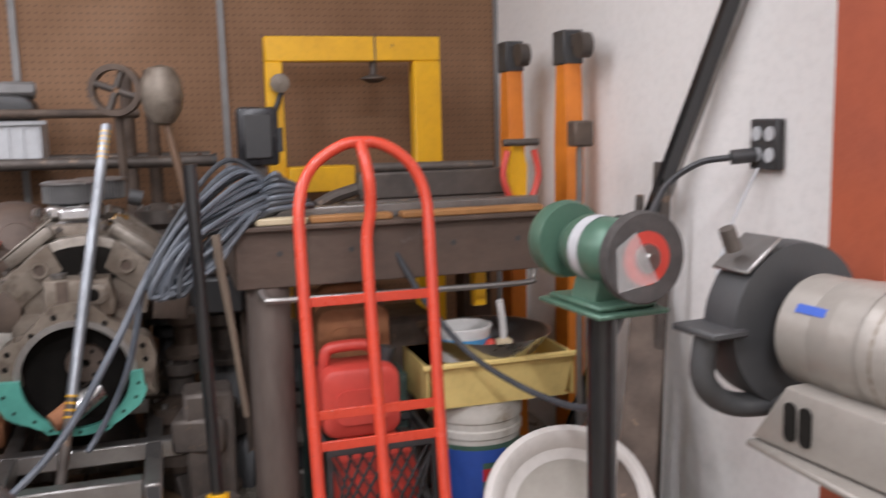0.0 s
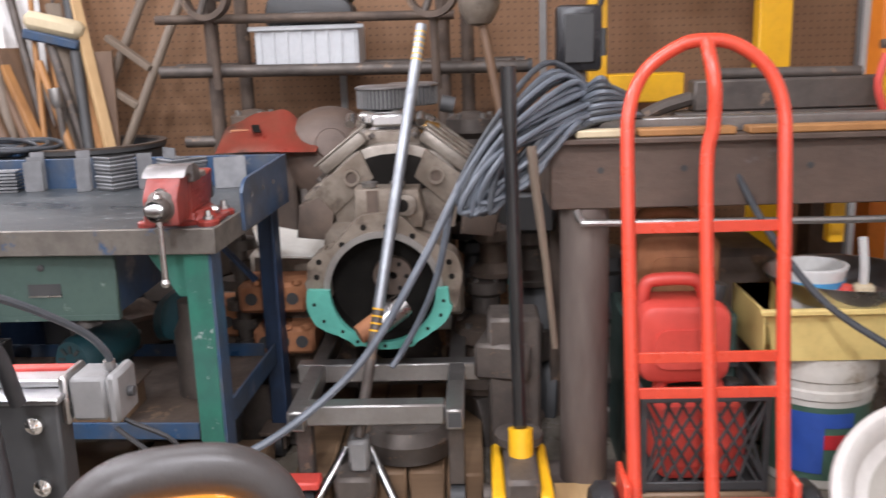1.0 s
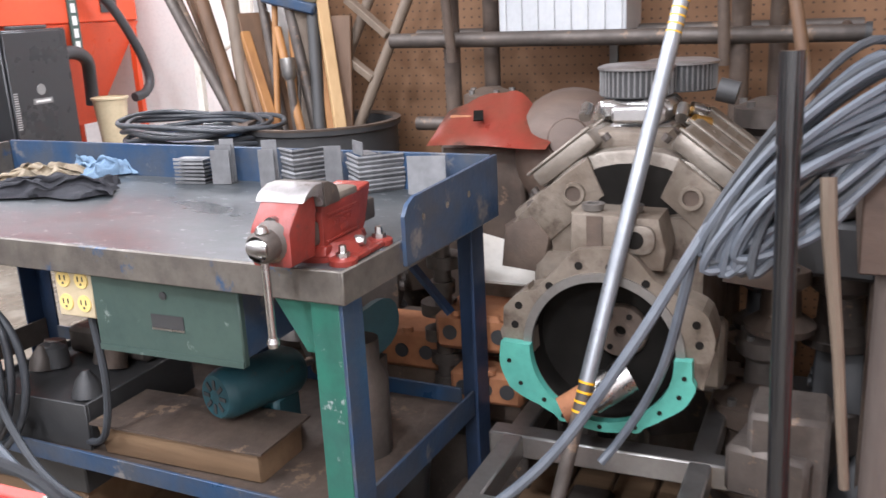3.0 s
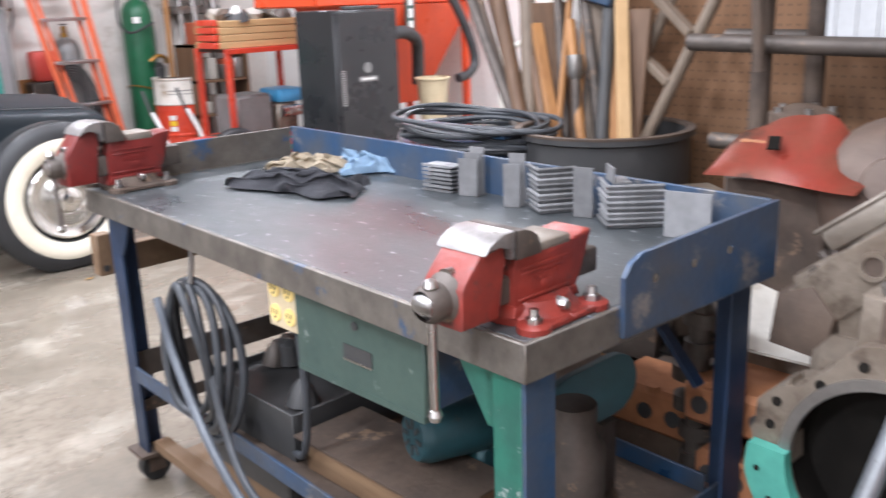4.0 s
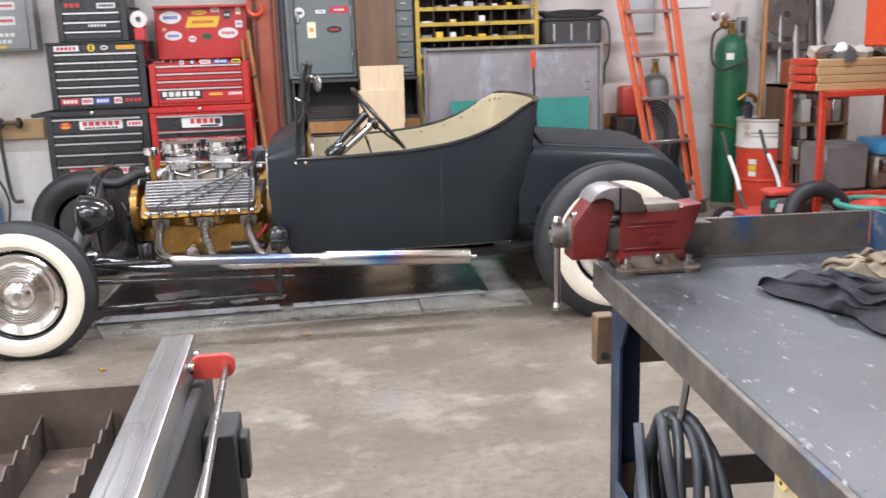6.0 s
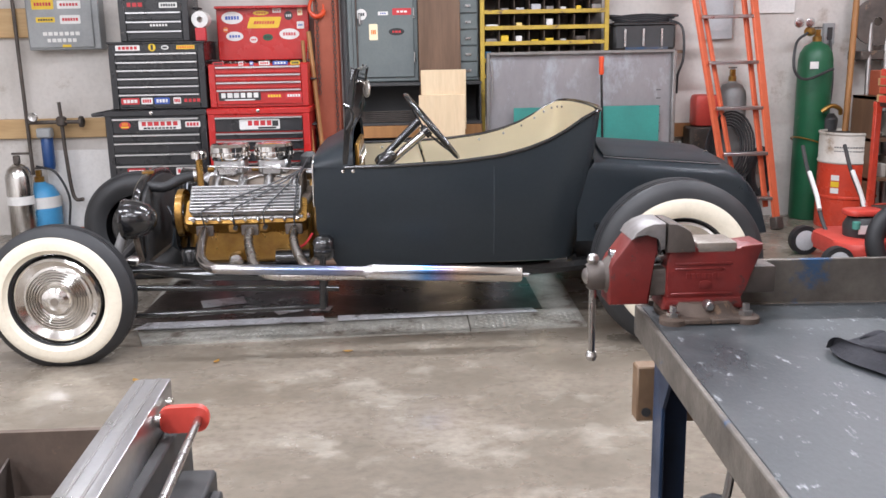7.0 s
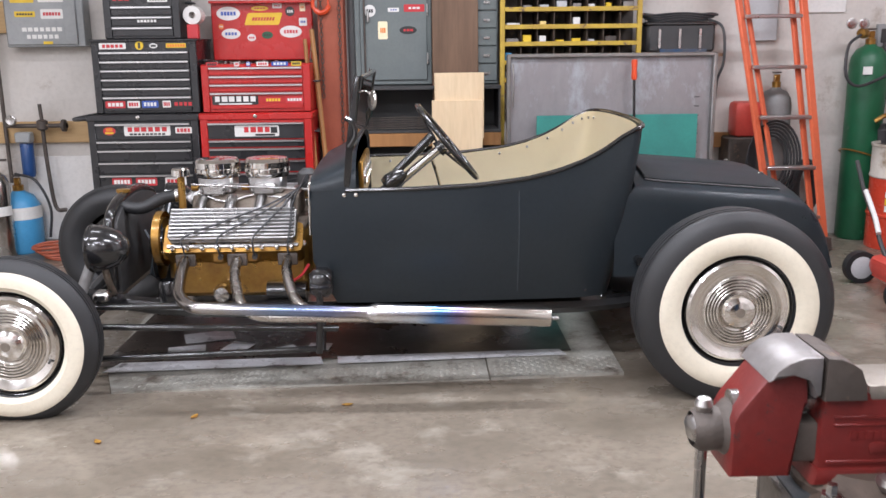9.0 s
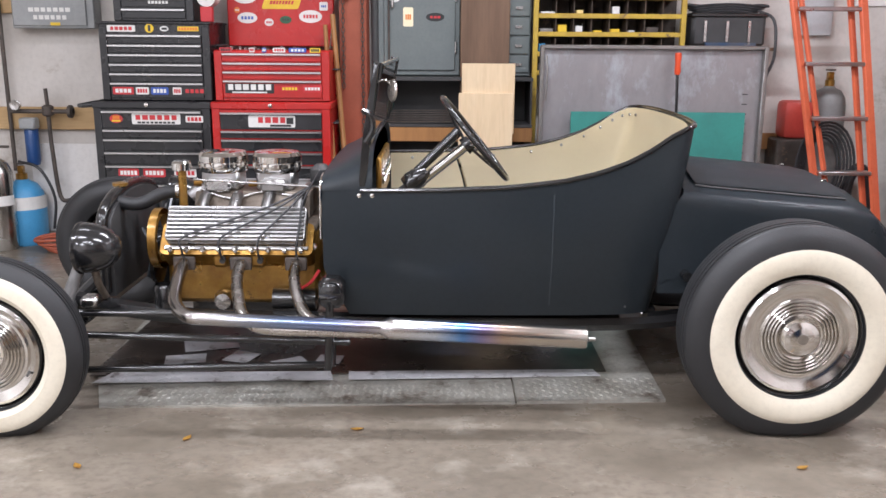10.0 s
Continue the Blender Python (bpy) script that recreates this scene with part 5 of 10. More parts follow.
for k in range(6):
    z = 0.795 + 0.028 * k
    solo("steel_bar", Tube(spline([(2.0, 7.42 + 0.02 * k, 0.797 + 0.012 * k), (2.3, 7.40 + 0.02 * k, 0.80 + 0.012 * k), (2.66, 7.43 + 0.02 * k, 0.797 + 0.013 * k)], 5), 0.005, 6), "dark_iron", "thin dark steel bar lying on the shelf", "bar", "bars on the shelf")
pl = solo("plank", Box(-0.145, 0.145, 0, 0.035, 0, 2.3, 0.004, pose(2.575, 7.35, 0, -3.2, 0, 0.0)), "old_wood", "tall dark brown plank leaning on the wall", "plank")
solo("plywood_piece", Box(2.437, 2.74, 7.20, 7.215, 0.75, 1.15, 0.002), "ply", "pale new plywood piece leaning upright", "plywood")
solo("plywood_piece", Box(2.42, 2.73, 7.18, 7.197, 0.0, 0.985, 0.002), "ply", "pale plywood board standing on the floor", "plywood")

# yellow pigeonhole shelf
ys = thing("pigeonhole_shelf", "yellow steel pigeonhole shelf filled with small parts", "shelf", (3.31, 7.55, 1.08))
for x in (2.86, 3.73):
    part("upright", Box(x, x + 0.03, 7.44, 7.47, 0.0, 2.0, 0.003), "shelf_yellow", ys)
part("back", Box(2.86, 3.76, 7.69, 7.71, 1.08, 2.0), "dark_iron", ys)
levels = [1.09, 1.20, 1.315, 1.42, 1.527, 1.635, 1.745]
for z in levels:
    part("shelf", Box(2.89, 3.73, 7.455, 7.69, z - 0.006, z), "rusty", ys)
    part("front_strip", Box(2.89, 3.73, 7.44, 7.454, z - 0.012, z + 0.016, 0.002), "shelf_yellow", ys, "worn yellow front strip")
    for k in range(1, 8):
        x = 2.89 + 0.105 * k
        part("divider", Box(x - 0.002, x + 0.002, 7.46, 7.69, z, z + 0.095), "rusty", ys)
r8 = random.Random(8)
for z in levels:
    for k in range(8):
        if r8.random() < 0.75:
            x = 2.90 + 0.105 * k + 0.01 * r8.random()
            w, h = 0.035 + 0.05 * r8.random(), 0.025 + 0.04 * r8.random()
            solo("parts_box", Box(x, x + w, 7.49, 7.6, z + 0.001, z + h, 0.003), r8.choice(["sticker_white", "tray_grey", "dark_iron", "raw_steel", "cardboard", "plastic_cream", "sticker_yellow", "gas_blue"]), "small box of parts in a pigeonhole", "parts box", "boxes in the pigeonholes")

# leaning sheets, screwdriver bar
panel = thing("leaning_sheet", "large bare steel panel with a folded edge leaning on the wall", "steel panel", (3.5, 7.16, 0))
part("sheet", Box(2.885, 4.13, -0.004, 0.004, 0, 1.255, 0, pose(0, 7.13, 0, -0.8, 0, 0)), "sheet_steel", panel)
part("folded_edge", Box(2.875, 4.14, 7.112, 7.165, 1.235, 1.258, 0.004), "raw_steel", panel)
part("folded_edge", Box(2.872, 2.895, 7.10, 7.16, 0.0, 1.25, 0.004), "raw_steel", panel)
part("folded_edge", Box(4.12, 4.145, 7.10, 7.16, 0.0, 1.25, 0.004), "raw_steel", panel)
for k in range(9):
    part("notch", Box(4.01, 4.04, 7.094, 7.097, 0.55 + 0.055 * k, 0.556 + 0.055 * k), "matt_black", panel)
part("latch", Tube(spline([(2.905, 7.09, 1.2), (2.91, 7.08, 1.1), (2.905, 7.085, 0.95)], 4), 0.005, 6), "raw_steel", panel)
solo("teal_panel", Box(3.05, 4.03, 7.08, 7.09, 0.0, 0.892), "teal_board", "teal painted steel sheet leaning on the larger panel", "steel sheet")
pry = thing("pry_bar", "long pry bar with an orange handle leaning on the panel", "pry bar", (3.66, 7.06, 0.02))
part("handle", Lathe([(0.014, 0), (0.018, 0.02), (0.015, 0.06), (0.019, 0.1), (0.017, 0.118), (0.0005, 0.12)], (3.632, 7.07, 1.10), (3.628, 7.075, 1.5), 14), "orange", pry, "orange plastic handle")
part("shaft", Rod((3.632, 7.07, 1.10), (3.66, 7.03, 0.0), 0.008), "gloss_black", pry)

# bag and cables on a bracket
bag = thing("cable_case", "black case with coiled black cables on a wall shelf", "case", (4.02, 7.55, 1.24))
part("body", Box(3.80, 4.24, 7.46, 7.70, 1.25, 1.44, 0.02), "matt_black", bag)
part("rim", Box(3.79, 4.25, 7.45, 7.71, 1.42, 1.445, 0.008), "gloss_black", bag)
part("blue_strip", Box(3.88, 4.18, 7.44, 7.455, 1.25, 1.275), "blue_paint", bag, "blue cloth edge")
for k in range(3):
    part("buckle", Box(3.87 + 0.13 * k, 3.885 + 0.13 * k, 7.448, 7.458, 1.28, 1.40), "bright", bag)
solo("wall_shelf", Box(3.77, 4.29, 7.42, 7.715, 1.228, 1.248), "old_wood", "short brown wooden wall shelf", "shelf")
r9 = random.Random(9)
for k in range(4):
    pts = [(4.02 + (0.19 + 0.02 * k) * math.cos(a) + 0.01 * r9.random(), 7.57 + 0.09 * math.sin(a), 1.452 + 0.013 * k + 0.006 * math.sin(3 * a)) for a in [2 * math.pi * i / 30 for i in range(30)]]
    solo("coiled_cable", Tube(pts, 0.0075, 7, closed=True), "cable_black", "black cable coiled on the case", "cable", "cables on the case")
solo("hanging_cable", Tube(spline([(4.2, 7.5, 1.46), (4.27, 7.42, 1.4), (4.28, 7.4, 1.2), (4.25, 7.42, 1.08), (4.27, 7.5, 0.95)], 6), 0.009, 8), "cable_black", "black cable hanging off the shelf", "cable")

# orange ladder
lad = thing("ladder", "orange fibreglass stepladder folded and leaning on the wall", "ladder", (4.68, 7.3, 0))
def lad_pt(side, z):
    # the rails spread downwards
    return (4.325 + 0.155 * (1.56 - z) if side == 0 else 4.735 + 0.10 * (1.56 - z), 7.17 + 0.16 * z, z)
for side in (0, 1):
    a, b = Vector(lad_pt(side, 0.03)), Vector(lad_pt(side, 2.3))
    m, h = frame_to(a, b)
    part("rail", Box(-0.032, 0.032, -0.012, 0.012, 0, h, 0.004, m), "ladder_orange", lad)
    part("foot", Box(-0.04, 0.04, -0.03, 0.03, -0.03, 0.06, 0.006, m), "dark_iron", lad)
    a2, b2 = a + Vector((0.07 if side == 0 else -0.06, 0.07, 0.12)), b + Vector((0.06 if side == 0 else -0.05, 0.05, -0.02))
    m, h = frame_to(a2, b2)
    part("rear_rail", Box(-0.022, 0.022, -0.01, 0.01, 0, h, 0.003, m), "ladder_orange", lad)
for z in (0.22, 0.53, 0.845, 1.157, 1.47, 1.78, 2.09):
    l, r = Vector(lad_pt(0, z)), Vector(lad_pt(1, z))
    part("rung", Box(l.x + 0.02, r.x - 0.02, l.y - 0.03, l.y + 0.035, z - 0.012, z + 0.012, 0.005), "aluminium", lad, "ribbed aluminium rung")

lad.location.x += 0.035

# cylinders, cans and the rest of the corner
def gas_cylinder(name, x, y, r, h, mtl, label, valve=True):
    g = thing(name, label, "gas cylinder", (x, y, 0))
    part("shell", Lathe([(0.0005, 0.012), (r * 0.9, 0), (r, 0.02), (r, h - r * 1.1), (r * 0.92, h - r * 0.65), (r * 0.68, h - r * 0.25), (r * 0.35, h - 0.01), (r * 0.28, h), (0.0005, h)], (x, y, 0), (x, y, 1), 32), mtl, g)
    part("neck", Lathe([(r * 0.27, 0), (r * 0.27, 0.04), (r * 0.18, 0.045), (0.0005, 0.05)], (x, y, h - 0.005), (x, y, 5), 16), "gold" if valve else "dark_iron", g)
    if valve:
        part("valve", Box(x - 0.018, x + 0.018, y - 0.018, y + 0.018, h + 0.03, h + 0.085, 0.004), "gold", g, "brass valve")
        part("hand_wheel", Lathe([(0.008, 0), (0.03, 0.003), (0.03, 0.012), (0.0005, 0.014)], (x, y, h + 0.09), (x, y, 5), 14), "dark_iron", g)
    return g


gc = gas_cylinder("gas_cylinder", 5.19, 7.48, 0.12, 1.29, "gas_green", "tall dark green gas cylinder chained by the wall")
part("regulator", Lathe([(0.03, 0), (0.035, 0.02), (0.03, 0.05), (0.0005, 0.055)], (5.13, 7.44, 1.36), (4.9, 7.3, 1.37), 16), "gold", gc, "brass regulator")
for dx in (-0.06, -0.14):
    part("gauge", Lathe([(0.0005, 0), (0.032, 0.002), (0.034, 0.02), (0.028, 0.022), (0.0005, 0.02)], (5.16 + dx, 7.42, 1.42), (5.16 + dx, 6.5, 1.45), 20), "bright", gc)
part("hose", Tube(spline([(5.08, 7.4, 1.35), (4.98, 7.34, 1.28), (4.96, 7.3, 1.1), (5.05, 7.3, 1.03), (5.25, 7.32, 1.1)], 7), 0.010, 8), "cable_black", gc, "black gas hose")
part("safety_chain", Tube([(5.19 + 0.134 * math.cos(a), 7.48 + 0.134 * math.sin(a), 0.56 - 0.05 * math.sin(a + 1.2)) for a in [2 * math.pi * i / 24 for i in range(24)]], 0.006, 5, closed=True), "gold", gc)
part("label_plate", Box(5.10, 5.16, 7.36, 7.366, 1.10, 1.15), "sticker_white", gc)
gc.location += Vector((0.115, 0.10, 0))
gas_cylinder("gas_cylinder", 4.70, 7.58, 0.105, 1.02, "tank_grey", "grey gas cylinder standing behind the ladder")
solo("fuel_can", Box(4.42, 4.60, 7.52, 7.68, 0.70, 0.93, 0.03, seg=2), "plastic_red", "red plastic can behind the ladder", "can")
solo("can_stand", Box(4.38, 4.62, 7.5, 7.7, 0, 0.70, 0.01), "dark_iron", "dark steel stand below a red can", "stand")
solo("wall_rail", Box(4.15, 4.5, 7.66, 7.70, 0.62, 0.72), "handle_wood", "orange-brown wooden rail on the wall", "rail")
for k in range(6):
    pts = [(4.62 + (0.10 + 0.015 * k) * math.cos(a), 7.40, 0.55 + (0.17 + 0.02 * k) * math.sin(a)) for a in [2 * math.pi * i / 28 for i in range(28)]]
    solo("hanging_cable", Tube([(x, y - 0.012 * k, z) for x, y, z in pts], 0.008, 6, closed=True), "cable_black", "black welding cable hung in loops behind the ladder", "cable", "cable loops behind the ladder")
solo("hose_ring", Tube([(4.95 + 0.07 * math.cos(a), 7.60, 0.35 + 0.16 * math.sin(a)) for a in [2 * math.pi * i / 30 for i in range(30)]], 0.035, 8, closed=True), "rubber", "dark rubber ring hanging beside the ladder", "rubber ring")
for x0, x1, w, m_ in ((5.62, 5.44, 0.022, "handle_wood"), (5.72, 5.60, 0.018, "raw_steel"), (5.80, 5.78, 0.03, "raw_steel"), (5.92, 5.90, 0.03, "dark_iron"), (5.98, 5.99, 0.035, "raw_steel")):
    solo("leaning_pole", Rod((x1, 7.35, 0), (x0, 7.66, 2.2), w, w, 10), m_, "long pole leaning on the wall in the corner", "pole", "poles in the corner")
for x, z in ((5.44, 1.27), (5.43, 0.92)):
    wp = thing("wall_outlet", "grey metal wall outlet box", "outlet", (x, 7.70, z))
    part("box", Box(x - 0.04, x + 0.04, 7.68, 7.718, z, z + 0.15, 0.004), "grey_box", wp)
    part("socket", Box(x - 0.02, x + 0.02, 7.672, 7.679, z + 0.03, z + 0.12, 0.003), "matt_black", wp)
solo("wall_cable", Tube(spline([(5.44, 7.66, 1.3), (5.46, 7.62, 1.0), (5.42, 7.6, 0.7), (5.36, 7.58, 0.6)], 6), 0.008, 6), "cable_black", "black cable hanging from the wall outlet", "cable")
solo("drill_press_head", Lathe([(0.0005, 0), (0.05, 0.01), (0.06, 0.12), (0.03, 0.16), (0.0005, 0.16)], (5.40, 7.5, 0.62), (5.40, 7.5, 1), 18), "matt_black", "black cylindrical tool standing by the wall", "tool")
solo("tool_stand", Box(5.32, 5.48, 7.4, 7.6, 0, 0.62, 0.01), "dark_iron", "dark steel stand by the wall", "stand")
solo("brass_torch", Tube(spline([(5.30, 7.42, 0.80), (5.36, 7.4, 0.84), (5.42, 7.4, 0.82), (5.44, 7.42, 0.78)], 5), 0.016, 8), "gold", "brass torch fitting on the stand", "torch")
wp = solo("wall_paper", Box(4.86, 5.18, 7.705, 7.718, 1.5, 1.8), "sticker_white", "pale paper poster on the wall", "poster")
wc = solo("plastic_sheet", Box(4.5, 4.72, 7.68, 7.70, 1.32, 1.6, 0.004), "tray_grey", "translucent plastic bag hung on the wall", "bag")

# north-west wall end
eb = thing("electrical_box", "grey steel electrical box with stickers on the wall", "electrical box", (-0.03, 7.66, 1.33))
part("body", Box(-0.285, 0.215, 7.60, 7.715, 1.33, 1.95, 0.006), "grey_box", eb)
part("cover", Box(-0.275, 0.17, 7.588, 7.599, 1.345, 1.94, 0.004), "grey_box", eb)
for x, z, w, h, bg, fg in [(-0.16, 1.64, 0.15, 0.07, "sticker_yellow", "sticker_red"), (0.02, 1.635, 0.16, 0.055, "sticker_white", "sticker_red"), (-0.15, 1.535, 0.13, 0.035, "sticker_yellow", "sticker_black"), (0.02, 1.535, 0.14, 0.06, "sticker_white", "sticker_red")]:
    sticker(eb, x, 7.5875, z, w, h, bg, word_bars(w * 0.8, h * 0.6, 6, fg, seed=int(99 * z)))
for k in range(2):
    sticker(eb, -0.05, 7.5875, 1.44 - 0.045 * k, 0.28, 0.04, "grey_box", word_bars(0.26 - 0.05 * k, 0.045, 7 - k, "sticker_white", seed=k))
sticker(eb, -0.02, 7.5875, 1.357, 0.06, 0.018, "sticker_yellow", [])
solo("wall_board", Box(-0.62, 0.16, 7.68, 7.715, 0.71, 0.85, 0.004), "pine_x", "orange-brown wooden board fixed to the wall", "board")
solo("wall_board", Box(-0.62, -0.30, 7.68, 7.715, 1.42, 1.62, 0.004), "pine_x", "short brown wooden board fixed to the wall", "board")
solo("wall_pipe", Rod((-0.385, 7.66, 0.45), (-0.40, 7.66, HIGH), 0.013), "dark_iron", "dark vertical steel pipe on the wall", "pipe")
air = thing("air_filter", "blue air filter with pipes and gauge on the wall board", "air filter", (-0.24, 7.6, 0.42))
part("bowl", Lathe([(0.0005, 0), (0.035, 0.004), (0.042, 0.03), (0.042, 0.24), (0.03, 0.26)], (-0.245, 7.62, 0.49), (-0.245, 7.62, 2), 20), "filter_blue", air)
part("head", Box(-0.295, -0.195, 7.56, 7.64, 0.72, 0.79, 0.01), "grey_box", air)
part("gauge", Lathe([(0.0005, 0), (0.032, 0.0), (0.034, 0.02), (0.028, 0.024), (0.0005, 0.02)], (-0.30, 7.57, 0.87), (-0.30, 7, 0.87), 18), "bright", air)
part("cross_pipe", Rod((-0.35, 7.6, 0.83), (0.02, 7.6, 0.83), 0.014), "dark_iron", air)
part("valve_body", Lathe([(0.02, 0), (0.035, 0.01), (0.035, 0.06), (0.02, 0.07)], (-0.12, 7.6, 0.80), (-0.12, 7.6, 2), 14), "dark_iron", air)
part("valve_stem", Rod((-0.12, 7.6, 0.87), (-0.125, 7.6, 0.97), 0.012), "dark_iron", air)
part("valve_knob", Lathe([(0.02, 0), (0.04, 0.01), (0.04, 0.03), (0.02, 0.04)], (0.0, 7.6, 0.83), (0.5, 7.6, 0.83), 12), "dark_iron", air)
part("down_pipe", Tube(spline([(-0.12, 7.6, 0.80), (-0.115, 7.6, 0.6), (-0.09, 7.6, 0.30), (-0.02, 7.6, 0.27)], 6), 0.014, 8), "dark_iron", air)
gt = gas_cylinder("gas_bottle", -0.252, 7.575, 0.13, 0.41, "gas_blue", "light blue gas bottle with a pale label on the floor")
part("label_band", Lathe([(0.1315, 0), (0.1315, 0.08)], (-0.252, 7.575, 0.23), (-0.252, 7.575, 1), 32), "sticker_white", gt, "pale paper label")
part("hose", Tube(spline([(-0.262, 7.575, 0.52), (-0.12, 7.54, 0.48), (-0.04, 7.54, 0.30), (-0.06, 7.54, 0.10)], 6), 0.009, 8), "cable_black", gt)
gt.location.x -= 0.06
fe = thing("fire_extinguisher", "stainless steel fire extinguisher on the floor", "extinguisher", (-0.33, 7.40, 0))
part("shell", Lathe([(0.0005, 0), (0.085, 0.002), (0.09, 0.02), (0.09, 0.47), (0.07, 0.53), (0.03, 0.56), (0.0005, 0.56)], (-0.33, 7.40, 0), (-0.33, 7.40, 1), 28), "stainless", fe)
part("label", Lathe([(0.0915, 0), (0.0915, 0.06)], (-0.33, 7.40, 0.28), (-0.33, 7.40, 1), 28, arc=0.5), "sticker_white", fe)
part("valve", Box(-0.35, -0.31, 7.38, 7.42, 0.56, 0.62, 0.006), "dark_iron", fe)
part("lever", Box(-0.36, -0.24, 7.39, 7.41, 0.625, 0.64, 0.003), "dark_iron", fe)
fe.location.x -= 0.05
for k in range(5):
    pts = [(0.02 + (0.10 + 0.02 * k) * math.cos(a), 7.35 + 0.09 * math.sin(a), 0.012 + 0.017 * k + 0.01 * math.sin(2 * a + k)) for a in [2 * math.pi * i / 26 for i in range(26)]]
    solo("red_hose", Tube(pts, 0.010, 6, closed=True), "column_red", "dull red hose coiled on the floor", "hose", "coiled red hose")
solo("wall_panel", Box(-0.30, 0.25, 7.70, 7.716, 0.05, 0.62, 0.004), "white_wall", "white painted hatch on the wall", "panel")


# ---------------------------------------------------------------- the welding table
tb = thing("welding_table", "blue and green steel welding table with a dark worn top", "table", (2.69, 1.17, 0), -2.4, world_coords=False)
TL, TD, TZ = 1.49, 0.605, 0.80
part("tabletop", Box(0.004, TD, 0.004, TL, TZ - 0.014, TZ, 0.002), "steel_top", tb, "dark scuffed steel plate top")
part("front_lip", Box(-0.006, 0.004, 0, TL, TZ - 0.056, TZ + 0.001, 0.002), "lip", tb, "worn steel edge with blue paint traces")
part("side_lip", Box(-0.006, TD, -0.006, 0.003, TZ - 0.056, TZ + 0.001, 0.002), "lip", tb)
part("side_lip", Box(-0.006, TD, TL + 0.001, TL + 0.01, TZ - 0.056, TZ + 0.001, 0.002), "lip", tb)
part("under_frame", Box(0.03, TD - 0.02, 0.03, 0.07, TZ - 0.06, TZ - 0.015), "blue_paint", tb)
part("under_frame", Box(0.03, TD - 0.02, TL - 0.07, TL - 0.03, TZ - 0.06, TZ - 0.015), "blue_paint", tb)
part("back_rim", Box(TD, TD + 0.008, 0, TL + 0.01, TZ - 0.055, TZ + 0.085, 0.002), "blue_paint", tb, "scratched blue steel back rim")
part("north_rim", Box(0.16, TD, TL + 0.0102, TL + 0.018, TZ - 0.05, TZ + 0.082, 0.002), "lip", tb, "brown bare steel side rim")
rimo = [(0.19, -0.045), (TD + 0.006, -0.05), (TD + 0.006, 0.085), (0.23, 0.074), (0.205, 0.064), (0.19, 0.045)]
part("south_rim", Prism(rimo, 0.008, axes((0, -0.0065, TZ), (1, 0, 0), (0, 0, 1))), "blue_paint", tb, "scratched blue steel side rim with a rounded end")
for x in (0.26, 0.36, 0.46):
    part("rim_hole", Lathe([(0.006, 0), (0.007, 0.001), (0.0005, 0.001)], (x, -0.0145, TZ + 0.03), (x, -1, TZ + 0.03), 10), "bright", tb)


def angle_leg(x, y, sx, sy, z0, z1, m1, m2):
    leg = part("leg", Box(min(x, x + sx * 0.062), max(x, x + sx * 0.062), min(y, y + sy * 0.007), max(y, y + sy * 0.007), z0, z1, 0.001), m1, tb, "angle iron leg with chipped paint")
    part("leg_flange", Box(min(x, x + sx * 0.007), max(x, x + sx * 0.007), min(y + sy * 0.0072, y + sy * 0.062), max(y + sy * 0.0072, y + sy * 0.062), z0, z1, 0.001), m2, leg)
    return leg


angle_leg(0.012, 0.012, 1, 1, 0.09, TZ - 0.056, "blue_paint", "green_leg")
angle_leg(0.025, TL - 0.03, 1, -1, 0.09, TZ - 0.056, "navy_leg", "navy_leg")
angle_leg(TD - 0.02, 0.012, -1, 1, 0.09, TZ - 0.056, "navy_leg", "navy_leg")
angle_leg(TD - 0.02, TL - 0.03, -1, -1, 0.09, TZ - 0.056, "navy_leg", "navy_leg")
for x, y in ((0.04, 0.05), (0.05, TL - 0.06), (TD - 0.05, 0.05), (TD - 0.05, TL - 0.06)):
    c = part("castor", Rod((x, y - 0.016, 0.04), (x, y + 0.016, 0.04), 0.04, seg=20), "rubber", tb)
    part("castor_plate", Box(x - 0.05, x + 0.05, y - 0.045, y + 0.045, 0.083, 0.092), "rusty", c)
    part("castor_fork", Box(x - 0.022, x + 0.022, y - 0.024, y - 0.018, 0.03, 0.084), "rusty", c)
    part("castor_fork", Box(x - 0.022, x + 0.022, y + 0.018, y + 0.024, 0.03, 0.084), "rusty", c)
for y, s in ((0.075, 1), (TL - 0.09, -1)):
    part("gusset", Prism([(0, 0), (0, -0.10), (0.02 * s, -0.10), (0.085 * s, 0)], 0.006, axes((0.022, y, TZ - 0.057), (0, 1, 0), (0, 0, 1))), "green_leg" if s > 0 else "navy_leg", tb)
    part("brace", Box(-0.012, 0.012, -0.005, 0.005, 0, 0.30, 0, pose(TD - 0.07, y, TZ - 0.26, 0, 0, 0) @ pose(0, 0, 0, -42 * s, 0, 0)), "navy_leg", tb)
part("lower_rail", Box(0.02, 0.027, 0.08, TL - 0.09, 0.30, 0.34, 0.001), "blue_paint", tb, "blue lower shelf rail")
part("lower_rail", Box(TD - 0.03, TD - 0.023, 0.08, TL - 0.09, 0.30, 0.34, 0.001), "blue_paint", tb)
part("end_rail", Box(0.03, TD - 0.03, TL - 0.05, TL - 0.043, 0.29, 0.36, 0.001), "dark_iron", tb)
part("end_rail", Box(0.03, TD - 0.03, TL - 0.05, TL - 0.043, 0.19, 0.225, 0.001), "dark_iron", tb)
part("end_rail", Box(0.03, TD - 0.03, 0.045, 0.052, 0.28, 0.34, 0.001), "blue_paint", tb)
part("lower_shelf", Box(0.03, TD - 0.033, 0.06, 1.02, 0.298, 0.304), "rusty", tb, "rusty lower shelf plate")
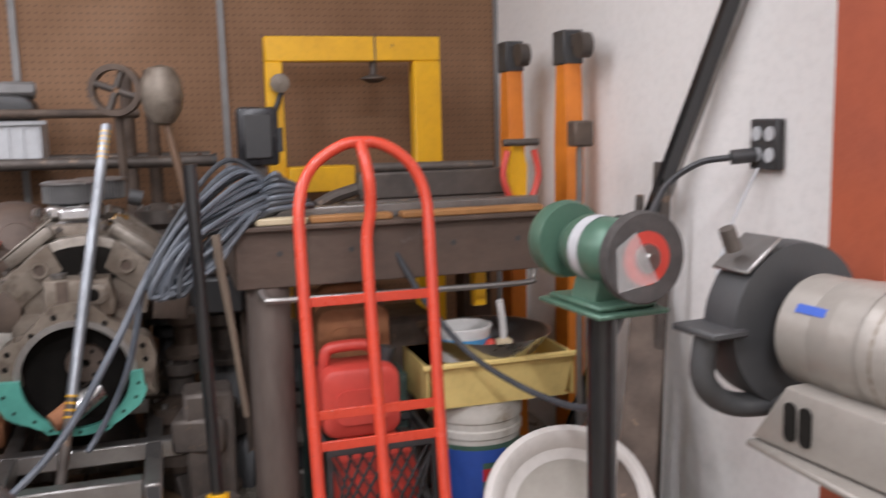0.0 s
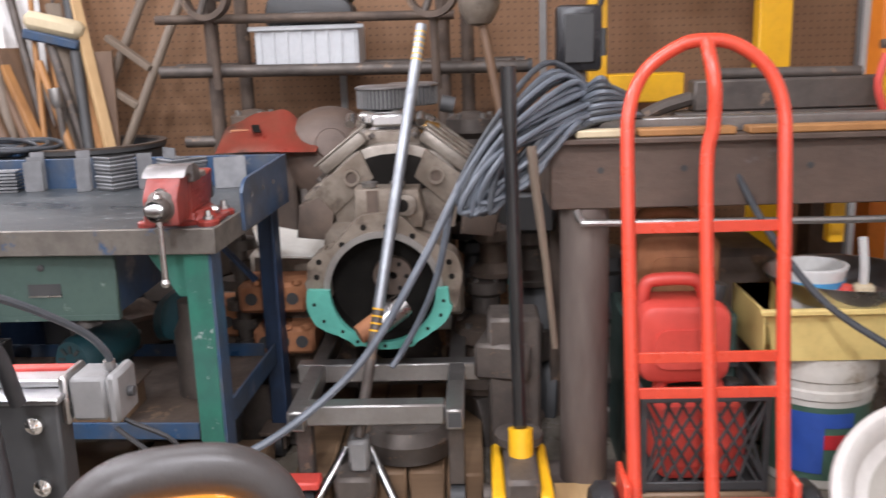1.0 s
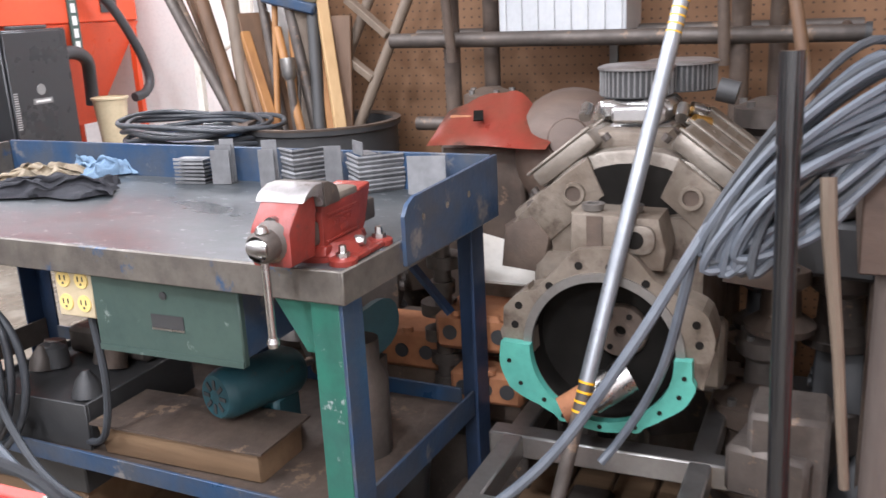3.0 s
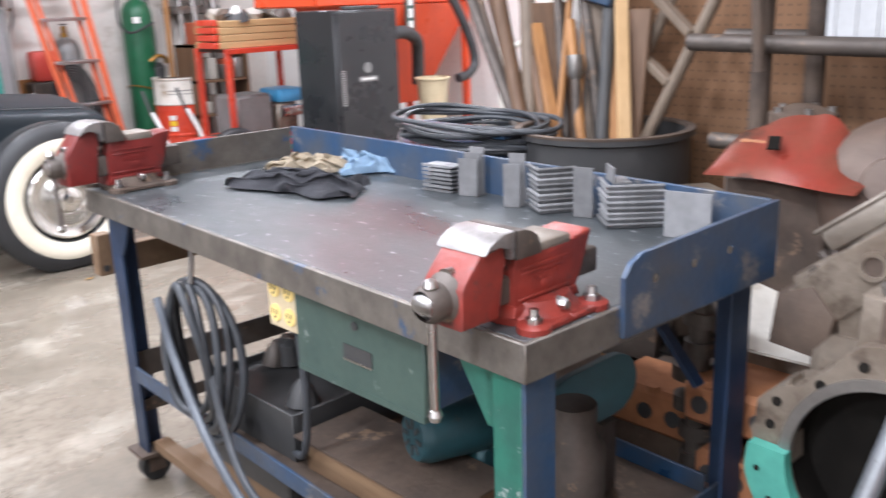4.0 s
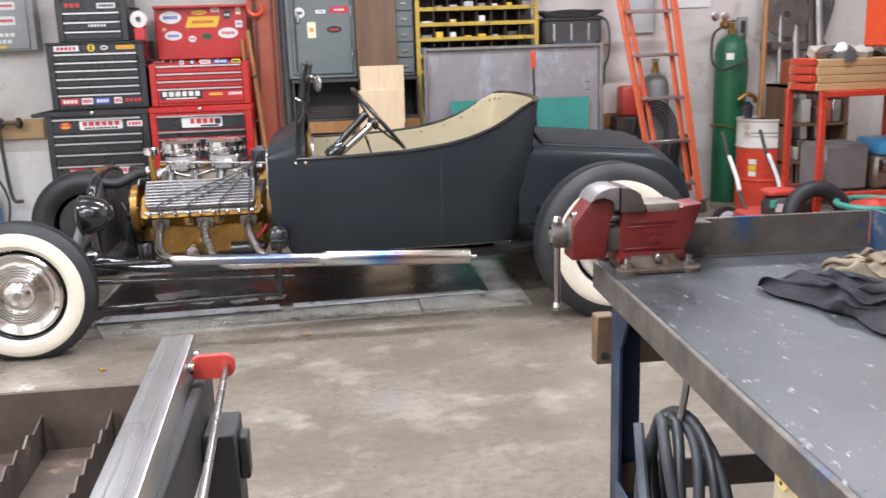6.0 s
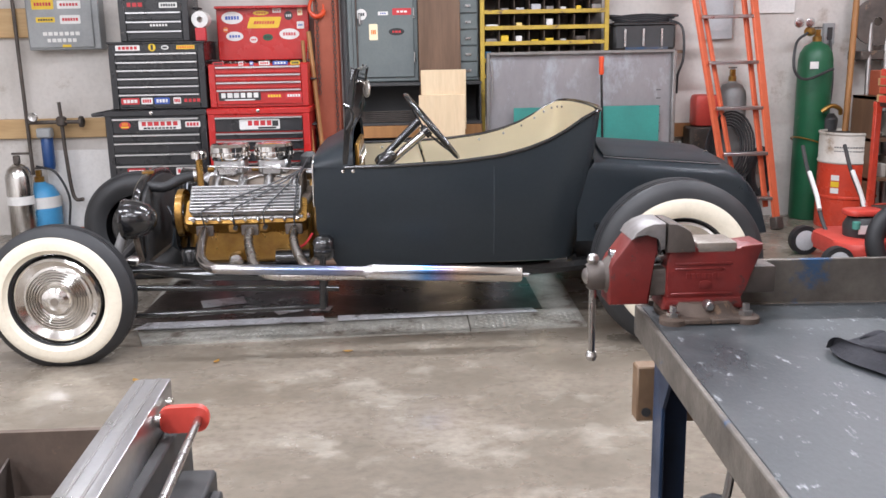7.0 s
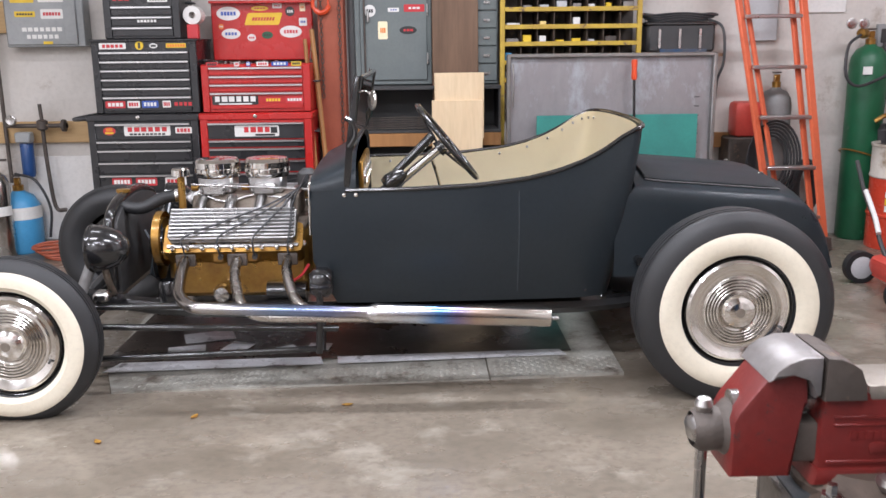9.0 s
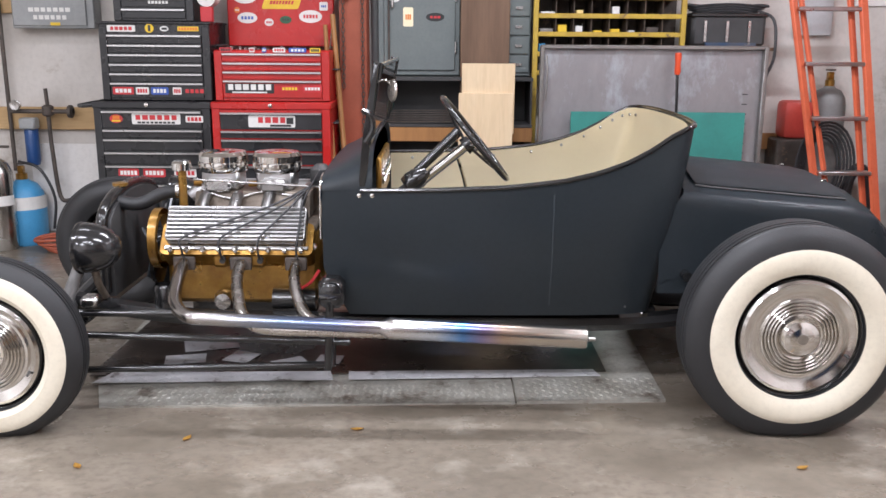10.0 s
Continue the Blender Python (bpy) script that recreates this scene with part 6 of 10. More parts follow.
part("foot_rail", Box(0.04, 0.08, 0.1, TL - 0.1, 0.10, 0.125), "old_wood_y", tb)

dr = thing("under_table_cabinet", "dark green steel drawer box hung under the table", "drawer", (2.95, 1.57, 0.60))
part("case", Box(2.745, 3.18, 1.412, 1.745, 0.60, 0.742, 0.003), "blue_paint", dr, "dark blue drawer case")
df = part("drawer_front", Box(2.728, 2.744, 1.408, 1.749, 0.588, 0.74, 0.003), "drawer_green", dr, "scratched dark green drawer front")
part("recess", Box(2.7265, 2.7278, 1.535, 1.61, 0.648, 0.674), "matt_black", df)
part("recess_lip", Box(2.7255, 2.7275, 1.535, 1.61, 0.644, 0.6475), "bright", df)
part("lock", Lathe([(0.008, 0), (0.008, 0.003), (0.0005, 0.004)], (2.728, 1.575, 0.712), (2, 1.575, 0.712), 10), "matt_black", df)
part("edge_strip", Box(2.7262, 2.7278, 1.41, 1.747, 0.588, 0.6, 0), "drawer_green", df)
ol = thing("outlet_box", "tan double outlet box with four sockets under the table edge", "outlet", (2.76, 1.81, 0.64))
part("box", Box(2.742, 2.79, 1.762, 1.858, 0.642, 0.748, 0.003), "outlet_tan", ol)
for y in (1.787, 1.833):
    for z in (0.672, 0.72):
        so = part("socket", Lathe([(0.0175, 0), (0.0165, 0.003), (0.0005, 0.003)], (2.742, y, z), (2, y, z), 18), "plastic_cream", ol, "cream plug socket")
        for dy in (-0.006, 0.006):
            part("slot", Box(2.7378, 2.739, y + dy - 0.0012, y + dy + 0.0012, z - 0.002, z + 0.008), "matt_black", so)
        part("slot", Box(2.7378, 2.739, y - 0.002, y + 0.002, z - 0.01, z - 0.006), "matt_black", so)
solo("extension_lead", Tube(spline([(2.765, 1.80, 0.642), (2.765, 1.79, 0.50), (2.77, 1.81, 0.40), (2.79, 1.86, 0.34), (2.82, 1.95, 0.315)], 7), 0.008, 8), "cord_dark", "grey power cord hanging from the outlet box", "cord")

# hose coil on a hook under the front edge
solo("hose_hook", Tube(spline([(2.75, 2.15, 0.755), (2.74, 2.15, 0.68), (2.73, 2.15, 0.655), (2.71, 2.15, 0.67)], 5), 0.006, 8), "raw_steel", "steel hook under the table edge", "hook")
r3 = random.Random(3)
for k in range(5):
    ry, rz = 0.082 + 0.013 * k, 0.145 + 0.010 * k
    x = 2.705 + 0.014 * k
    cy, top = 2.14 + 0.03 * r3.random(), 0.665 - 0.006 * (k % 3)
    pts = [(x + 0.012 * math.sin(2 * a + k), cy + ry * math.sin(a), top - rz + rz * math.cos(a)) for a in [2 * math.pi * i / 36 for i in range(36)]]
    solo("hanging_hose", Tube(pts, 0.0092, 10, closed=True), "hose_black" if k % 2 else "cord_dark", "grey hose loop hanging on a hook", "hose", "hose loops under the table")
solo("floor_hose", Tube(spline([(2.70, 2.24, 0.62), (2.69, 2.17, 0.50), (2.67, 2.02, 0.36), (2.655, 1.85, 0.27), (2.64, 1.62, 0.235), (2.64, 1.4, 0.225), (2.68, 1.2, 0.255), (2.73, 1.05, 0.315), (2.80, 0.88, 0.45), (2.86, 0.74, 0.66), (2.93, 0.63, 0.86), (3.02, 0.55, 0.97)], 8), 0.0095, 8), "cord_blue", "blue-grey hose running from the coil to the cord bundle", "hose")
solo("floor_hose", Tube(spline([(2.72, 2.08, 0.52), (2.70, 2.0, 0.38), (2.68, 1.88, 0.29), (2.70, 1.7, 0.21), (2.72, 1.5, 0.10), (2.75, 1.3, 0.012)], 8), 0.0085, 8), "cord_dark", "dark hose hanging down to the floor", "hose")

# motor, pan and other things on the lower shelf
mo = thing("electric_motor", "teal electric motor on the lower shelf of the table", "motor", (3.05, 1.6, 0.304))
part("shell", Lathe([(0.0005, 0), (0.045, 0.0), (0.052, 0.012), (0.055, 0.02), (0.055, 0.19), (0.045, 0.21), (0.0005, 0.21)], (2.87, 1.60, 0.445), (3.07, 1.545, 0.435), 26), "motor_teal", mo)
m_, _ = frame_to((2.87, 1.60, 0.445), (3.07, 1.545, 0.435))
part("fan_cover", Lathe([(0.0005, -0.006), (0.045, -0.004), (0.05, 0.004)], (2.87, 1.60, 0.445), (3.07, 1.545, 0.435), 26), "motor_teal", mo, "blue-green slotted fan cover")
for k in range(8):
    a = 2 * math.pi * k / 8
    part("slot", Box(-0.004, 0.004, 0.016, 0.036, -0.0075, -0.0055, 0, m_ @ pose(0, 0, 0, 0, 0, 45 * k)), "matt_black", mo)
part("foot", Box(2.975, 3.07, 1.53, 1.62, 0.304, 0.40, 0.01), "motor_teal", mo)
part("shaft", Rod((3.07, 1.545, 0.435), (3.12, 1.53, 0.433), 0.01), "bright", mo)
solo("belt_guard", Prism(rounded(0.2, 0.11, 0.05), 0.04, axes((3.15, 1.42, 0.49), (0.7, -0.4, 0.3), (0.2, 0.2, 1))), "motor_teal", "dark blue belt guard beside the motor", "guard")
solo("guard_post", Box(3.13, 3.17, 1.36, 1.41, 0.304, 0.45), "dark_iron", "dark iron post on the lower shelf", "post")
pan = thing("oil_pan", "brown greasy pan on the lower shelf", "pan", (2.9, 1.64, 0.304))
part("tray", Prism([(0.0, 0), (0.40, 0), (0.42, 0.07), (0.0, 0.07)], 0.16, axes((2.80, 1.46, 0.305), (0, 1, 0), (0, 0, 1)), 0.01), "old_wood_y", pan)
part("flange", Box(2.79, 2.97, 1.445, 1.885, 0.374, 0.379), "rusty", pan)
solo("iron_cylinder", Lathe([(0.0005, 0), (0.055, 0.0), (0.055, 0.17), (0.04, 0.2), (0.04, 0.25), (0.0005, 0.25)], (3.0, 1.33, 0.304), (3.0, 1.33, 1), 18), "dark_iron", "dark iron cylinder standing on the lower shelf", "iron part")
tt = thing("tool_tray", "black plastic tray under the table", "tray", (2.97, 2.07, 0.304))
part("bottom", Box(2.808, 3.142, 1.908, 2.242, 0.304, 0.396), "matt_black", tt)
for x0, x1, y0, y1 in ((2.80, 2.808, 1.90, 2.25), (3.142, 3.15, 1.90, 2.25), (2.808, 3.142, 1.90, 1.908), (2.808, 3.142, 2.242, 2.25)):
    part("side", Box(x0, x1, y0, y1, 0.304, 0.412, 0.002), "matt_black", tt)
solo("tray_support", Box(2.79, 3.16, 1.92, 2.26, 0.20, 0.303, 0.004), "matt_black", "black crate under the tray", "crate")
solo("timber_block", Box(2.80, 3.15, 1.94, 2.24, 0.0, 0.199, 0.006), "old_wood_y", "brown timber block on the floor", "timber block")
for k, (y0, y1) in enumerate(((1.2, 1.55), (1.6, 2.0), (2.1, 2.55))):
    solo("timber", Box(2.78 + 0.04 * k, 3.2, y0, y1, 0.0, 0.075, 0.006), "old_wood_y", "brown timber lying on the floor under the table", "timber", "timber under the table")
solo("clutter_block", Box(3.05, 3.2, 1.95, 2.2, 0.401, 0.47, 0.01), "dark_iron", "dark iron block in the black tray", "iron part")
for k in range(10):
    x, y = 2.85 + 0.03 * (k % 4) + 0.2 * r3.random(), 1.95 + 0.25 * r3.random()
    solo("scrap_part", Lathe([(0.0005, 0), (0.02 + 0.02 * r3.random(), 0.002), (0.025, 0.03 + 0.03 * r3.random()), (0.008, 0.06), (0.0005, 0.06)], (x, y, 0.40), (x + 0.3 * r3.random(), y, 1.4), 10), r3.choice(["dark_iron", "rusty", "matt_black"]), "small dark iron scrap part in the tray", "scrap part", "scrap in the tray")
wb = thing("clamped_timber", "wooden blocks clamped to the table leg", "timber", (2.79, 2.70, 0.5))
part("upright", Box(2.757, 2.80, 2.672, 2.71, 0.565, 0.675, 0.003), "old_wood_y", wb)
part("arm", Box(2.80, 3.04, 2.676, 2.712, 0.56, 0.635, 0.003), "old_wood_y", wb)
part("bolt_hole", Rod((2.775, 2.671, 0.585), (2.775, 2.669, 0.585), 0.009), "matt_black", wb)


# vises
def vise(x, y, label, paint, tall, stand):
    v = thing("bench_vise", label, "vise", (x + 0.19, y, TZ), group="bench vises")
    H = lambda z: TZ + tall * (z - TZ)
    X = lambda pts: [(x + a, H(b)) for a, b in pts]
    side = lambda w: axes((0, y + w / 2, 0), (1, 0, 0), (0, 0, 1))
    part("base", Lathe([(0.0005, 0.0), (0.074, 0.0), (0.076, 0.010), (0.068, 0.016), (0.06, 0.03), (0.0005, 0.03)], (x + 0.19, y, TZ), (x + 0.19, y, 2), 28), stand, v, "worn swivel base")
    part("fixed_body", Prism(X([(0.124, 0.822), (0.124, 0.90), (0.132, 0.935), (0.168, 0.936), (0.178, 0.918), (0.242, 0.918), (0.252, 0.926), (0.292, 0.930), (0.293, 0.922), (0.274, 0.878), (0.258, 0.845), (0.252, 0.822)]), 0.070, side(0.070), 0.004), paint, v, "chipped red cast iron vise body")
    part("body_foot", Prism(X([(0.118, 0.815), (0.122, 0.836), (0.256, 0.836), (0.264, 0.815)]), 0.080, side(0.080), 0.006), paint, v)
    part("anvil", Box(x + 0.174, x + 0.247, y - 0.036, y + 0.036, H(0.914), H(0.935), 0.006, seg=2), "head_steel", v, "bare steel anvil pad")
    part("moving_jaw", Prism(X([(0.024, 0.826), (0.024, 0.893), (0.030, 0.905), (0.064, 0.950), (0.080, 0.962), (0.104, 0.955), (0.108, 0.915), (0.094, 0.896), (0.094, 0.826)]), 0.074, side(0.074), 0.005), paint, v, "chipped red moving jaw")
    part("jaw", Prism(X([(0.058, 0.944), (0.066, 0.957), (0.079, 0.966), (0.096, 0.972), (0.117, 0.972), (0.117, 0.928), (0.110, 0.924), (0.106, 0.948), (0.084, 0.956)]), 0.092, side(0.092), 0.003), "jaw_steel", v, "bare steel jaw with a rounded back")
    part("jaw", Prism(X([(0.121, 0.920), (0.121, 0.971), (0.136, 0.970), (0.150, 0.964), (0.161, 0.956), (0.168, 0.938), (0.170, 0.920)]), 0.092, side(0.092), 0.003), "dark_iron", v, "dark steel fixed jaw")
    part("slide", Box(x + 0.05, x + 0.322, y - 0.027, y + 0.027, H(0.838), H(0.888), 0.006, seg=2), "dark_iron", v, "dark steel slide bar")
    part("screw", Rod((x + 0.03, y, H(0.905)), (x + 0.14, y, H(0.905)), 0.014), "bright", v)
    part("screw_boss", Lathe([(0.02, 0), (0.026, 0.008), (0.026, 0.03), (0.036, 0.042)], (x - 0.012, y, H(0.872)), (x + 1, y, H(0.872)), 18), "dark_iron", v)
    part("screw_head", Lathe([(0.0005, -0.022), (0.015, -0.018), (0.019, 0), (0.015, 0.018), (0.0005, 0.022)], (x, y, H(0.872)), (x, y + 1, H(0.872)), 16), "bright", v)
    part("handle", Rod((x, y - 0.004, H(0.902)), (x, y - 0.004, H(0.902) - 0.177), 0.0068), "bright", v, "bare steel tommy bar")
    for z in (H(0.903), H(0.902) - 0.178):
        part("handle_ball", Lathe([(0.0005, -0.011), (0.008, -0.008), (0.011, 0), (0.008, 0.008), (0.0005, 0.011)], (x, y - 0.004, z), (x, y - 0.004, z + 1), 12), "bright", v)
    for dx, dy in ((0.128, -0.066), (0.255, -0.066), (0.128, 0.066), (0.255, 0.066)):
        part("bolt", Lathe([(0.012, 0), (0.012, 0.008), (0.007, 0.009), (0.006, 0.02), (0.0005, 0.02)], (x + dx, y + dy, TZ + 0.012), (x + dx, y + dy, 2), 6), "bright", v)
        lug = part("lug", Lathe([(0.024, 0), (0.024, 0.009), (0.020, 0.012), (0.0005, 0.012)], (x + dx, y + dy, TZ), (x + dx, y + dy, 2), 14), stand, v)
        part("lug_arm", Box(min(x + dx, x + 0.19), max(x + dx, x + 0.19), min(y + dy * 0.72, y + dy * 1.28), max(y + dy * 0.72, y + dy * 1.28), TZ + 0.001, TZ + 0.0105, 0.002), stand, lug)
    for z, x0, x1, t in ((H(0.897), 0.138, 0.238, 0.0022), (H(0.888), 0.138, 0.225, 0.0015), (H(0.843), 0.132, 0.24, 0.0022)):
        part("cast_rib", Box(x + x0, x + x1, y - 0.0372, y - 0.0348, z - t, z + t, 0.0008), paint, v)
    r = random.Random(4)
    for k in range(7):
        part("raised_bar", Box(x + 0.158 + 0.0092 * k, x + 0.1645 + 0.0092 * k, y - 0.0366, y - 0.0348, H(0.871), H(0.879) + 0.002 * r.random()), paint, v)
    part("raised_badge", Prism(rounded(0.022, 0.014, 0.006, 3, x + 0.192, H(0.859)), 0.0018, axes((0, y - 0.0348, 0), (1, 0, 0), (0, 0, 1)), 0.0005), paint, v)
    part("clamp_screw", Lathe([(0.010, 0), (0.010, 0.012), (0.006, 0.018), (0.0005, 0.018)], (x + 0.19, y - 0.056, H(0.829)), (x + 0.19, y - 1, H(0.829)), 8), "bright", v)
    return v


vise(2.655, 2.615, "red bench vise with steel jaws on the table corner", "vise_dark", 1.0, "rusty")
vise(2.603, 1.255, "red bench vise bolted to the table beside brackets", "vise_red", 0.80, "vise_red")


# things on the tabletop
def cloth(name, cx, cy, w, l, rot, seed, mtl, label, cat, high=0.035):
    rr = random.Random(seed)
    off = Vector((rr.random() * 9, rr.random() * 9, 0))
    m = pose(cx, cy, TZ, 0, 0, rot)

    def fn(u, v):
        a, b = u * 2 - 1, v * 2 - 1
        edge = max(0.0, 1 - max(abs(a), abs(b)) ** 4)
        wob = 1 + 0.35 * noise.noise(Vector((1.6 * a, 1.6 * b, 5)) + off)
        p = Vector((a * w / 2 * wob, b * l / 2 * (1 + 0.35 * noise.noise(Vector((1.6 * a, 1.6 * b, 0)) + off)), 0))
        ph = 12.0 * (a + 0.35 * b) + 4.5 * noise.noise(Vector((1.3 * a, 1.3 * b, 3)) + off)
        fold = (0.5 + 0.5 * math.sin(ph)) ** 0.8
        z = 0.006 + edge ** 0.6 * high * (0.40 + 0.5 * noise.noise(Vector((2.2 * a, 2.2 * b, 1)) + off) + 0.30 * fold + 0.30 * noise.noise(Vector((5 * a, 5 * b, 8)) + off))
        p.x += 0.012 * math.cos(ph)
        return m @ (p + Vector((0, 0, z)))

    return solo(name, grid_sheet(fn, 48, 48, 0.004), mtl, label, cat, smooth=80)


cloth("work_glove", 3.09, 2.22, 0.15, 0.36, 12, 21, "glove_grey", "dark grey work glove lying crumpled on the table", "glove", 0.042)
cloth("work_glove", 3.24, 2.40, 0.13, 0.20, 20, 22, "glove_tan", "stained tan work glove lying on the table", "glove", 0.045)
cloth("shop_rag", 3.36, 2.29, 0.17, 0.22, -30, 25, "rag_blue", "light blue shop rag crumpled on the table", "rag", 0.055)


def bracket(name, x, y, z, rot, w, l, h, mtl="raw_steel", group="steel brackets on the table"):
    """A bent steel angle bracket: one flat leg and one upright leg, with a slotted edge."""
    bm = empty_bm()
    m = pose(x, y, z, 0, 0, rot)
    box(bm, 0, w, 0, l, 0, 0.003, 0, m)
    box(bm, 0, 0.003, 0, l, 0.003, h, 0, m)
    return solo(name, bm, mtl, "bent bare steel angle bracket stacked on the table", "bracket", group, smooth=0)


def corner(x, y, z, rot, a, b, h):
    """A short bent angle with a flared profile, one of a nested pile."""
    bm = empty_bm()
    rows = []
    for off, zz in ((0.0, 0.0), (0.004, h * 0.7), (0.002, h)):
        plan = [(-off, -off), (a, -off), (a, 0.004 - off), (0.004 - off, 0.004 - off), (0.004 - off, b), (-off, b)]
        rows.append([bm.verts.new(pose(x, y, z, 0, 0, rot) @ Vector((p, q, zz))) for p, q in plan])
    for lo, hi in zip(rows, rows[1:]):
        for k in range(6):
            bm.faces.new((lo[k], lo[(k + 1) % 6], hi[(k + 1) % 6], hi[k]))
    bm.faces.new(rows[0][::-1])
    bm.faces.new(rows[-1])
    return solo("angle_bracket", bm, "bracket_steel", "bent bare steel angle bracket nested in a pile on the table", "bracket", "steel brackets on the table", smooth=0)


rb = random.Random(31)
for k in range(7):
    bracket("angle_bracket", 3.262 + 0.004 * rb.random(), 1.885, TZ + 0.0095 * k + 0.001, 6, 0.050, 0.085, 0.006, "bracket_steel")
for k in range(3):
    bracket("angle_bracket", 3.298 - 0.011 * k, 1.815, TZ + 0.001, 16, 0.012, 0.036 + 0.006 * k, 0.108 - 0.012 * k, "bracket_steel")
for k in range(2):
    bracket("angle_bracket", 3.272 - 0.016 * k, 1.672, TZ + 0.001, 22 + 6 * k, 0.02, 0.036, 0.112 - 0.02 * k, "bracket_steel")
for k in range(9):
    corner(3.232 + 0.003 * rb.random(), 1.600 + 0.003 * rb.random(), TZ + 0.001 + 0.0105 * k, -36 + 4 * rb.random(), 0.080, 0.070, 0.0105)
for k in range(8):
    corner(3.224 + 0.003 * rb.random(), 1.425 + 0.003 * rb.random(), TZ + 0.001 + 0.0105 * k, -46 + 4 * rb.random(), 0.105, 0.085, 0.0105)
bracket("angle_bracket", 3.275, 1.500, TZ + 0.001, 18, 0.015, 0.040, 0.10, "bracket_steel")
bracket("angle_bracket", 3.232, 1.42, TZ + 0.086, -40, 0.035, 0.06, 0.03, "bracket_steel")
bracket("angle_bracket", 3.262, 1.235, TZ + 0.001, 12, 0.03, 0.085, 0.085, "bracket_steel")


# ---------------------------------------------------------------- the cutting table and what stands by it
cn = thing("cutting_table", "steel plasma cutting table with an aluminium guide rail", "cutting table", (1.4, 1.85, 0))
part("tray_floor", Box(0.70, 1.87, 1.32, 2.50, 0.535, 0.545), "rusty", cn, "rusty water tray")
part("tray_side", Box(0.70, 1.88, 2.50, 2.512, 0.53, 0.66), "rusty", cn)
part("tray_side", Box(0.70, 1.88, 1.31, 1.32, 0.53, 0.66), "rusty", cn)
part("tray_side", Box(1.87, 1.882, 1.32, 2.50, 0.53, 0.66), "rusty", cn)
part("tray_side", Box(0.69, 0.70, 1.31, 2.512, 0.53, 0.66), "rusty", cn)
for k in range(9):
    x = 0.78 + 0.125 * k
    part("slat", Prism([(0, 0), (1.17, 0), (1.17, 0.07)] + [(1.17 - 0.03 * j, 0.07 - (0.012 if j % 2 else 0.0)) for j in range(1, 38)] + [(0, 0.07)], 0.004, axes((x, 2.495, 0.547), (0.03, -1, 0), (0, 0, 1))), "dark_iron", cn, "burnt steel slat")
railm = axes((1.921, 2.435, 0.71), (0.037, -1, 0), (0, 0, 1))
rail = part("guide_rail", Prism([(-0.0, 0), (1.05, 0), (1.05, 0.06), (0, 0.06)], 0.056, railm @ pose(0, 0, -0.028), 0.003), "aluminium", cn, "bright aluminium guide rail")
part("rail_groove", Box(0.0, 1.05, 0.0601, 0.0612, -0.012, -0.008, 0, railm), "raw_steel", rail)
part("rail_groove", Box(0.0, 1.05, 0.0601, 0.0612, 0.010, 0.013, 0, railm), "raw_steel", rail)
part("rail_cap", Box(-0.006, -0.001, 0.002, 0.058, -0.026, 0.026, 0.001, railm), "matt_black", rail)
part("side_beam", Box(1.955, 1.975, 1.38, 2.43, 0.60, 0.715, 0.003), "matt_black", cn, "black steel side beam")
part("side_beam", Box(1.885, 1.953, 1.38, 2.42, 0.60, 0.70, 0.003), "matt_black", cn)
for y in (2.405, 2.34):
    part("rail_bolt", Lathe([(0.01, 0), (0.01, 0.008), (0.0005, 0.01)], (1.955, y - 0.02, 0.748), (3, y - 0.02, 0.748), 10), "chrome", rail)
    part("rail_bolt", Lathe([(0.01, 0), (0.01, 0.008), (0.0005, 0.01)], (1.893, y - 0.05, 0.735), (1, y - 0.05, 0.735), 10), "chrome", rail)
part("belt_tab", Prism(rounded(0.075, 0.04, 0.018), 0.012, axes((1.99, 2.345, 0.742), (1, 0.05, 0), (0, 0, 1))), "plastic_red", cn, "red printed belt tab")
part("belt_rod", Rod((2.012, 2.35, 0.742), (2.055, 1.40, 0.735), 0.006), "bright", cn, "thin steel rod along the rail")
blk = part("end_block", Box(1.976, 2.03, 2.25, 2.35, 0.48, 0.655, 0.004), "matt_black", cn, "black end bracket")
part("block_knob", Box(2.03, 2.046, 2.27, 2.31, 0.565, 0.64, 0.003), "matt_black", blk)
part("block_bolt", Lathe([(0.01, 0), (0.01, 0.006), (0.0005, 0.008)], (2.0, 2.249, 0.53), (2.0, 1, 0.53), 10), "chrome", blk)
for x in (0.74, 1.86):
    for y in (1.36, 2.46):
        part("leg", Box(x - 0.025, x + 0.025, y - 0.025, y + 0.025, 0, 0.535, 0.003), "matt_black", cn)
# gantry end with its stepper motors
g = part("gantry_plate", Box(2.055, 2.10, 1.235, 1.385, 0.50, 0.668, 0.003), "matt_black", cn, "black gantry end plate")
for y in (1.268, 1.352):
    for z in (0.535, 0.635):
        part("roller_bolt", Lathe([(0.014, 0), (0.014, 0.012), (0.008, 0.018), (0.0005, 0.02)], (2.054, y, z), (1, y, z), 12), "chrome", g, "bright roller bolt")
part("top_plate", Box(2.04, 2.115, 1.225, 1.395, 0.669, 0.679, 0.002), "aluminium", g, "bright aluminium top plate")
part("gantry_foot", Box(1.977, 2.1, 1.38, 1.43, 0.60, 0.70, 0.004), "matt_black", g)
mt = part("stepper_motor", Box(2.07, 2.14, 1.165, 1.222, 0.63, 0.70, 0.006), "tank_grey", cn, "square grey stepper motor")
part("motor_cap", Box(2.066, 2.144, 1.145, 1.164, 0.626, 0.704, 0.006), "tank_grey", mt, "bright motor end cap")
part("motor_cap", Box(2.066, 2.144, 1.2225, 1.236, 0.626, 0.704, 0.004), "bright", mt)
part("motor_shaft", Rod((2.105, 1.144, 0.665), (2.105, 1.135, 0.665), 0.008), "matt_black", mt)
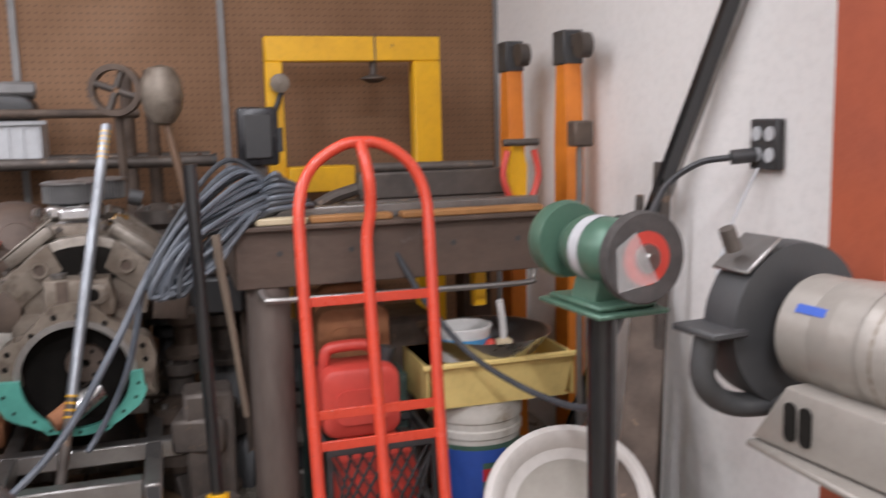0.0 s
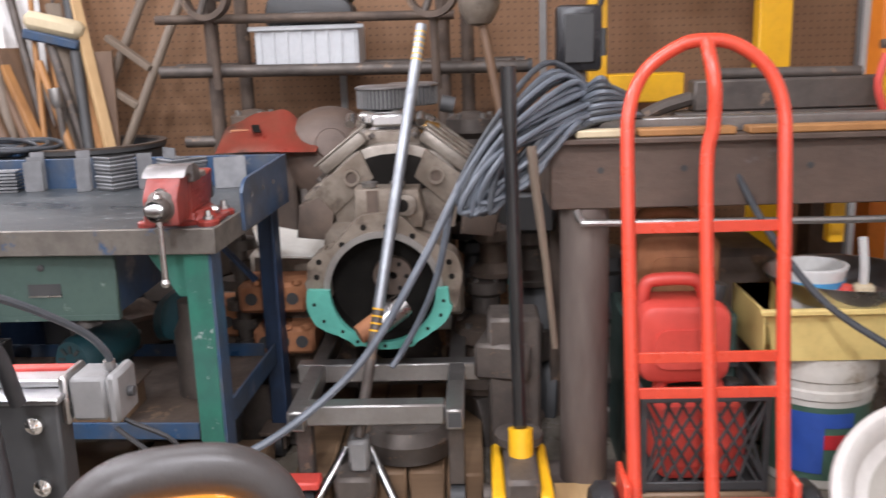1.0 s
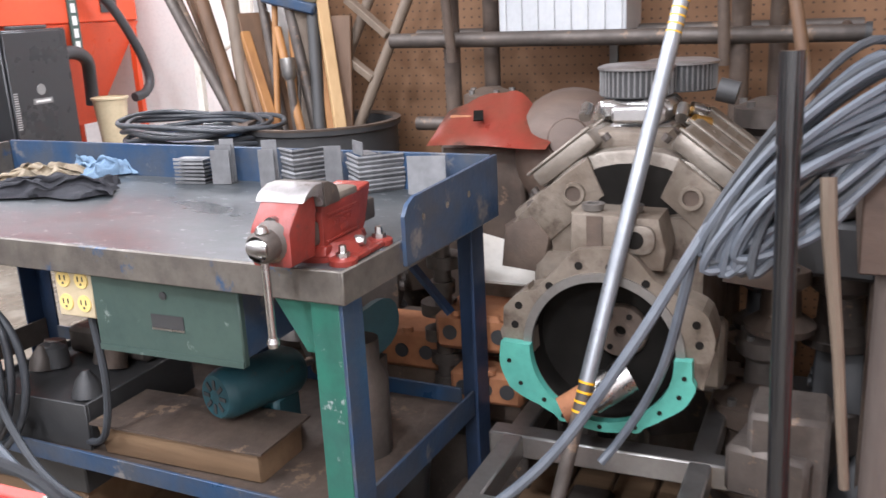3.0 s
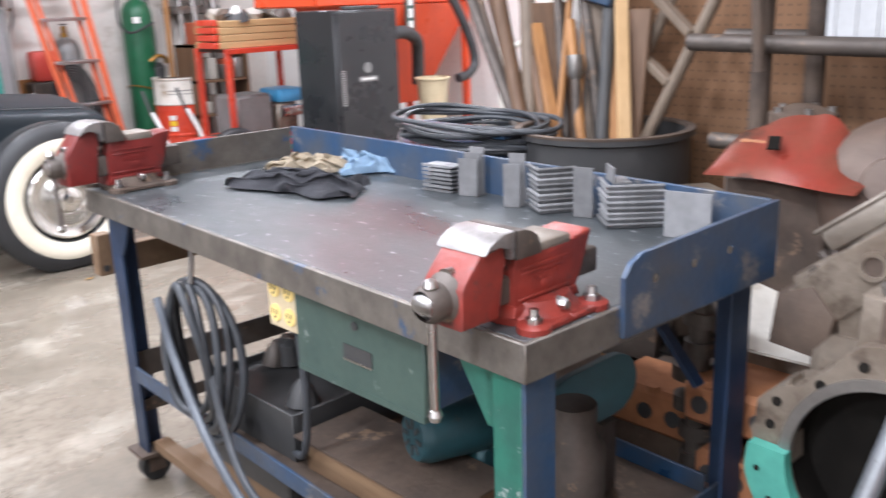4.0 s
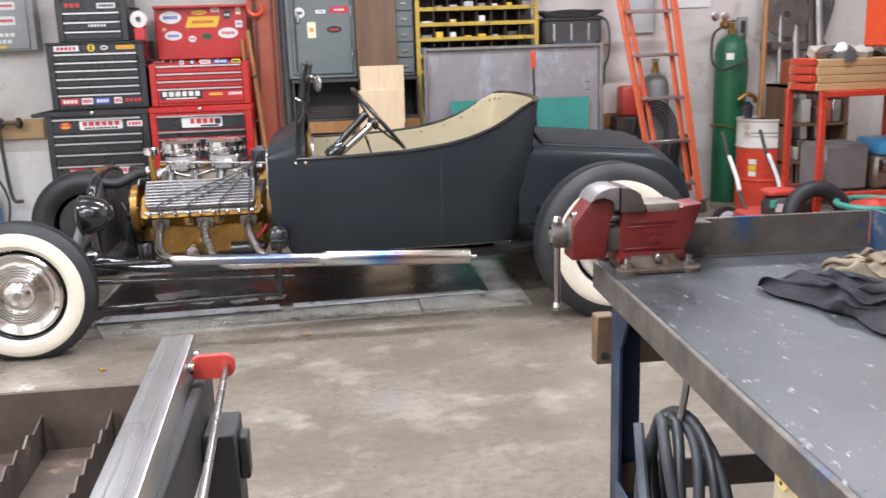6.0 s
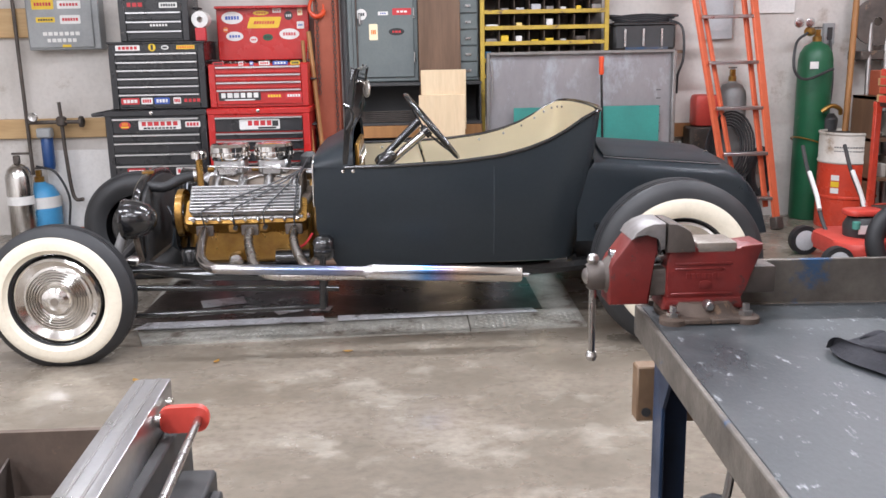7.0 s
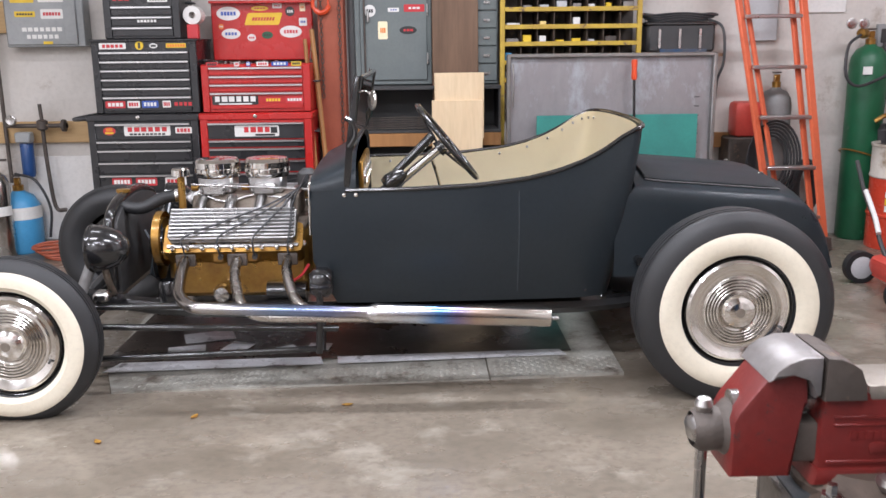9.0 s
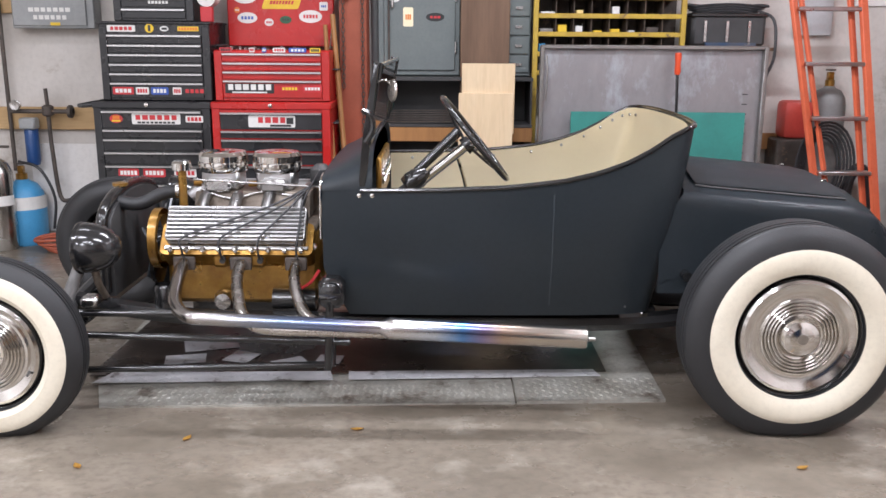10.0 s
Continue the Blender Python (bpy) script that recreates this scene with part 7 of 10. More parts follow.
part("red_plate", Box(2.03, 2.042, 1.39, 1.52, 0.60, 0.705, 0.003), "plastic_red", cn, "red anodised gantry plate")
part("red_plate", Box(2.128, 2.146, 1.24, 1.40, 0.68, 0.697, 0.002), "plastic_red", cn)
part("clamp_plate", Box(2.085, 2.126, 1.24, 1.38, 0.68, 0.692, 0.002), "aluminium", cn)
for y in (1.43, 1.48):
    for z in (0.65, 0.70):
        part("plate_hole", Rod((2.0295, y, z), (2.0285, y, z), 0.008, seg=10), "matt_black", cn)
part("motor_body", Box(1.978, 2.028, 1.44, 1.50, 0.716, 0.76, 0.005), "bright", cn)
for k, pts in enumerate(([(2.07, 1.155, 0.62), (2.08, 1.10, 0.55), (2.08, 1.15, 0.48), (2.06, 1.24, 0.47)], [(2.09, 1.15, 0.625), (2.12, 1.08, 0.56), (2.11, 1.12, 0.46), (2.08, 1.25, 0.45)])):
    part("motor_wire", Tube(spline(pts, 6), 0.004, 6), "cable_black", cn)
part("torch_hose", Tube(spline([(1.90, 1.52, 0.74), (1.86, 1.45, 0.90), (1.875, 1.33, 0.93), (1.90, 1.27, 0.83), (1.915, 1.255, 0.66), (1.90, 1.245, 0.48), (1.88, 1.25, 0.2), (1.86, 1.25, 0.012)], 8), 0.0135, 10), "cable_black", cn, "thick black torch hose")
part("torch_hose", Tube(spline([(1.90, 1.50, 0.74), (1.885, 1.42, 0.90), (1.93, 1.31, 0.89), (1.975, 1.27, 0.78), (2.0, 1.262, 0.69)], 8), 0.012, 10), "cable_black", cn, "thick black torch hose")
part("sensor_cable", Tube(spline([(1.88, 1.40, 0.92), (1.98, 1.28, 0.86), (2.07, 1.20, 0.78), (2.10, 1.17, 0.73), (2.108, 1.17, 0.70)], 8), 0.006, 8), "cord_dark", cn, "grey sensor cable with end ferrules")
part("ferrule", Rod((2.106, 1.17, 0.715), (2.108, 1.17, 0.70), 0.009), "bright", cn)

# orange and grey tool on a stand
sd = thing("tool_stand", "narrow dark steel stand beside the cutting table", "stand", (1.345, 0.797, 0))
part("post", Rod((1.345, 0.797, 0.01), (1.345, 0.797, 0.67), 0.03), "dark_iron", sd)
part("foot", Box(1.20, 1.49, 0.65, 0.94, 0.0, 0.012, 0.004), "dark_iron", sd)
part("plate", Box(1.25, 1.44, 0.70, 0.89, 0.67, 0.682, 0.003), "dark_iron", sd)
tool = thing("power_tool", "orange and dark grey plastic power tool on a stand", "power tool", (1.345, 0.797, 0.682))
tm = axes((1.345, 0.797, 0.682), (-0.30, 0.95, 0), (0, 0, 1))
part("body", Prism([(-0.075, 0), (0.07, 0), (0.066, 0.10), (0.055, 0.178), (0.04, 0.194), (0.01, 0.186), (-0.025, 0.184), (-0.04, 0.196), (-0.055, 0.188), (-0.066, 0.12)], 0.085, tm @ pose(0, 0, -0.045), 0.02), "tool_orange", tool, "orange plastic housing", 70)
arch = [(-0.088, 0.0), (-0.09, 0.12), (-0.08, 0.195), (-0.05, 0.228), (0.0, 0.236), (0.05, 0.23), (0.078, 0.20), (0.086, 0.12), (0.084, 0.0)]
part("grip", Tube([tm @ Vector((u, v, 0)) for u, v in [(0.83 * p.x, p.y - 0.006) for p in spline([(a, b, 0) for a, b in arch], 5)]], 0.0165, 12), "moulded", tool, "dark grey moulded grip")
part("badge", Box(-0.06, 0.0, 0.12, 0.135, 0.0455, 0.047, 0, tm), "tank_grey", tool)


# ---------------------------------------------------------------- north-east corner
bc = thing("steel_cabinet", "tall black steel cabinet with a vent and a pale badge", "cabinet", (5.11, 4.58, 0))
part("body", Box(4.886, 5.335, 4.415, 4.77, 0.02, 1.175, 0.006), "chest_black", bc)
bd = part("door", Box(4.90, 5.322, 4.40, 4.414, 0.05, 1.165, 0.004), "chest_black", bc)
for k in range(16):
    part("vent_slot", Box(4.907, 4.935, 4.398, 4.3998, 0.665 + 0.0123 * k, 0.671 + 0.0123 * k), "aluminium", bd)
part("badge", Box(5.03, 5.16, 4.3975, 4.3998, 0.785, 0.815), "tank_grey", bd)
part("badge_mark", Lathe([(0.03, 0), (0.028, 0.002), (0.0005, 0.002)], (5.095, 4.3998, 0.86), (5.095, 3, 0.86), 16), "tank_grey", bd)
part("badge_bar", Box(5.045, 5.145, 4.3965, 4.3974, 0.795, 0.806), "sticker_white", bd)
part("top_handle", Box(4.98, 5.22, 4.42, 4.47, 1.176, 1.195, 0.004), "matt_black", bc)
for x in (4.93, 5.29):
    for y in (4.45, 4.73):
        part("foot", Rod((x, y, 0), (x, y, 0.02), 0.02), "rubber", bc)

bm_ = thing("blast_cabinet", "large orange-red steel blast cabinet with a sloping hopper", "machine", (5.75, 4.95, 0))
part("upper_box", Box(5.06, 6.35, 4.80, 5.45, 1.19, 2.05, 0.01), "orange", bm_, "orange-red steel upper box")
hopper = empty_bm()
t_ = [hopper.verts.new(p) for p in ((5.36, 4.80, 1.188), (6.35, 4.80, 1.188), (6.35, 5.45, 1.188), (5.36, 5.45, 1.188))]
b_ = [hopper.verts.new(p) for p in ((5.66, 5.0, 0.55), (6.05, 5.0, 0.55), (6.05, 5.25, 0.55), (5.66, 5.25, 0.55))]
hopper.faces.new(t_)
hopper.faces.new(b_[::-1])
for i in range(4):
    hopper.faces.new((t_[i], b_[i], b_[(i + 1) % 4], t_[(i + 1) % 4]))
part("hopper", hopper, "orange", bm_, "orange-red sloping hopper", 0)
for x in (5.40, 6.31):
    for y in (4.83, 5.42):
        part("leg", Box(x - 0.02, x + 0.02, y - 0.02, y + 0.02, 0, 1.19), "orange", bm_)
part("name_plate", Box(5.745, 5.82, 4.788, 4.7995, 1.0, 1.42), "drawer_green", bm_, "dark green name plate")
for k in range(5):
    part("plate_bar", Box(5.765, 5.80, 4.786, 4.7878, 1.03 + 0.075 * k, 1.085 + 0.075 * k), "sticker_white", bm_)
part("window", Box(6.02, 6.16, 4.79, 4.7995, 1.25, 1.42), "matt_black", bm_)
part("suction_hose", Tube(spline([(5.38, 4.6, 1.0), (5.55, 4.62, 1.03), (5.70, 4.66, 0.98), (5.75, 4.70, 0.86), (5.76, 4.72, 0.7)], 8), 0.04, 12), "cable_black", bm_, "thick black suction hose")
part("arm_hose", Tube(spline([(5.86, 4.70, 1.42), (6.0, 4.66, 1.25), (6.12, 4.62, 1.0), (6.16, 4.60, 0.82), (6.08, 4.58, 0.74), (5.98, 4.58, 0.72)], 8), 0.03, 10), "cable_black", bm_, "black jointed hose")
part("hose_socket", Rod((5.84, 4.79, 1.43), (5.84, 4.70, 1.45), 0.05), "bright", bm_)
cup = thing("cream_bucket", "cream plastic bucket hung on the blast cabinet", "bucket", (5.68, 4.50, 0.5))
part("shell", Lathe([(0.0005, 0), (0.075, 0.0), (0.10, 0.27), (0.105, 0.275), (0.105, 0.285), (0.095, 0.285), (0.07, 0.01)], (5.68, 4.50, 0.47), (5.68, 4.50, 2), 26), "outlet_tan", cup)
part("rim", Lathe([(0.104, 0.27), (0.11, 0.275), (0.11, 0.285), (0.104, 0.288)], (5.68, 4.50, 0.47), (5.68, 4.50, 2), 26), "outlet_tan", cup)
solo("bucket_stool", Box(5.56, 5.80, 4.40, 4.62, 0.0, 0.468, 0.01), "dark_iron", "dark steel stool below a cream bucket", "stool")

# white boards and frame beyond the pegboard wall
solo("white_board", Box(-0.05, 0.05, 0, 0.02, 0, 1.45, 0.003, pose(4.62, 2.72, 0, 0, -4, 62)), "plastic_white", "white painted board leaning beyond the pegboard", "board")
wf = thing("folding_stand", "white painted folding stand beyond the lumber barrel", "stand", (4.72, 3.0, 0))
for dx in (0, 0.16):
    part("leg", Box(4.62 + dx, 4.65 + dx, 2.95 - dx, 2.98 - dx, 0, 1.16, 0.003), "plastic_white", wf)
part("bar", Rod((4.635, 2.965, 1.0), (4.795, 2.805, 1.12), 0.012), "plastic_white", wf)
part("bar", Rod((4.635, 2.965, 0.7), (4.795, 2.805, 0.9), 0.012), "plastic_white", wf)

# red cart with a timber box
rc = thing("red_cart", "red steel cart carrying a wooden box and machine parts", "cart", (5.45, 6.05, 0))
for x in (5.14, 5.82):
    for y in (5.95, 6.35):
        part("post", Box(x - 0.018, x + 0.018, y - 0.018, y + 0.018, 0.08, 0.93, 0.002), "truck_red", rc)
for z in (0.30, 0.915):
    part("side_bar", Box(5.12, 5.84, 5.93, 5.966, z - 0.02, z + 0.015, 0.002), "truck_red", rc)
    part("side_bar", Box(5.12, 5.84, 6.334, 6.37, z - 0.02, z + 0.015, 0.002), "truck_red", rc)
    part("deck", Box(5.14, 5.82, 5.966, 6.334, z - 0.01, z + 0.01), "dark_iron", rc)
part("push_bar", Tube(spline([(5.82, 5.93, 0.93), (5.75, 5.85, 0.70), (5.66, 5.78, 0.40), (5.62, 5.75, 0.20)], 6), 0.022, 10), "truck_red", rc, "red sloping push bar")
part("push_bar", Tube(spline([(5.87, 6.0, 0.90), (5.83, 5.92, 0.60), (5.80, 5.85, 0.3)], 6), 0.022, 10), "truck_red", rc)
part("clamp", Box(5.62, 5.76, 5.74, 5.80, 0.47, 0.53, 0.01, pose(0, 0, 0)), "bright", rc)
for x in (5.16, 5.80):
    for y in (5.97, 6.33):
        part("castor", Rod((x, y - 0.015, 0.045), (x, y + 0.015, 0.045), 0.045, seg=16), "rubber", rc)
wbx = thing("timber_box", "stack of yellow pine boards lying on a cart", "timber", (5.45, 6.1, 0.93))
for k in range(4):
    part("board", Box(5.10 + 0.01 * (k % 2), 5.83, 5.96, 6.30, 0.932 + 0.047 * k, 0.976 + 0.047 * k, 0.003), "pine_x", wbx)
for k in range(4):
    part("end_block", Box(5.06, 5.098, 5.97, 6.2, 0.935 + 0.05 * k, 0.975 + 0.05 * k, 0.003), "truck_red", wbx)
solo("grey_generator", Box(5.2, 5.5, 6.0, 6.3, 0.311, 0.60, 0.02), "tank_grey", "grey generator housing on the cart", "generator")
gn = thing("blue_engine", "small blue and silver engine on the cart", "engine", (5.62, 6.1, 0.31))
part("block", Box(5.54, 5.72, 6.0, 6.25, 0.311, 0.52, 0.02), "cast_grey", gn)
part("cover", Box(5.55, 5.78, 5.99, 6.26, 0.521, 0.62, 0.025, seg=2), "gas_blue", gn)
part("muffler", Rod((5.56, 5.985, 0.46), (5.72, 5.985, 0.46), 0.04), "bright", gn)
r5 = random.Random(5)
for k in range(16):
    x, y = 5.2 + 0.6 * r5.random(), 6.02 + 0.24 * r5.random()
    solo("junk_part", Lathe([(0.0005, 0), (0.05 + 0.04 * r5.random(), 0.004), (0.06, 0.03 + 0.03 * r5.random()), (0.03, 0.07), (0.0005, 0.08)], (x, y, 1.121), (x + r5.random() - 0.5, y + r5.random() - 0.5, 2.1), 9), r5.choice(["dark_iron", "rusty", "matt_black", "cardboard"]), "dark scrap part piled on the boards", "scrap part", "scrap on the boards")
solo("white_lump", Lathe([(0.0005, 0), (0.04, 0.01), (0.045, 0.05), (0.02, 0.09), (0.0005, 0.095)], (5.28, 6.02, 1.12), (5.28, 6.02, 2), 12), "sticker_white", "white cloth lump on the boards", "cloth")
st = thing("parts_shelf", "brown shelf of boxes and tins against the wall", "shelf", (5.45, 7.2, 0))
for z in (0.35, 0.62, 0.9):
    part("board", Box(5.46, 5.95, 7.0, 7.3, z, z + 0.02), "old_wood", st)
for x in (5.46, 5.93):
    part("side", Box(x, x + 0.02, 7.0, 7.3, 0, 0.92), "old_wood", st)
for k in range(18):
    z = (0.371, 0.641, 0.921)[k % 3]
    x = 5.53 + 0.36 * r5.random()
    w = 0.05 + 0.05 * r5.random()
    solo("tin", Box(x - w / 2, x + w / 2, 7.02 + 0.02 * r5.random(), 7.2, z, z + 0.06 + 0.12 * r5.random(), 0.006), r5.choice(["cardboard", "dark_iron", "rusty", "raw_steel", "column_red", "matt_black"]), "small box or tin standing on a brown shelf", "box", "tins on the shelf")
solo("brake_disc", Lathe([(0.03, 0), (0.17, 0.0), (0.17, 0.02), (0.03, 0.025)], (5.72, 7.55, 1.42), (5.55, 6.5, 1.5), 28, close=True), "dark_iron", "large dark steel disc hung on the wall", "disc")
solo("wall_bracket", Box(5.6, 5.95, 7.5, 7.715, 1.15, 1.22, 0.01), "dark_iron", "dark steel bracket on the wall", "bracket")
for k in range(5):
    solo("wall_cable", Tube(spline([(5.95 + 0.04 * k, 7.62, 1.8), (5.98 + 0.03 * k, 7.55, 1.5), (6.0, 7.52, 1.25 - 0.02 * k), (6.1, 7.5, 1.12), (6.3, 7.5, 1.1)], 6), 0.012, 8), "cable_black", "black cable hanging along the wall", "cable", "cables in the corner")

# drum, mower
DX, DY = 5.45, 7.28
dm = thing("oil_drum", "small steel drum, white above and red below", "drum", (DX, DY, 0))
part("shell", Lathe([(0.0005, 0.01), (0.196, 0.0), (0.198, 0.01), (0.198, 0.205), (0.204, 0.212), (0.204, 0.224), (0.198, 0.231), (0.198, 0.455)], (DX, DY, 0), (DX, DY, 2), 40), "truck_red", dm, "red lower drum shell")
part("upper_shell", Lathe([(0.1982, 0.455), (0.204, 0.462), (0.204, 0.474), (0.1982, 0.482), (0.1982, 0.652), (0.205, 0.658), (0.205, 0.672), (0.192, 0.672), (0.190, 0.652), (0.0005, 0.650)], (DX, DY, 0), (DX, DY, 2), 40), "plastic_white", dm, "white upper drum shell with ribs")
def drum_pt(a, z, r=0.1985):
    return (DX + r * math.cos(a), DY + r * math.sin(a), z)
part("lid", Lathe([(0.186, 0.654), (0.182, 0.657), (0.0005, 0.657)], (DX, DY, 0), (DX, DY, 2), 32), "dark_iron", dm, "dark drum lid")
for k in range(14):
    for z, w in ((0.572, 0.010), (0.545, 0.007)):
        a = 218 + 5 * k
        part("print_bar", Box(-0.0007, 0.0007, -0.0068, 0.0068, -w / 2, w / 2, 0, pose(*drum_pt(radians(a), z), 0, 0, a)), "tank_grey", dm)
for k, m in enumerate(("sticker_white", "sticker_yellow", "sticker_white")):
    part("label", Box(-0.0008, 0.0008, -0.028, 0.028, 0.25 + 0.045 * k, 0.288 + 0.045 * k, 0, pose(*drum_pt(radians(222), 0), 0, 0, 222)), m, dm)
mw = thing("lawn_mower", "red lawn mower with a black engine on the floor", "mower", (5.02, 6.02, 0))
part("deck", Prism(rounded(0.46, 0.54, 0.15, 6), 0.09, pose(5.06, 6.05, 0.09), 0.03), "plastic_red", mw, "red mower deck")
part("engine", Lathe([(0.0005, 0), (0.11, 0.0), (0.115, 0.06), (0.09, 0.11), (0.0005, 0.12)], (5.06, 6.04, 0.18), (5.06, 6.04, 2), 22), "matt_black", mw)
part("engine_cover", Prism(rounded(0.22, 0.16, 0.06, 4), 0.035, pose(5.05, 6.04, 0.30), 0.012), "plastic_red", mw, "red engine cover")
part("green_cap", Rod((4.96, 5.93, 0.24), (4.96, 5.93, 0.28), 0.022), "teal", mw)
part("fuel_tank", Box(5.12, 5.22, 5.92, 6.08, 0.19, 0.28, 0.02), "matt_black", mw)
part("white_label", Box(4.97, 5.03, 5.918, 5.922, 0.21, 0.26), "sticker_white", mw)
for x, y, r in ((4.80, 5.80, 0.085), (5.27, 5.80, 0.085), (4.86, 6.36, 0.09), (5.27, 6.34, 0.09)):
    w_ = part("wheel", Rod((x, y - 0.025, r), (x, y + 0.025, r), r, seg=26), "rubber", mw)
    part("wheel_disc", Lathe([(0.0005, -0.004), (r * 0.45, -0.004), (r * 0.7, 0.0)], (x, y - 0.0255, r), (x, y + 1, r), 20), "tray_grey", w_)
for x in (4.93, 5.21):
    part("handle", Tube(spline([(x, 6.2, 0.15), (x, 6.30, 0.24), (x + 0.02, 6.42, 0.34), (x + 0.05, 6.62, 0.46), (x + 0.08, 6.80, 0.62)], 5), 0.013, 8), "matt_black", mw)
    part("handle_sleeve", Tube(spline([(x - 0.004, 6.32, 0.285), (x + 0.016, 6.42, 0.365), (x + 0.046, 6.60, 0.475)], 5), 0.014, 8), "sticker_white", mw, "white handle sleeve")
mw.location.x -= 0.09
mw.location.y += 0.04
fl = thing("hose_reel", "red fan housing ringed by a green hose on the floor", "hose reel", (5.30, 5.62, 0))
part("drum", Lathe([(0.0005, 0.0), (0.17, 0.0), (0.17, 0.12), (0.14, 0.19), (0.06, 0.22), (0.0005, 0.22)], (5.32, 5.62, 0.10), (5.32, 5.62, 2), 26), "plastic_red", fl)
for k in range(7):
    part("rib", Tube([(5.32 + (0.14 - 0.018 * k) * math.cos(a), 5.62 + (0.14 - 0.018 * k) * math.sin(a), 0.295 + 0.005 * k) for a in [2 * math.pi * i / 22 for i in range(22)]], 0.005, 5, closed=True), "plastic_red", fl)
part("hose", Tube([(5.30 + 0.20 * math.cos(a), 5.62 + 0.20 * math.sin(a), 0.30) for a in [2 * math.pi * i / 30 for i in range(30)]], 0.018, 8, closed=True), "teal", fl, "green garden hose")
part("base", Rod((5.32, 5.62, 0), (5.32, 5.62, 0.10), 0.15, seg=20), "matt_black", fl)
solo("spare_wheel", Tube([(5.05 + 0.17 * math.cos(a), 5.78 + 0.03 * math.sin(a), 0.20 + 0.17 * math.sin(a)) for a in [2 * math.pi * i / 32 for i in range(32)]], 0.05, 10, closed=True), "rubber", "small black tyre standing by the cart", "tyre")


# ---------------------------------------------------------------- along the pegboard wall
for y in (0.345, 1.085, -0.795):
    structure("trim", Box(4.185, 4.199, y - 0.012, y + 0.012, 0, HIGH), "tank_grey")

# pipe rack with a ribbed tray
rk = thing("pipe_rack", "dark steel pipe rack against the pegboard", "rack", (3.92, 1.05, 0))
part("rail", Rod((3.88, 0.42, 1.088), (3.88, 1.66, 1.104), 0.021), "dark_iron", rk)
part("rail", Rod((4.06, 0.42, 1.10), (4.06, 1.66, 1.11), 0.018), "dark_iron", rk)
part("rail", Rod((3.88, 0.66, 1.262), (3.88, 1.66, 1.275), 0.016), "rusty", rk)
for x, y in ((3.90, 1.48), (4.02, 1.405), (3.90, 0.70), (4.05, 0.62)):
    part("post", Rod((x, y, 0), (x, y, 1.42), 0.024), "rusty", rk)
part("rail_cap", Rod((3.88, 0.405, 1.088), (3.88, 0.42, 1.088), 0.026), "matt_black", rk)
part("brace", Rod((3.88, 0.46, 1.088), (4.06, 0.46, 1.10), 0.014), "rusty", rk)
part("shelf_bar", Rod((3.9, 0.6, 0.86), (3.9, 1.6, 0.865), 0.02), "dark_iron", rk)
tr = thing("ribbed_tray", "pale grey ribbed plastic tray on the pipe rack", "tray", (4.0, 1.16, 1.108))
part("front", Box(3.90, 3.908, 0.985, 1.335, 1.112, 1.238, 0.002), "tray_grey", tr)
part("back", Box(4.08, 4.088, 0.985, 1.335, 1.112, 1.238, 0.002), "tray_grey", tr)
part("side", Box(3.908, 4.08, 0.985, 0.993, 1.112, 1.238), "tray_grey", tr)
part("side", Box(3.908, 4.08, 1.327, 1.335, 1.112, 1.238), "tray_grey", tr)
part("bottom", Box(3.908, 4.08, 0.993, 1.327, 1.112, 1.118), "tray_grey", tr)
part("rim", Box(3.886, 3.90, 0.965, 1.355, 1.228, 1.244, 0.003), "tray_grey", tr)
for k in range(8):
    part("rib", Box(3.893, 3.90, 0.995 + 0.0455 * k, 1.003 + 0.0455 * k, 1.114, 1.228), "tray_grey", tr)
solo("radiator_shroud", Box(0, 0.16, -0.14, 0.14, 0, 0.05, 0.012, pose(3.92, 1.13, 1.33, 0, 6, 10)), "tank_grey", "dark grey case lying in the tray", "case")
solo("rubber_belt", Prism(rounded(0.30, 0.13, 0.05), 0.14, axes((3.91, 1.15, 1.275), (0, 1, 0.1), (0, -0.1, 1)), 0.02), "matt_black", "black rubber belt heaped in the tray", "belt")
for k in range(4):
    solo("belt_loop", Tube(spline([(3.93, 1.30, 1.22), (3.925 - 0.01 * k, 1.20, 1.29 - 0.01 * k), (3.92, 1.08 - 0.02 * k, 1.26), (3.93, 1.02, 1.21 + 0.01 * k)], 6), 0.014, 8), "cable_black", "black rubber belt looped over the tray", "belt", "belts in the tray")


def hub_ring(x, y, z, r, label, ball=False):
    t = thing("hub_ring", label, "steel ring", (x, y, z - r))
    part("ring", Lathe([(r * 0.78, -0.02), (r, -0.02), (r, 0.02), (r * 0.78, 0.02)], (x, y, z), (x - 1, y + 0.2, z), 28, close=True), "rusty", t)
    for a in range(4):
        c, s = math.cos(radians(90 * a + 20)), math.sin(radians(90 * a + 20))
        part("lug", Rod((x, y + r * 0.1 * c, z + r * 0.1 * s), (x, y + r * 0.82 * c, z + r * 0.82 * s), 0.012), "dark_iron", t)
    part("stem", Rod((x + 0.02, y, z - r * 0.9), (x + 0.05, y - 0.005, z - r - 0.22), 0.014), "rusty", t)
    return t


hub_ring(3.78, 1.455, 1.35, 0.085, "rusty steel hub ring standing on the pipe rack")
hub_ring(3.70, 0.724, 1.335, 0.085, "rusty steel hub ring on a stem above the engine")
bl_ = thing("mallet", "grey rounded mallet head on a brown handle", "mallet", (3.6, 0.58, 0.9))
part("head", Lathe([(0.0005, -0.10), (0.035, -0.09), (0.06, -0.05), (0.068, 0.0), (0.062, 0.05), (0.04, 0.085), (0.0005, 0.095)], (3.60, 0.58, 1.315), (3.60, 0.58, 2), 22), "cast_grey", bl_)
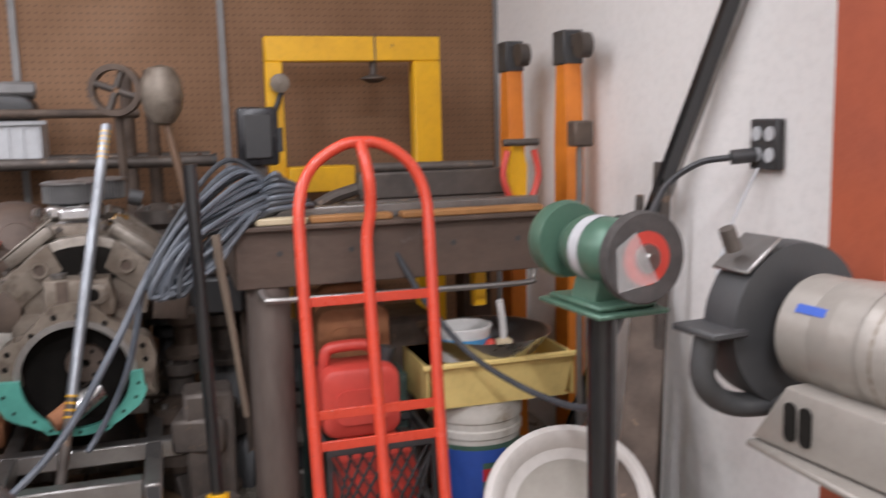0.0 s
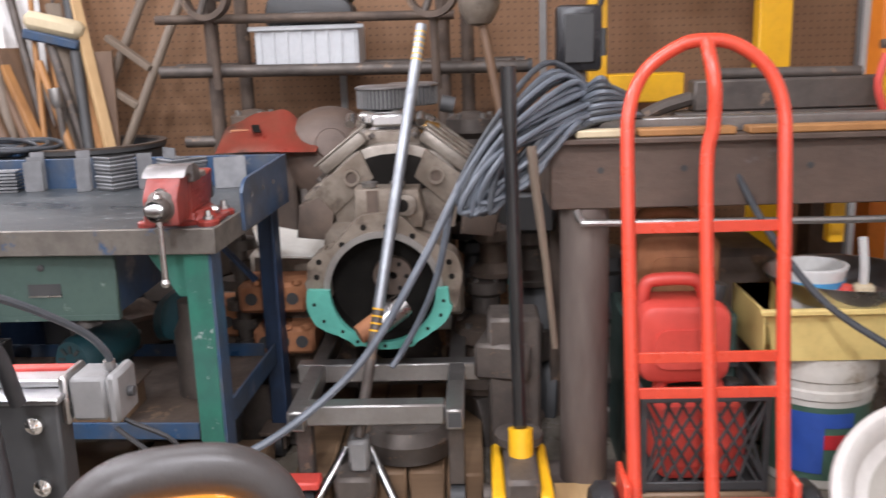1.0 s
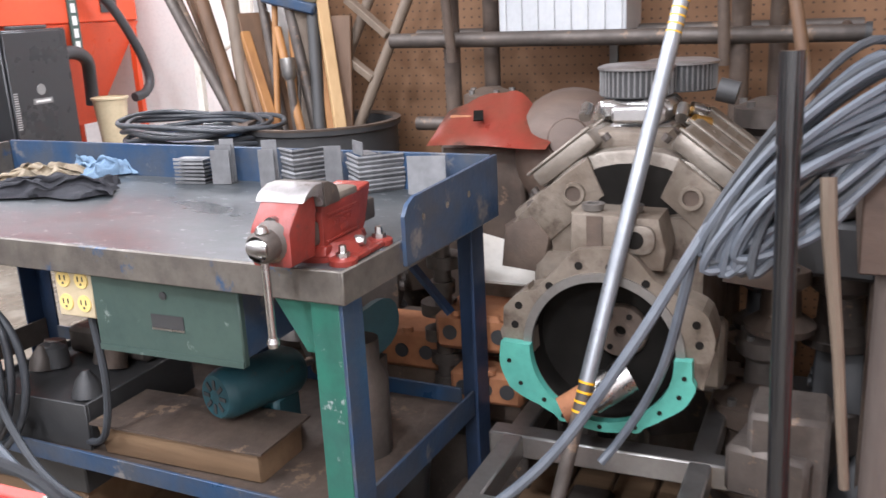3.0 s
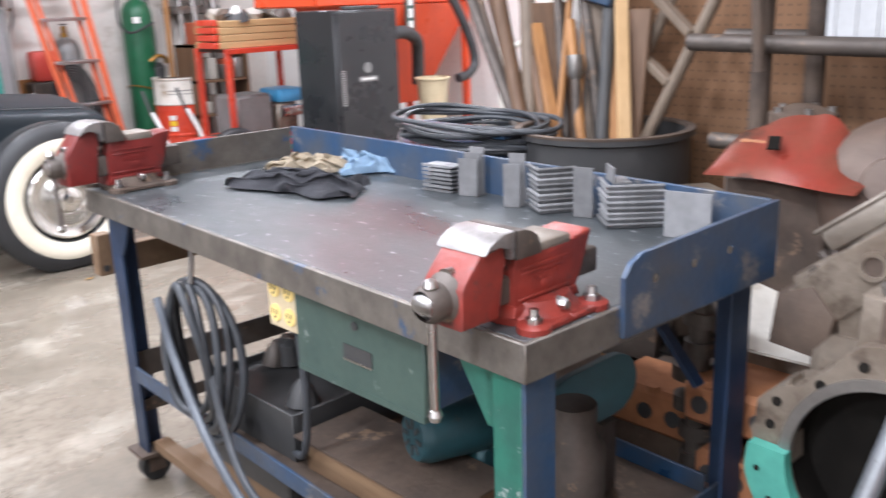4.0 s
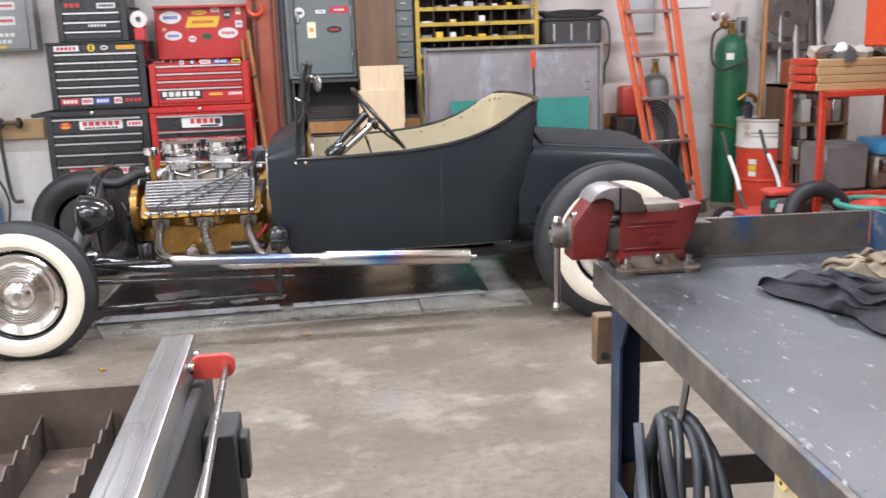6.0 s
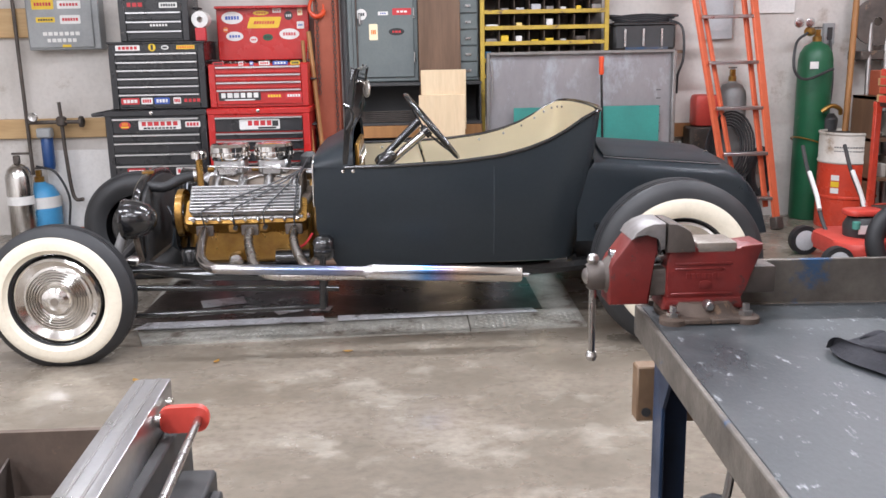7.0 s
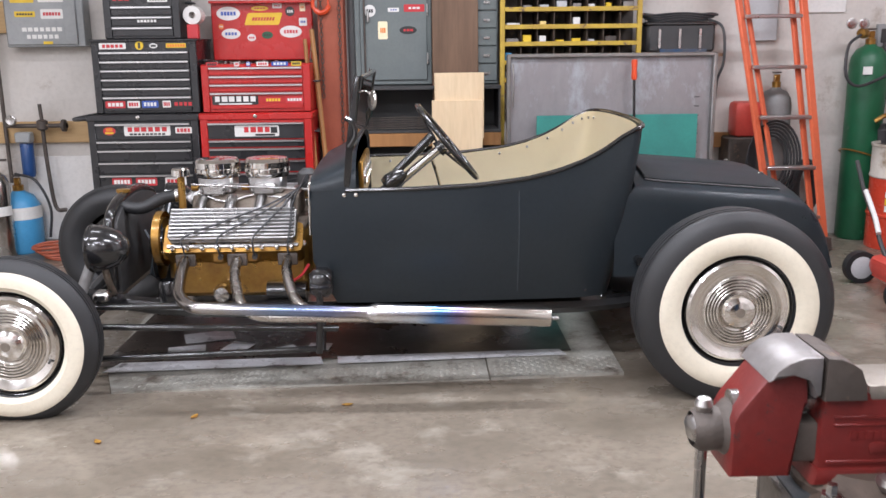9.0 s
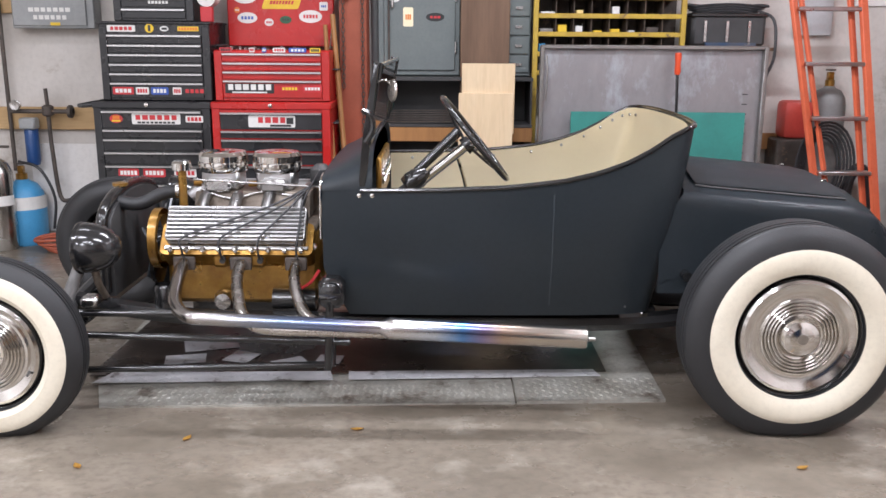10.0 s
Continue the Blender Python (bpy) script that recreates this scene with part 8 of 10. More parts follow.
part("shaft", Rod((3.60, 0.57, 1.22), (3.55, 0.51, 0.9), 0.014), "old_wood", bl_)

# lumber barrel
lb = thing("half_drum", "black steel half drum holding lumber and handles", "drum", (3.90, 1.93, 0))
part("shell", Lathe([(0.0005, 0.0), (0.235, 0.0), (0.235, 0.85), (0.245, 0.855), (0.245, 0.868), (0.225, 0.868), (0.22, 0.02), (0.0005, 0.02)], (3.90, 1.93, 0), (3.90, 1.93, 1), 36), "matt_black", lb)
part("rusty_rim", Lathe([(0.222, 0.866), (0.246, 0.868), (0.247, 0.874), (0.224, 0.874)], (3.90, 1.93, 0), (3.90, 1.93, 1), 36, close=True), "rusty", lb, "rusty drum rim")


def stick(a, b, w, t, mtl, label, cat, name="lumber"):
    """A squared length of wood between two points."""
    m, h = frame_to(a, b)
    return solo(name, Box(-w / 2, w / 2, -t / 2, t / 2, 0, h, 0.003, m), mtl, label, cat, "lumber in the drum")


def pole(a, b, r, mtl, label, cat, name="pole", r1=None):
    return solo(name, Rod(a, b, r, r1, 12), mtl, label, cat, "lumber in the drum")


def through_rim(top, rim, low=0.25, high=1.5):
    """Carry the line of a leaning piece down into the drum and up past its seen part."""
    a, b = Vector(rim), Vector(top)
    d = (b - a) / (b.z - a.z)
    return a + d * (low - a.z) * 0.35 + Vector((0, 0, (low - a.z) * 0.65)), a + d * (high - a.z)


LUMBER = [
    ("pole", (4.02, 2.563, 1.307), (3.86, 2.129, 0.978), 0.019, 0, "dark_iron", "long dark steel bar leaning in the drum", "bar", 1.36),
    ("pole", (4.02, 2.439, 1.289), (3.86, 2.137, 0.907), 0.023, 0, "old_wood", "brown rusted pipe leaning in the drum", "pipe", 1.285),
    ("stick", (4.02, 2.268, 1.138), (3.86, 2.03, 0.889), 0.032, 0.028, "handle_wood", "orange-brown wooden handle in the drum", "handle", 1.14),
    ("pole", (4.02, 2.149, 1.289), (3.86, 2.088, 0.889), 0.010, 0, "handle_wood", "thin brown stick standing in the drum", "stick", 1.62),
    ("pole", (4.02, 2.139, 1.146), (3.86, 1.964, 0.953), 0.014, 0, "handle_wood", "light brown tool handle in the drum", "handle", 1.15),
    ("pole", (4.02, 2.004, 1.283), (3.86, 1.92, 0.86), 0.020, 0, "matt_black", "black steel bar standing in the drum", "bar", 1.62),
    ("stick", (4.02, 1.961, 1.281), (3.86, 1.816, 0.86), 0.036, 0.03, "pine", "pale pine board standing in the drum", "lumber", 1.58),
    ("stick", (4.03, 1.985, 1.212), (3.87, 1.866, 0.86), 0.030, 0.03, "handle_wood", "reddish board standing in the drum", "lumber", 1.55),
    ("pole", (4.02, 2.304, 1.296), (3.88, 2.17, 0.907), 0.024, 0, "grey_wood", "grey wooden pole standing in the drum", "pole", 1.6),
    ("pole", (4.02, 2.069, 1.286), (3.86, 1.999, 1.057), 0.006, 0, "dark_iron", "thin dark rod standing in the drum", "rod", 1.65),
    ("stick", (4.06, 2.43, 1.227), (3.92, 2.15, 0.931), 0.045, 0.02, "old_wood", "brown lath leaning in the drum", "lumber", 1.5),
    ("pole", (4.04, 2.33, 1.296), (3.90, 2.11, 1.02), 0.017, 0, "old_wood", "brown wooden handle in the drum", "handle", 1.45),
    ("stick", (4.05, 2.237, 1.161), (3.93, 2.08, 0.942), 0.11, 0.02, "old_wood", "brown board standing in the drum", "lumber", 1.2),
    ("pole", (4.04, 2.20, 1.30), (3.92, 2.06, 0.93), 0.015, 0, "dark_iron", "dark steel pipe standing in the drum", "pipe", 1.5),
    ("stick", (4.06, 2.08, 1.30), (3.95, 2.00, 0.93), 0.05, 0.03, "grey_wood", "dull grey board standing in the drum", "lumber", 1.35),
    ("pole", (4.06, 2.14, 1.30), (3.94, 1.95, 0.93), 0.018, 0, "dark_iron", "dark steel pole standing in the drum", "pole", 1.22),
    ("pole", (4.00, 2.46, 1.25), (3.84, 2.10, 0.93), 0.011, 0, "rusty", "thin rusty rod leaning in the drum", "rod", 1.4),
    ("stick", (4.08, 1.93, 1.25), (3.96, 1.90, 0.90), 0.07, 0.025, "old_wood", "dark stained board standing in the drum", "lumber", 1.18),
]
for kind, top, rim, w, t_, mtl, label, cat, high in LUMBER:
    a, b = through_rim(top, rim, 0.25, high)
    if kind == "stick":
        stick(a, b, w, t_, mtl, label, cat)
    else:
        pole(a, b, w, mtl, label, cat)
sw_ = thing("socket_wrench", "dark steel socket wrench standing in the drum", "wrench", (3.86, 1.98, 0.3))
part("shank", Rod((3.85, 1.96, 0.3), (3.93, 2.05, 1.0), 0.013), "dark_iron", sw_)
part("socket", Lathe([(0.013, 0), (0.024, 0.02), (0.024, 0.07), (0.017, 0.07), (0.017, 0.03)], (3.93, 2.05, 0.99), (3.955, 2.08, 1.2), 16), "raw_steel", sw_)
pb = thing("push_broom", "push broom with pale bristles standing upside down in the drum", "broom", (4.02, 2.1, 0.1))
part("handle", Rod((3.93, 2.04, 0.1), (4.03, 2.09, 1.22), 0.013), "handle_wood", pb)
part("head", Box(-0.03, 0.03, -0.10, 0.10, 0, 0.035, 0.006, pose(4.03, 2.09, 1.21, 14, 0, 0)), "blue_paint", pb)
part("bristles", Box(-0.035, 0.035, -0.105, 0.105, 0.035, 0.10, 0.02, pose(4.03, 2.09, 1.21, 14, 0, 0)), "outlet_tan", pb)
ld = thing("old_ladder", "old grey wooden ladder section leaning on the pegboard", "ladder", (4.08, 1.8, 0.3))
for a, b in (((4.0, 1.875, 0.80), (4.09, 1.60, 1.42)), ((4.06, 2.02, 0.85), (4.14, 1.76, 1.42))):
    part("rail", Rod(a, b, 0.017), "grey_wood", ld)
for a, b in (((4.03, 1.745, 1.115), (4.09, 1.915, 1.23)), ((4.02, 1.80, 0.985), (4.08, 1.96, 1.075))):
    m, h = frame_to(a, b)
    part("rung", Box(-0.015, 0.015, -0.012, 0.012, 0, h, 0.003, m), "grey_wood", ld)

# cable coil on a crate
solo("crate", Box(3.56, 3.92, 2.18, 2.60, 0.0, 0.80, 0.01), "navy_leg", "dark blue steel box under coiled cables", "box")
rc_ = random.Random(31)
for k in range(12):
    rx, ry, ph = 0.15 + 0.035 * rc_.random(), 0.215 + 0.06 * rc_.random(), 6.28 * rc_.random()
    ox, oy, tl = 0.025 * rc_.uniform(-1, 1), 0.03 * rc_.uniform(-1, 1), 0.018 * rc_.uniform(-1, 1)
    pts = [(3.73 + ox + rx * math.cos(a), 2.27 + oy + ry * math.sin(a), 0.825 + 0.0062 * k + tl * math.sin(a + ph) + 0.006 * math.sin(3 * a + k)) for a in [2 * math.pi * i / 40 for i in range(40)]]
    solo("coiled_cable", Tube(pts, 0.0072, 8, closed=True), "cord_dark" if k % 3 else "hose_black", "dark cable coiled loosely on a steel box", "cable", "cables on the box")
solo("blue_strap", Box(3.62, 3.66, 2.05, 2.40, 0.86, 0.885, 0.004), "blue_paint", "blue strap lying among the cables", "strap")

# bare engine on its stand
en = thing("bare_engine", "bare greasy V8 engine block with bellhousing on a steel stand", "engine", (3.35, 0.85, 0.40))
EY, EZ = 0.853, 0.54
part("crankcase", Box(3.19, 3.66, EY - 0.17, EY + 0.17, 0.42, 0.70, 0.03), "cast_grey", en, "greasy grey cast iron crankcase")
def ring_plate(outer, inner, a0, a1, n, x0, x1):
    """A flat ring sector seen from -x: outer radius by angle (0 = -y, 90 = up), round inner edge, from x0 to x1."""
    bm = empty_bm()
    rows = []
    for k in range(n + 1):
        a = a0 + (a1 - a0) * k / n
        ro = float(np.interp(a % 360 if a < 360 else a, [p[0] for p in outer], [p[1] for p in outer]))
        c, s_ = math.cos(radians(a)), math.sin(radians(a))
        rows.append([bm.verts.new((x, EY - r * c, EZ + r * s_)) for r, x in ((inner, x0), (ro, x0), (ro, x1), (inner, x1))])
    full = abs(a1 - a0) >= 359.9
    for i in range(n):
        p, q = rows[i], rows[(i + 1) % n if full else i + 1]
        for j in range(4):
            bm.faces.new((p[j], q[j], q[(j + 1) % 4], p[(j + 1) % 4]))
    if not full:
        bm.faces.new(rows[0])
        bm.faces.new(rows[-1][::-1])
    bmesh.ops.recalc_face_normals(bm, faces=list(bm.faces))
    return bm


BELL = [(0, 0.203), (12, 0.215), (26, 0.215), (36, 0.19), (58, 0.178), (75, 0.205), (105, 0.205), (122, 0.178), (140, 0.175), (150, 0.20), (160, 0.212), (180, 0.197), (182, 0.160), (358, 0.160), (360, 0.203)]
part("bellhousing", ring_plate(BELL, 0.146, 0, 360, 90, 3.106, 3.19), "cast_grey", en, "greasy cast bellhousing with a round opening", 0)
part("bell_lip", ring_plate([(0, 0.158), (360, 0.158)], 0.141, 0, 180, 40, 3.100, 3.112), "raw_steel", en, "machined lip of the opening", 30)
# bore lined near-black: its deep shade is in the colour
part("bore_wall", Lathe([(0.1455, 0.012), (0.1455, 0.078), (0.0005, 0.078)], (3.106, EY, EZ), (4, EY, EZ), 40), "shade_black", en, "inside of the bellhousing painted black as shade")
part("flywheel_flange", Lathe([(0.012, 0), (0.052, 0.0), (0.055, 0.004), (0.055, 0.03), (0.012, 0.03)], (3.168, EY - 0.02, EZ + 0.02), (4, EY - 0.02, EZ + 0.02), 24, close=True), "rusty", en)
for k in range(6):
    a = 2 * math.pi * k / 6
    part("flange_bolt", Rod((3.166, EY - 0.02 + 0.038 * math.cos(a), EZ + 0.02 + 0.038 * math.sin(a)), (3.163, EY - 0.02 + 0.038 * math.cos(a), EZ + 0.02 + 0.038 * math.sin(a)), 0.006, seg=8), "shade_black", en)
TEAL = [(178, 0.200), (192, 0.208), (206, 0.204), (224, 0.172), (236, 0.164), (242, 0.170), (248, 0.160), (270, 0.160), (290, 0.162), (296, 0.172), (302, 0.164), (318, 0.170), (332, 0.184), (346, 0.188), (350, 0.176), (362, 0.172)]
part("teal_flange", ring_plate(TEAL, 0.140, 178, 362, 60, 3.084, 3.105), "teal", en, "teal painted lower bellhousing flange", 0)
for k, (a, r) in enumerate(((190, 0.186), (206, 0.178), (224, 0.155), (242, 0.155), (270, 0.150), (296, 0.157), (318, 0.155), (336, 0.165), (350, 0.162))):
    a = radians(a)
    part("flange_hole", Rod((3.0838, EY - r * math.cos(a), EZ + r * math.sin(a)), (3.0825, EY - r * math.cos(a), EZ + r * math.sin(a)), 0.005, seg=8), "shade_black", en)
for a, r in ((10, 0.185), (22, 0.19), (60, 0.165), (85, 0.17), (105, 0.175), (130, 0.162), (155, 0.185), (168, 0.18)):
    c, s_ = math.cos(radians(a)), math.sin(radians(a))
    part("bell_hole", Rod((3.1055, EY - r * c, EZ + r * s_), (3.104, EY - r * c, EZ + r * s_), 0.008, seg=10), "shade_black", en)
tower = [(-0.07, 0.16), (0.11, 0.16), (0.115, 0.20), (0.10, 0.262), (-0.067, 0.266)]
part("tower", Prism(tower, 0.10, axes((3.23, EY, EZ), (0, -1, 0), (0, 0, 1)), 0.008), "cast_grey", en, "cast distributor tower")
part("tower_notch", Prism([(-0.035, 0.195), (-0.005, 0.195), (-0.005, 0.262), (-0.035, 0.262)], 0.004, axes((3.1295, EY, EZ), (0, -1, 0), (0, 0, 1))), "rusty", en)
part("tower_pad", Prism(rounded(0.075, 0.055, 0.022, 4, 0.058, 0.222), 0.012, axes((3.13, EY, EZ), (0, -1, 0), (0, 0, 1)), 0.002), "head_steel", en, "machined sensor pad")
part("pad_hole", Rod((3.1175, EY - 0.058, EZ + 0.222), (3.116, EY - 0.058, EZ + 0.222), 0.017, seg=18), "shade_black", en)
for k, y in enumerate((-0.03, 0.045)):
    part("tower_boss", Lathe([(0.012, 0), (0.02, 0.0), (0.022, 0.012), (0.012, 0.012)], (3.16, EY - y, EZ + 0.268), (3.16, EY - y, 2), 14, close=True), "raw_steel", en)
for s in (1, -1):
    hm = axes((3.24, EY - 0.03 + s * 0.122, 0.826), (1, 0, 0), (0, s * 0.79, -0.61))
    part("bank", Prism([(0, -0.055), (0.44, -0.055), (0.44, 0.135), (0, 0.135)], 0.10, hm @ pose(0, 0, -0.06 if s > 0 else -0.04), 0.012), "cast_grey", en, "grey cylinder bank")
    part("head_cover", Box(-0.012, 0.42, -0.10, 0.05, 0.041 if s > 0 else -0.078, 0.078 if s > 0 else -0.041, 0.010, hm, 2), "head_steel", en, "pale cast rocker cover")
    for k in range(4):
        part("head_rib", Box(-0.010 + 0.115 * k, 0.002 + 0.115 * k, -0.106, 0.058, 0.0765 if s > 0 else -0.084, 0.084 if s > 0 else -0.0765, 0.003, hm), "head_steel", en)
    for k in range(3):
        part("stud", Rod(hm @ Vector((-0.008, -0.06 + 0.075 * k, s * 0.028)), hm @ Vector((0.01, -0.06 + 0.075 * k, s * 0.028)), 0.009, seg=8), "dark_iron", en)
    part("side_casting", Prism([(-0.05, 0.0), (0.045, -0.01), (0.06, 0.07), (0.02, 0.115), (-0.04, 0.09)], 0.09, axes((3.215, EY - 0.03 + s * 0.225, 0.66), (0, -1, 0), (0, 0, 1)) @ pose(0, 0, -0.09), 0.012), "rusty", en, "rust-brown side casting")
part("rear_wall", Prism([(-0.16, 0.68), (-0.175, 0.78), (0.175, 0.78), (0.16, 0.68)], 0.03, axes((3.26, EY - 0.03, 0), (0, -1, 0), (0, 0, 1))), "cast_grey", en)
arch_z = [(-0.185, 0.765), (-0.165, 0.845), (-0.12, 0.888), (-0.06, 0.908), (0.0, 0.914), (0.06, 0.908), (0.12, 0.888), (0.165, 0.845), (0.185, 0.765)]
part("valley_bridge", Prism(arch_z, 0.05, axes((3.284, EY - 0.03, 0), (0, -1, 0), (0, 0, 1)), 0.010), "head_steel", en, "pale cast bridge over the valley opening")
# no hollow here: a flat black plate paints the opening's shade
part("valley_opening", Prism([(0.125 * math.cos(2 * math.pi * k / 24), 0.055 * math.sin(2 * math.pi * k / 24) * (1.15 if math.sin(2 * math.pi * k / 24) > 0 else 0.8)) for k in range(24)], 0.01, axes((3.2365, EY - 0.03, 0.822), (0, -1, 0), (0, 0, 1)), 0.002), "shade_black", en, "flat black plate painted as the valley opening's shade")
for s in (1, -1):
    hm = axes((3.24, EY - 0.03 + s * 0.122, 0.826), (1, 0, 0), (0, s * 0.79, -0.61))
    q = 1 if s > 0 else -1
    part("end_panel", Prism([(-0.05, -0.045), (0.10, -0.055), (0.16, -0.03), (0.15, 0.02), (0.05, 0.036), (-0.07, 0.036)], 0.014, axes(hm @ Vector((0.0, 0, 0)), hm.to_3x3() @ Vector((0, 1, 0)), hm.to_3x3() @ Vector((0, 0, q))) @ pose(0, 0, 0.004 if q < 0 else -0.018), 0.004), "cast_grey", en, "greasy machined end of the head")
    for v0, v1 in ((-0.098, -0.03), (-0.02, 0.046)):
        for u0, u1 in ((0.03, 0.21), (0.23, 0.41)):
            part("cover_recess", Box(u0, u1, v0 + 0.008, v1 - 0.008, min(q * 0.0775, q * 0.0788), max(q * 0.0775, q * 0.0788), 0, hm), "cast_grey", en, "recessed face of the rocker cover")
    for v, r in ((-0.005, 0.023),):
        c = hm @ Vector((-0.022, v, q * -0.006))
        part("core_plug", Lathe([(r * 0.7, 0), (r, 0.0), (r, 0.012), (r * 0.7, 0.012)], c - Vector((0.008, 0, 0)), c + Vector((1, 0, 0)), 16, close=True), "cast_grey", en)
        part("plug_hole", Rod(c - Vector((0.002, 0, 0)), c - Vector((0.003, 0, 0)), r * 0.72, seg=14), "rusty", en)
    for k in range(6):
        for v in (-0.114, 0.075):
            c = hm @ Vector((0.02 + 0.08 * k, v, q * 0.038))
            d = hm.to_3x3() @ Vector((0, 0, q))
            part("cover_bolt", Rod(c, c + d * 0.014, 0.009, seg=8), "dark_iron", en)
    for k in range(4):
        c = hm @ Vector((0.05 + 0.1 * k, 0.132, q * -0.01))
        d = hm.to_3x3() @ Vector((0, 1, 0))
        part("exhaust_port", Lathe([(0.02, 0), (0.034, 0.0), (0.03, 0.02), (0.02, 0.02)], c, c + d, 14, close=True), "rusty", en)
part("intake", Prism([(-0.12, 0), (0.12, 0), (0.09, 0.07), (-0.09, 0.07)], 0.36, axes((3.28, EY, 0.87), (0, 1, 0), (0, 0, 1)), 0.01), "cast_grey", en)
part("carb_flange", Box(3.335, 3.5, 0.752, 0.918, 0.906, 0.918, 0.003), "bright", en)
part("carb_base", Box(3.345, 3.5, 0.770, 0.90, 0.918, 0.946, 0.008), "aluminium", en, "bright carburettor base")
for k in range(5):
    part("carb_screw", Rod((3.345, 0.775 + 0.03 * k, 0.933), (3.336, 0.775 + 0.03 * k, 0.933), 0.006, seg=8), "gold" if k % 2 else "chrome", en)
part("fuel_bowl", Box(3.325, 3.36, 0.78, 0.89, 0.948, 0.985, 0.008), "aluminium", en, "bright carburettor fuel bowl")
part("carburettor", Box(3.38, 3.52, 0.775, 0.935, 0.945, 0.99, 0.012), "bright", en, "bright carburettor body")
for y in (0.755, 0.795, 0.925, 0.955):
    part("carb_fitting", Rod((3.37, y, 0.955), (3.40, y, 0.975), 0.013), "bright", en)
for k in range(6):
    part("brass_fitting", Rod((3.42 + 0.05 * (k % 3), 0.70 + 0.012 * k, 0.91 + 0.02 * (k % 3)), (3.40 + 0.05 * (k % 3), 0.73 + 0.012 * k, 0.92 + 0.02 * (k % 3)), 0.014), "gold" if k % 2 else "bright", en)
for x, y in ((3.46, 0.865), (3.58, 0.79)):
    ac = part("air_filter", Lathe([(0.062, 0), (0.075, 0.0), (0.075, 0.058), (0.062, 0.058)], (x, y, 0.992), (x, y, 2), 36, close=True), "matt_black", en, "dark pleated air filter")
    part("filter_lid", Lathe([(0.0005, 0.064), (0.07, 0.064), (0.082, 0.060), (0.082, 0.055), (0.06, 0.055)], (x, y, 0.994), (x, y, 2), 32), "jaw_steel", ac, "bright filter lid")
    for k in range(40):
        a = 2 * math.pi * k / 40
        part("pleat", Rod((x + 0.076 * math.cos(a), y + 0.076 * math.sin(a), 0.995), (x + 0.076 * math.cos(a), y + 0.076 * math.sin(a), 1.048), 0.0021, seg=5, caps=False), "tank_grey", ac)
part("coil_cap", Rod((3.5, 0.66, 0.99), (3.5, 0.70, 1.0), 0.025), "matt_black", en)
for s in (1, -1):
    part("side_mount", Box(3.25, 3.32, EY + s * 0.17 - 0.04, EY + s * 0.17 + 0.04, 0.42, 0.56, 0.01), "cast_grey", en)
part("ear", Prism([(-0.21, 0.02), (-0.15, 0.12), (-0.14, -0.02), (-0.19, -0.06)], 0.04, axes((3.15, EY, EZ), (0, -1, 0), (0, 0, 1))), "cast_grey", en)
part("ear", Prism([(0.21, 0.02), (0.15, 0.12), (0.14, -0.02), (0.19, -0.06)], 0.04, axes((3.15, EY, EZ), (0, -1, 0), (0, 0, 1))), "cast_grey", en)
sm = thing("starter_motor", "grey starter motor with an orange end in the bellhousing", "starter motor", (3.1, 0.86, 0.44))
part("case", Rod((3.10, 0.80, 0.50), (3.06, 0.865, 0.462), 0.035), "bright", sm)
part("nose", Rod((3.06, 0.865, 0.462), (3.035, 0.915, 0.438), 0.032, 0.026), "rust_orange", sm, "orange rusted nose")

es = thing("engine_stand", "bare steel square tube engine stand", "engine stand", (3.1, 0.82, 0))
part("cross_tube", Box(3.115, 3.165, 0.55, 1.10, 0.275, 0.327, 0.004), "raw_steel", es, "bare steel cross tube")
part("cross_tube", Box(3.56, 3.61, 0.55, 1.10, 0.275, 0.327, 0.004), "raw_steel", es)
part("low_tube", Box(2.83, 2.88, 0.69, 1.045, 0.275, 0.327, 0.004), "raw_steel", es, "bare steel low tube")
for y in (0.665, 1.045):
    part("side_tube", Box(2.80, 3.65, y - 0.022, y + 0.022, 0.2745, 0.3255, 0.004), "raw_steel", es)
    part("tube_end", Box(2.799, 2.7995, y - 0.016, y + 0.016, 0.282, 0.318), "matt_black", es)
for x in (2.9, 3.58):
    for y in (0.665, 1.045):
        part("upright", Box(x - 0.02, x + 0.02, y - 0.02, y + 0.02, 0.09, 0.275, 0.003), "dark_iron", es)
        part("castor", Rod((x, y - 0.018, 0.045), (x, y + 0.018, 0.045), 0.045, seg=18), "rubber", es)
part("block_mount", Box(3.25, 3.6, EY - 0.03, EY + 0.03, 0.327, 0.425), "dark_iron", es)
solo("brake_drum", Lathe([(0.0005, 0), (0.12, 0.0), (0.125, 0.05), (0.10, 0.08), (0.0005, 0.085)], (3.08, 0.80, 0.10), (3.08, 0.80, 1), 24), "dark_iron", "dark brake drum on the floor under the stand", "drum")
ft = thing("floor_timber", "brown timber boards lying on the floor under the stand", "timber", (3.27, 0.85, 0))
for k in range(5):
    part("board", Box(2.95 + 0.01 * (k % 2), 3.6 - 0.015 * (k % 3), 0.6 + 0.1 * k, 0.695 + 0.1 * k, 0.0, 0.082 + 0.004 * (k % 3), 0.006), "old_wood_y", ft)
solo("orange_tag", Box(2.80, 2.86, 1.00, 1.10, 0.12, 0.14, 0.004), "plastic_red", "small red tab of a trolley under the stand", "tab")

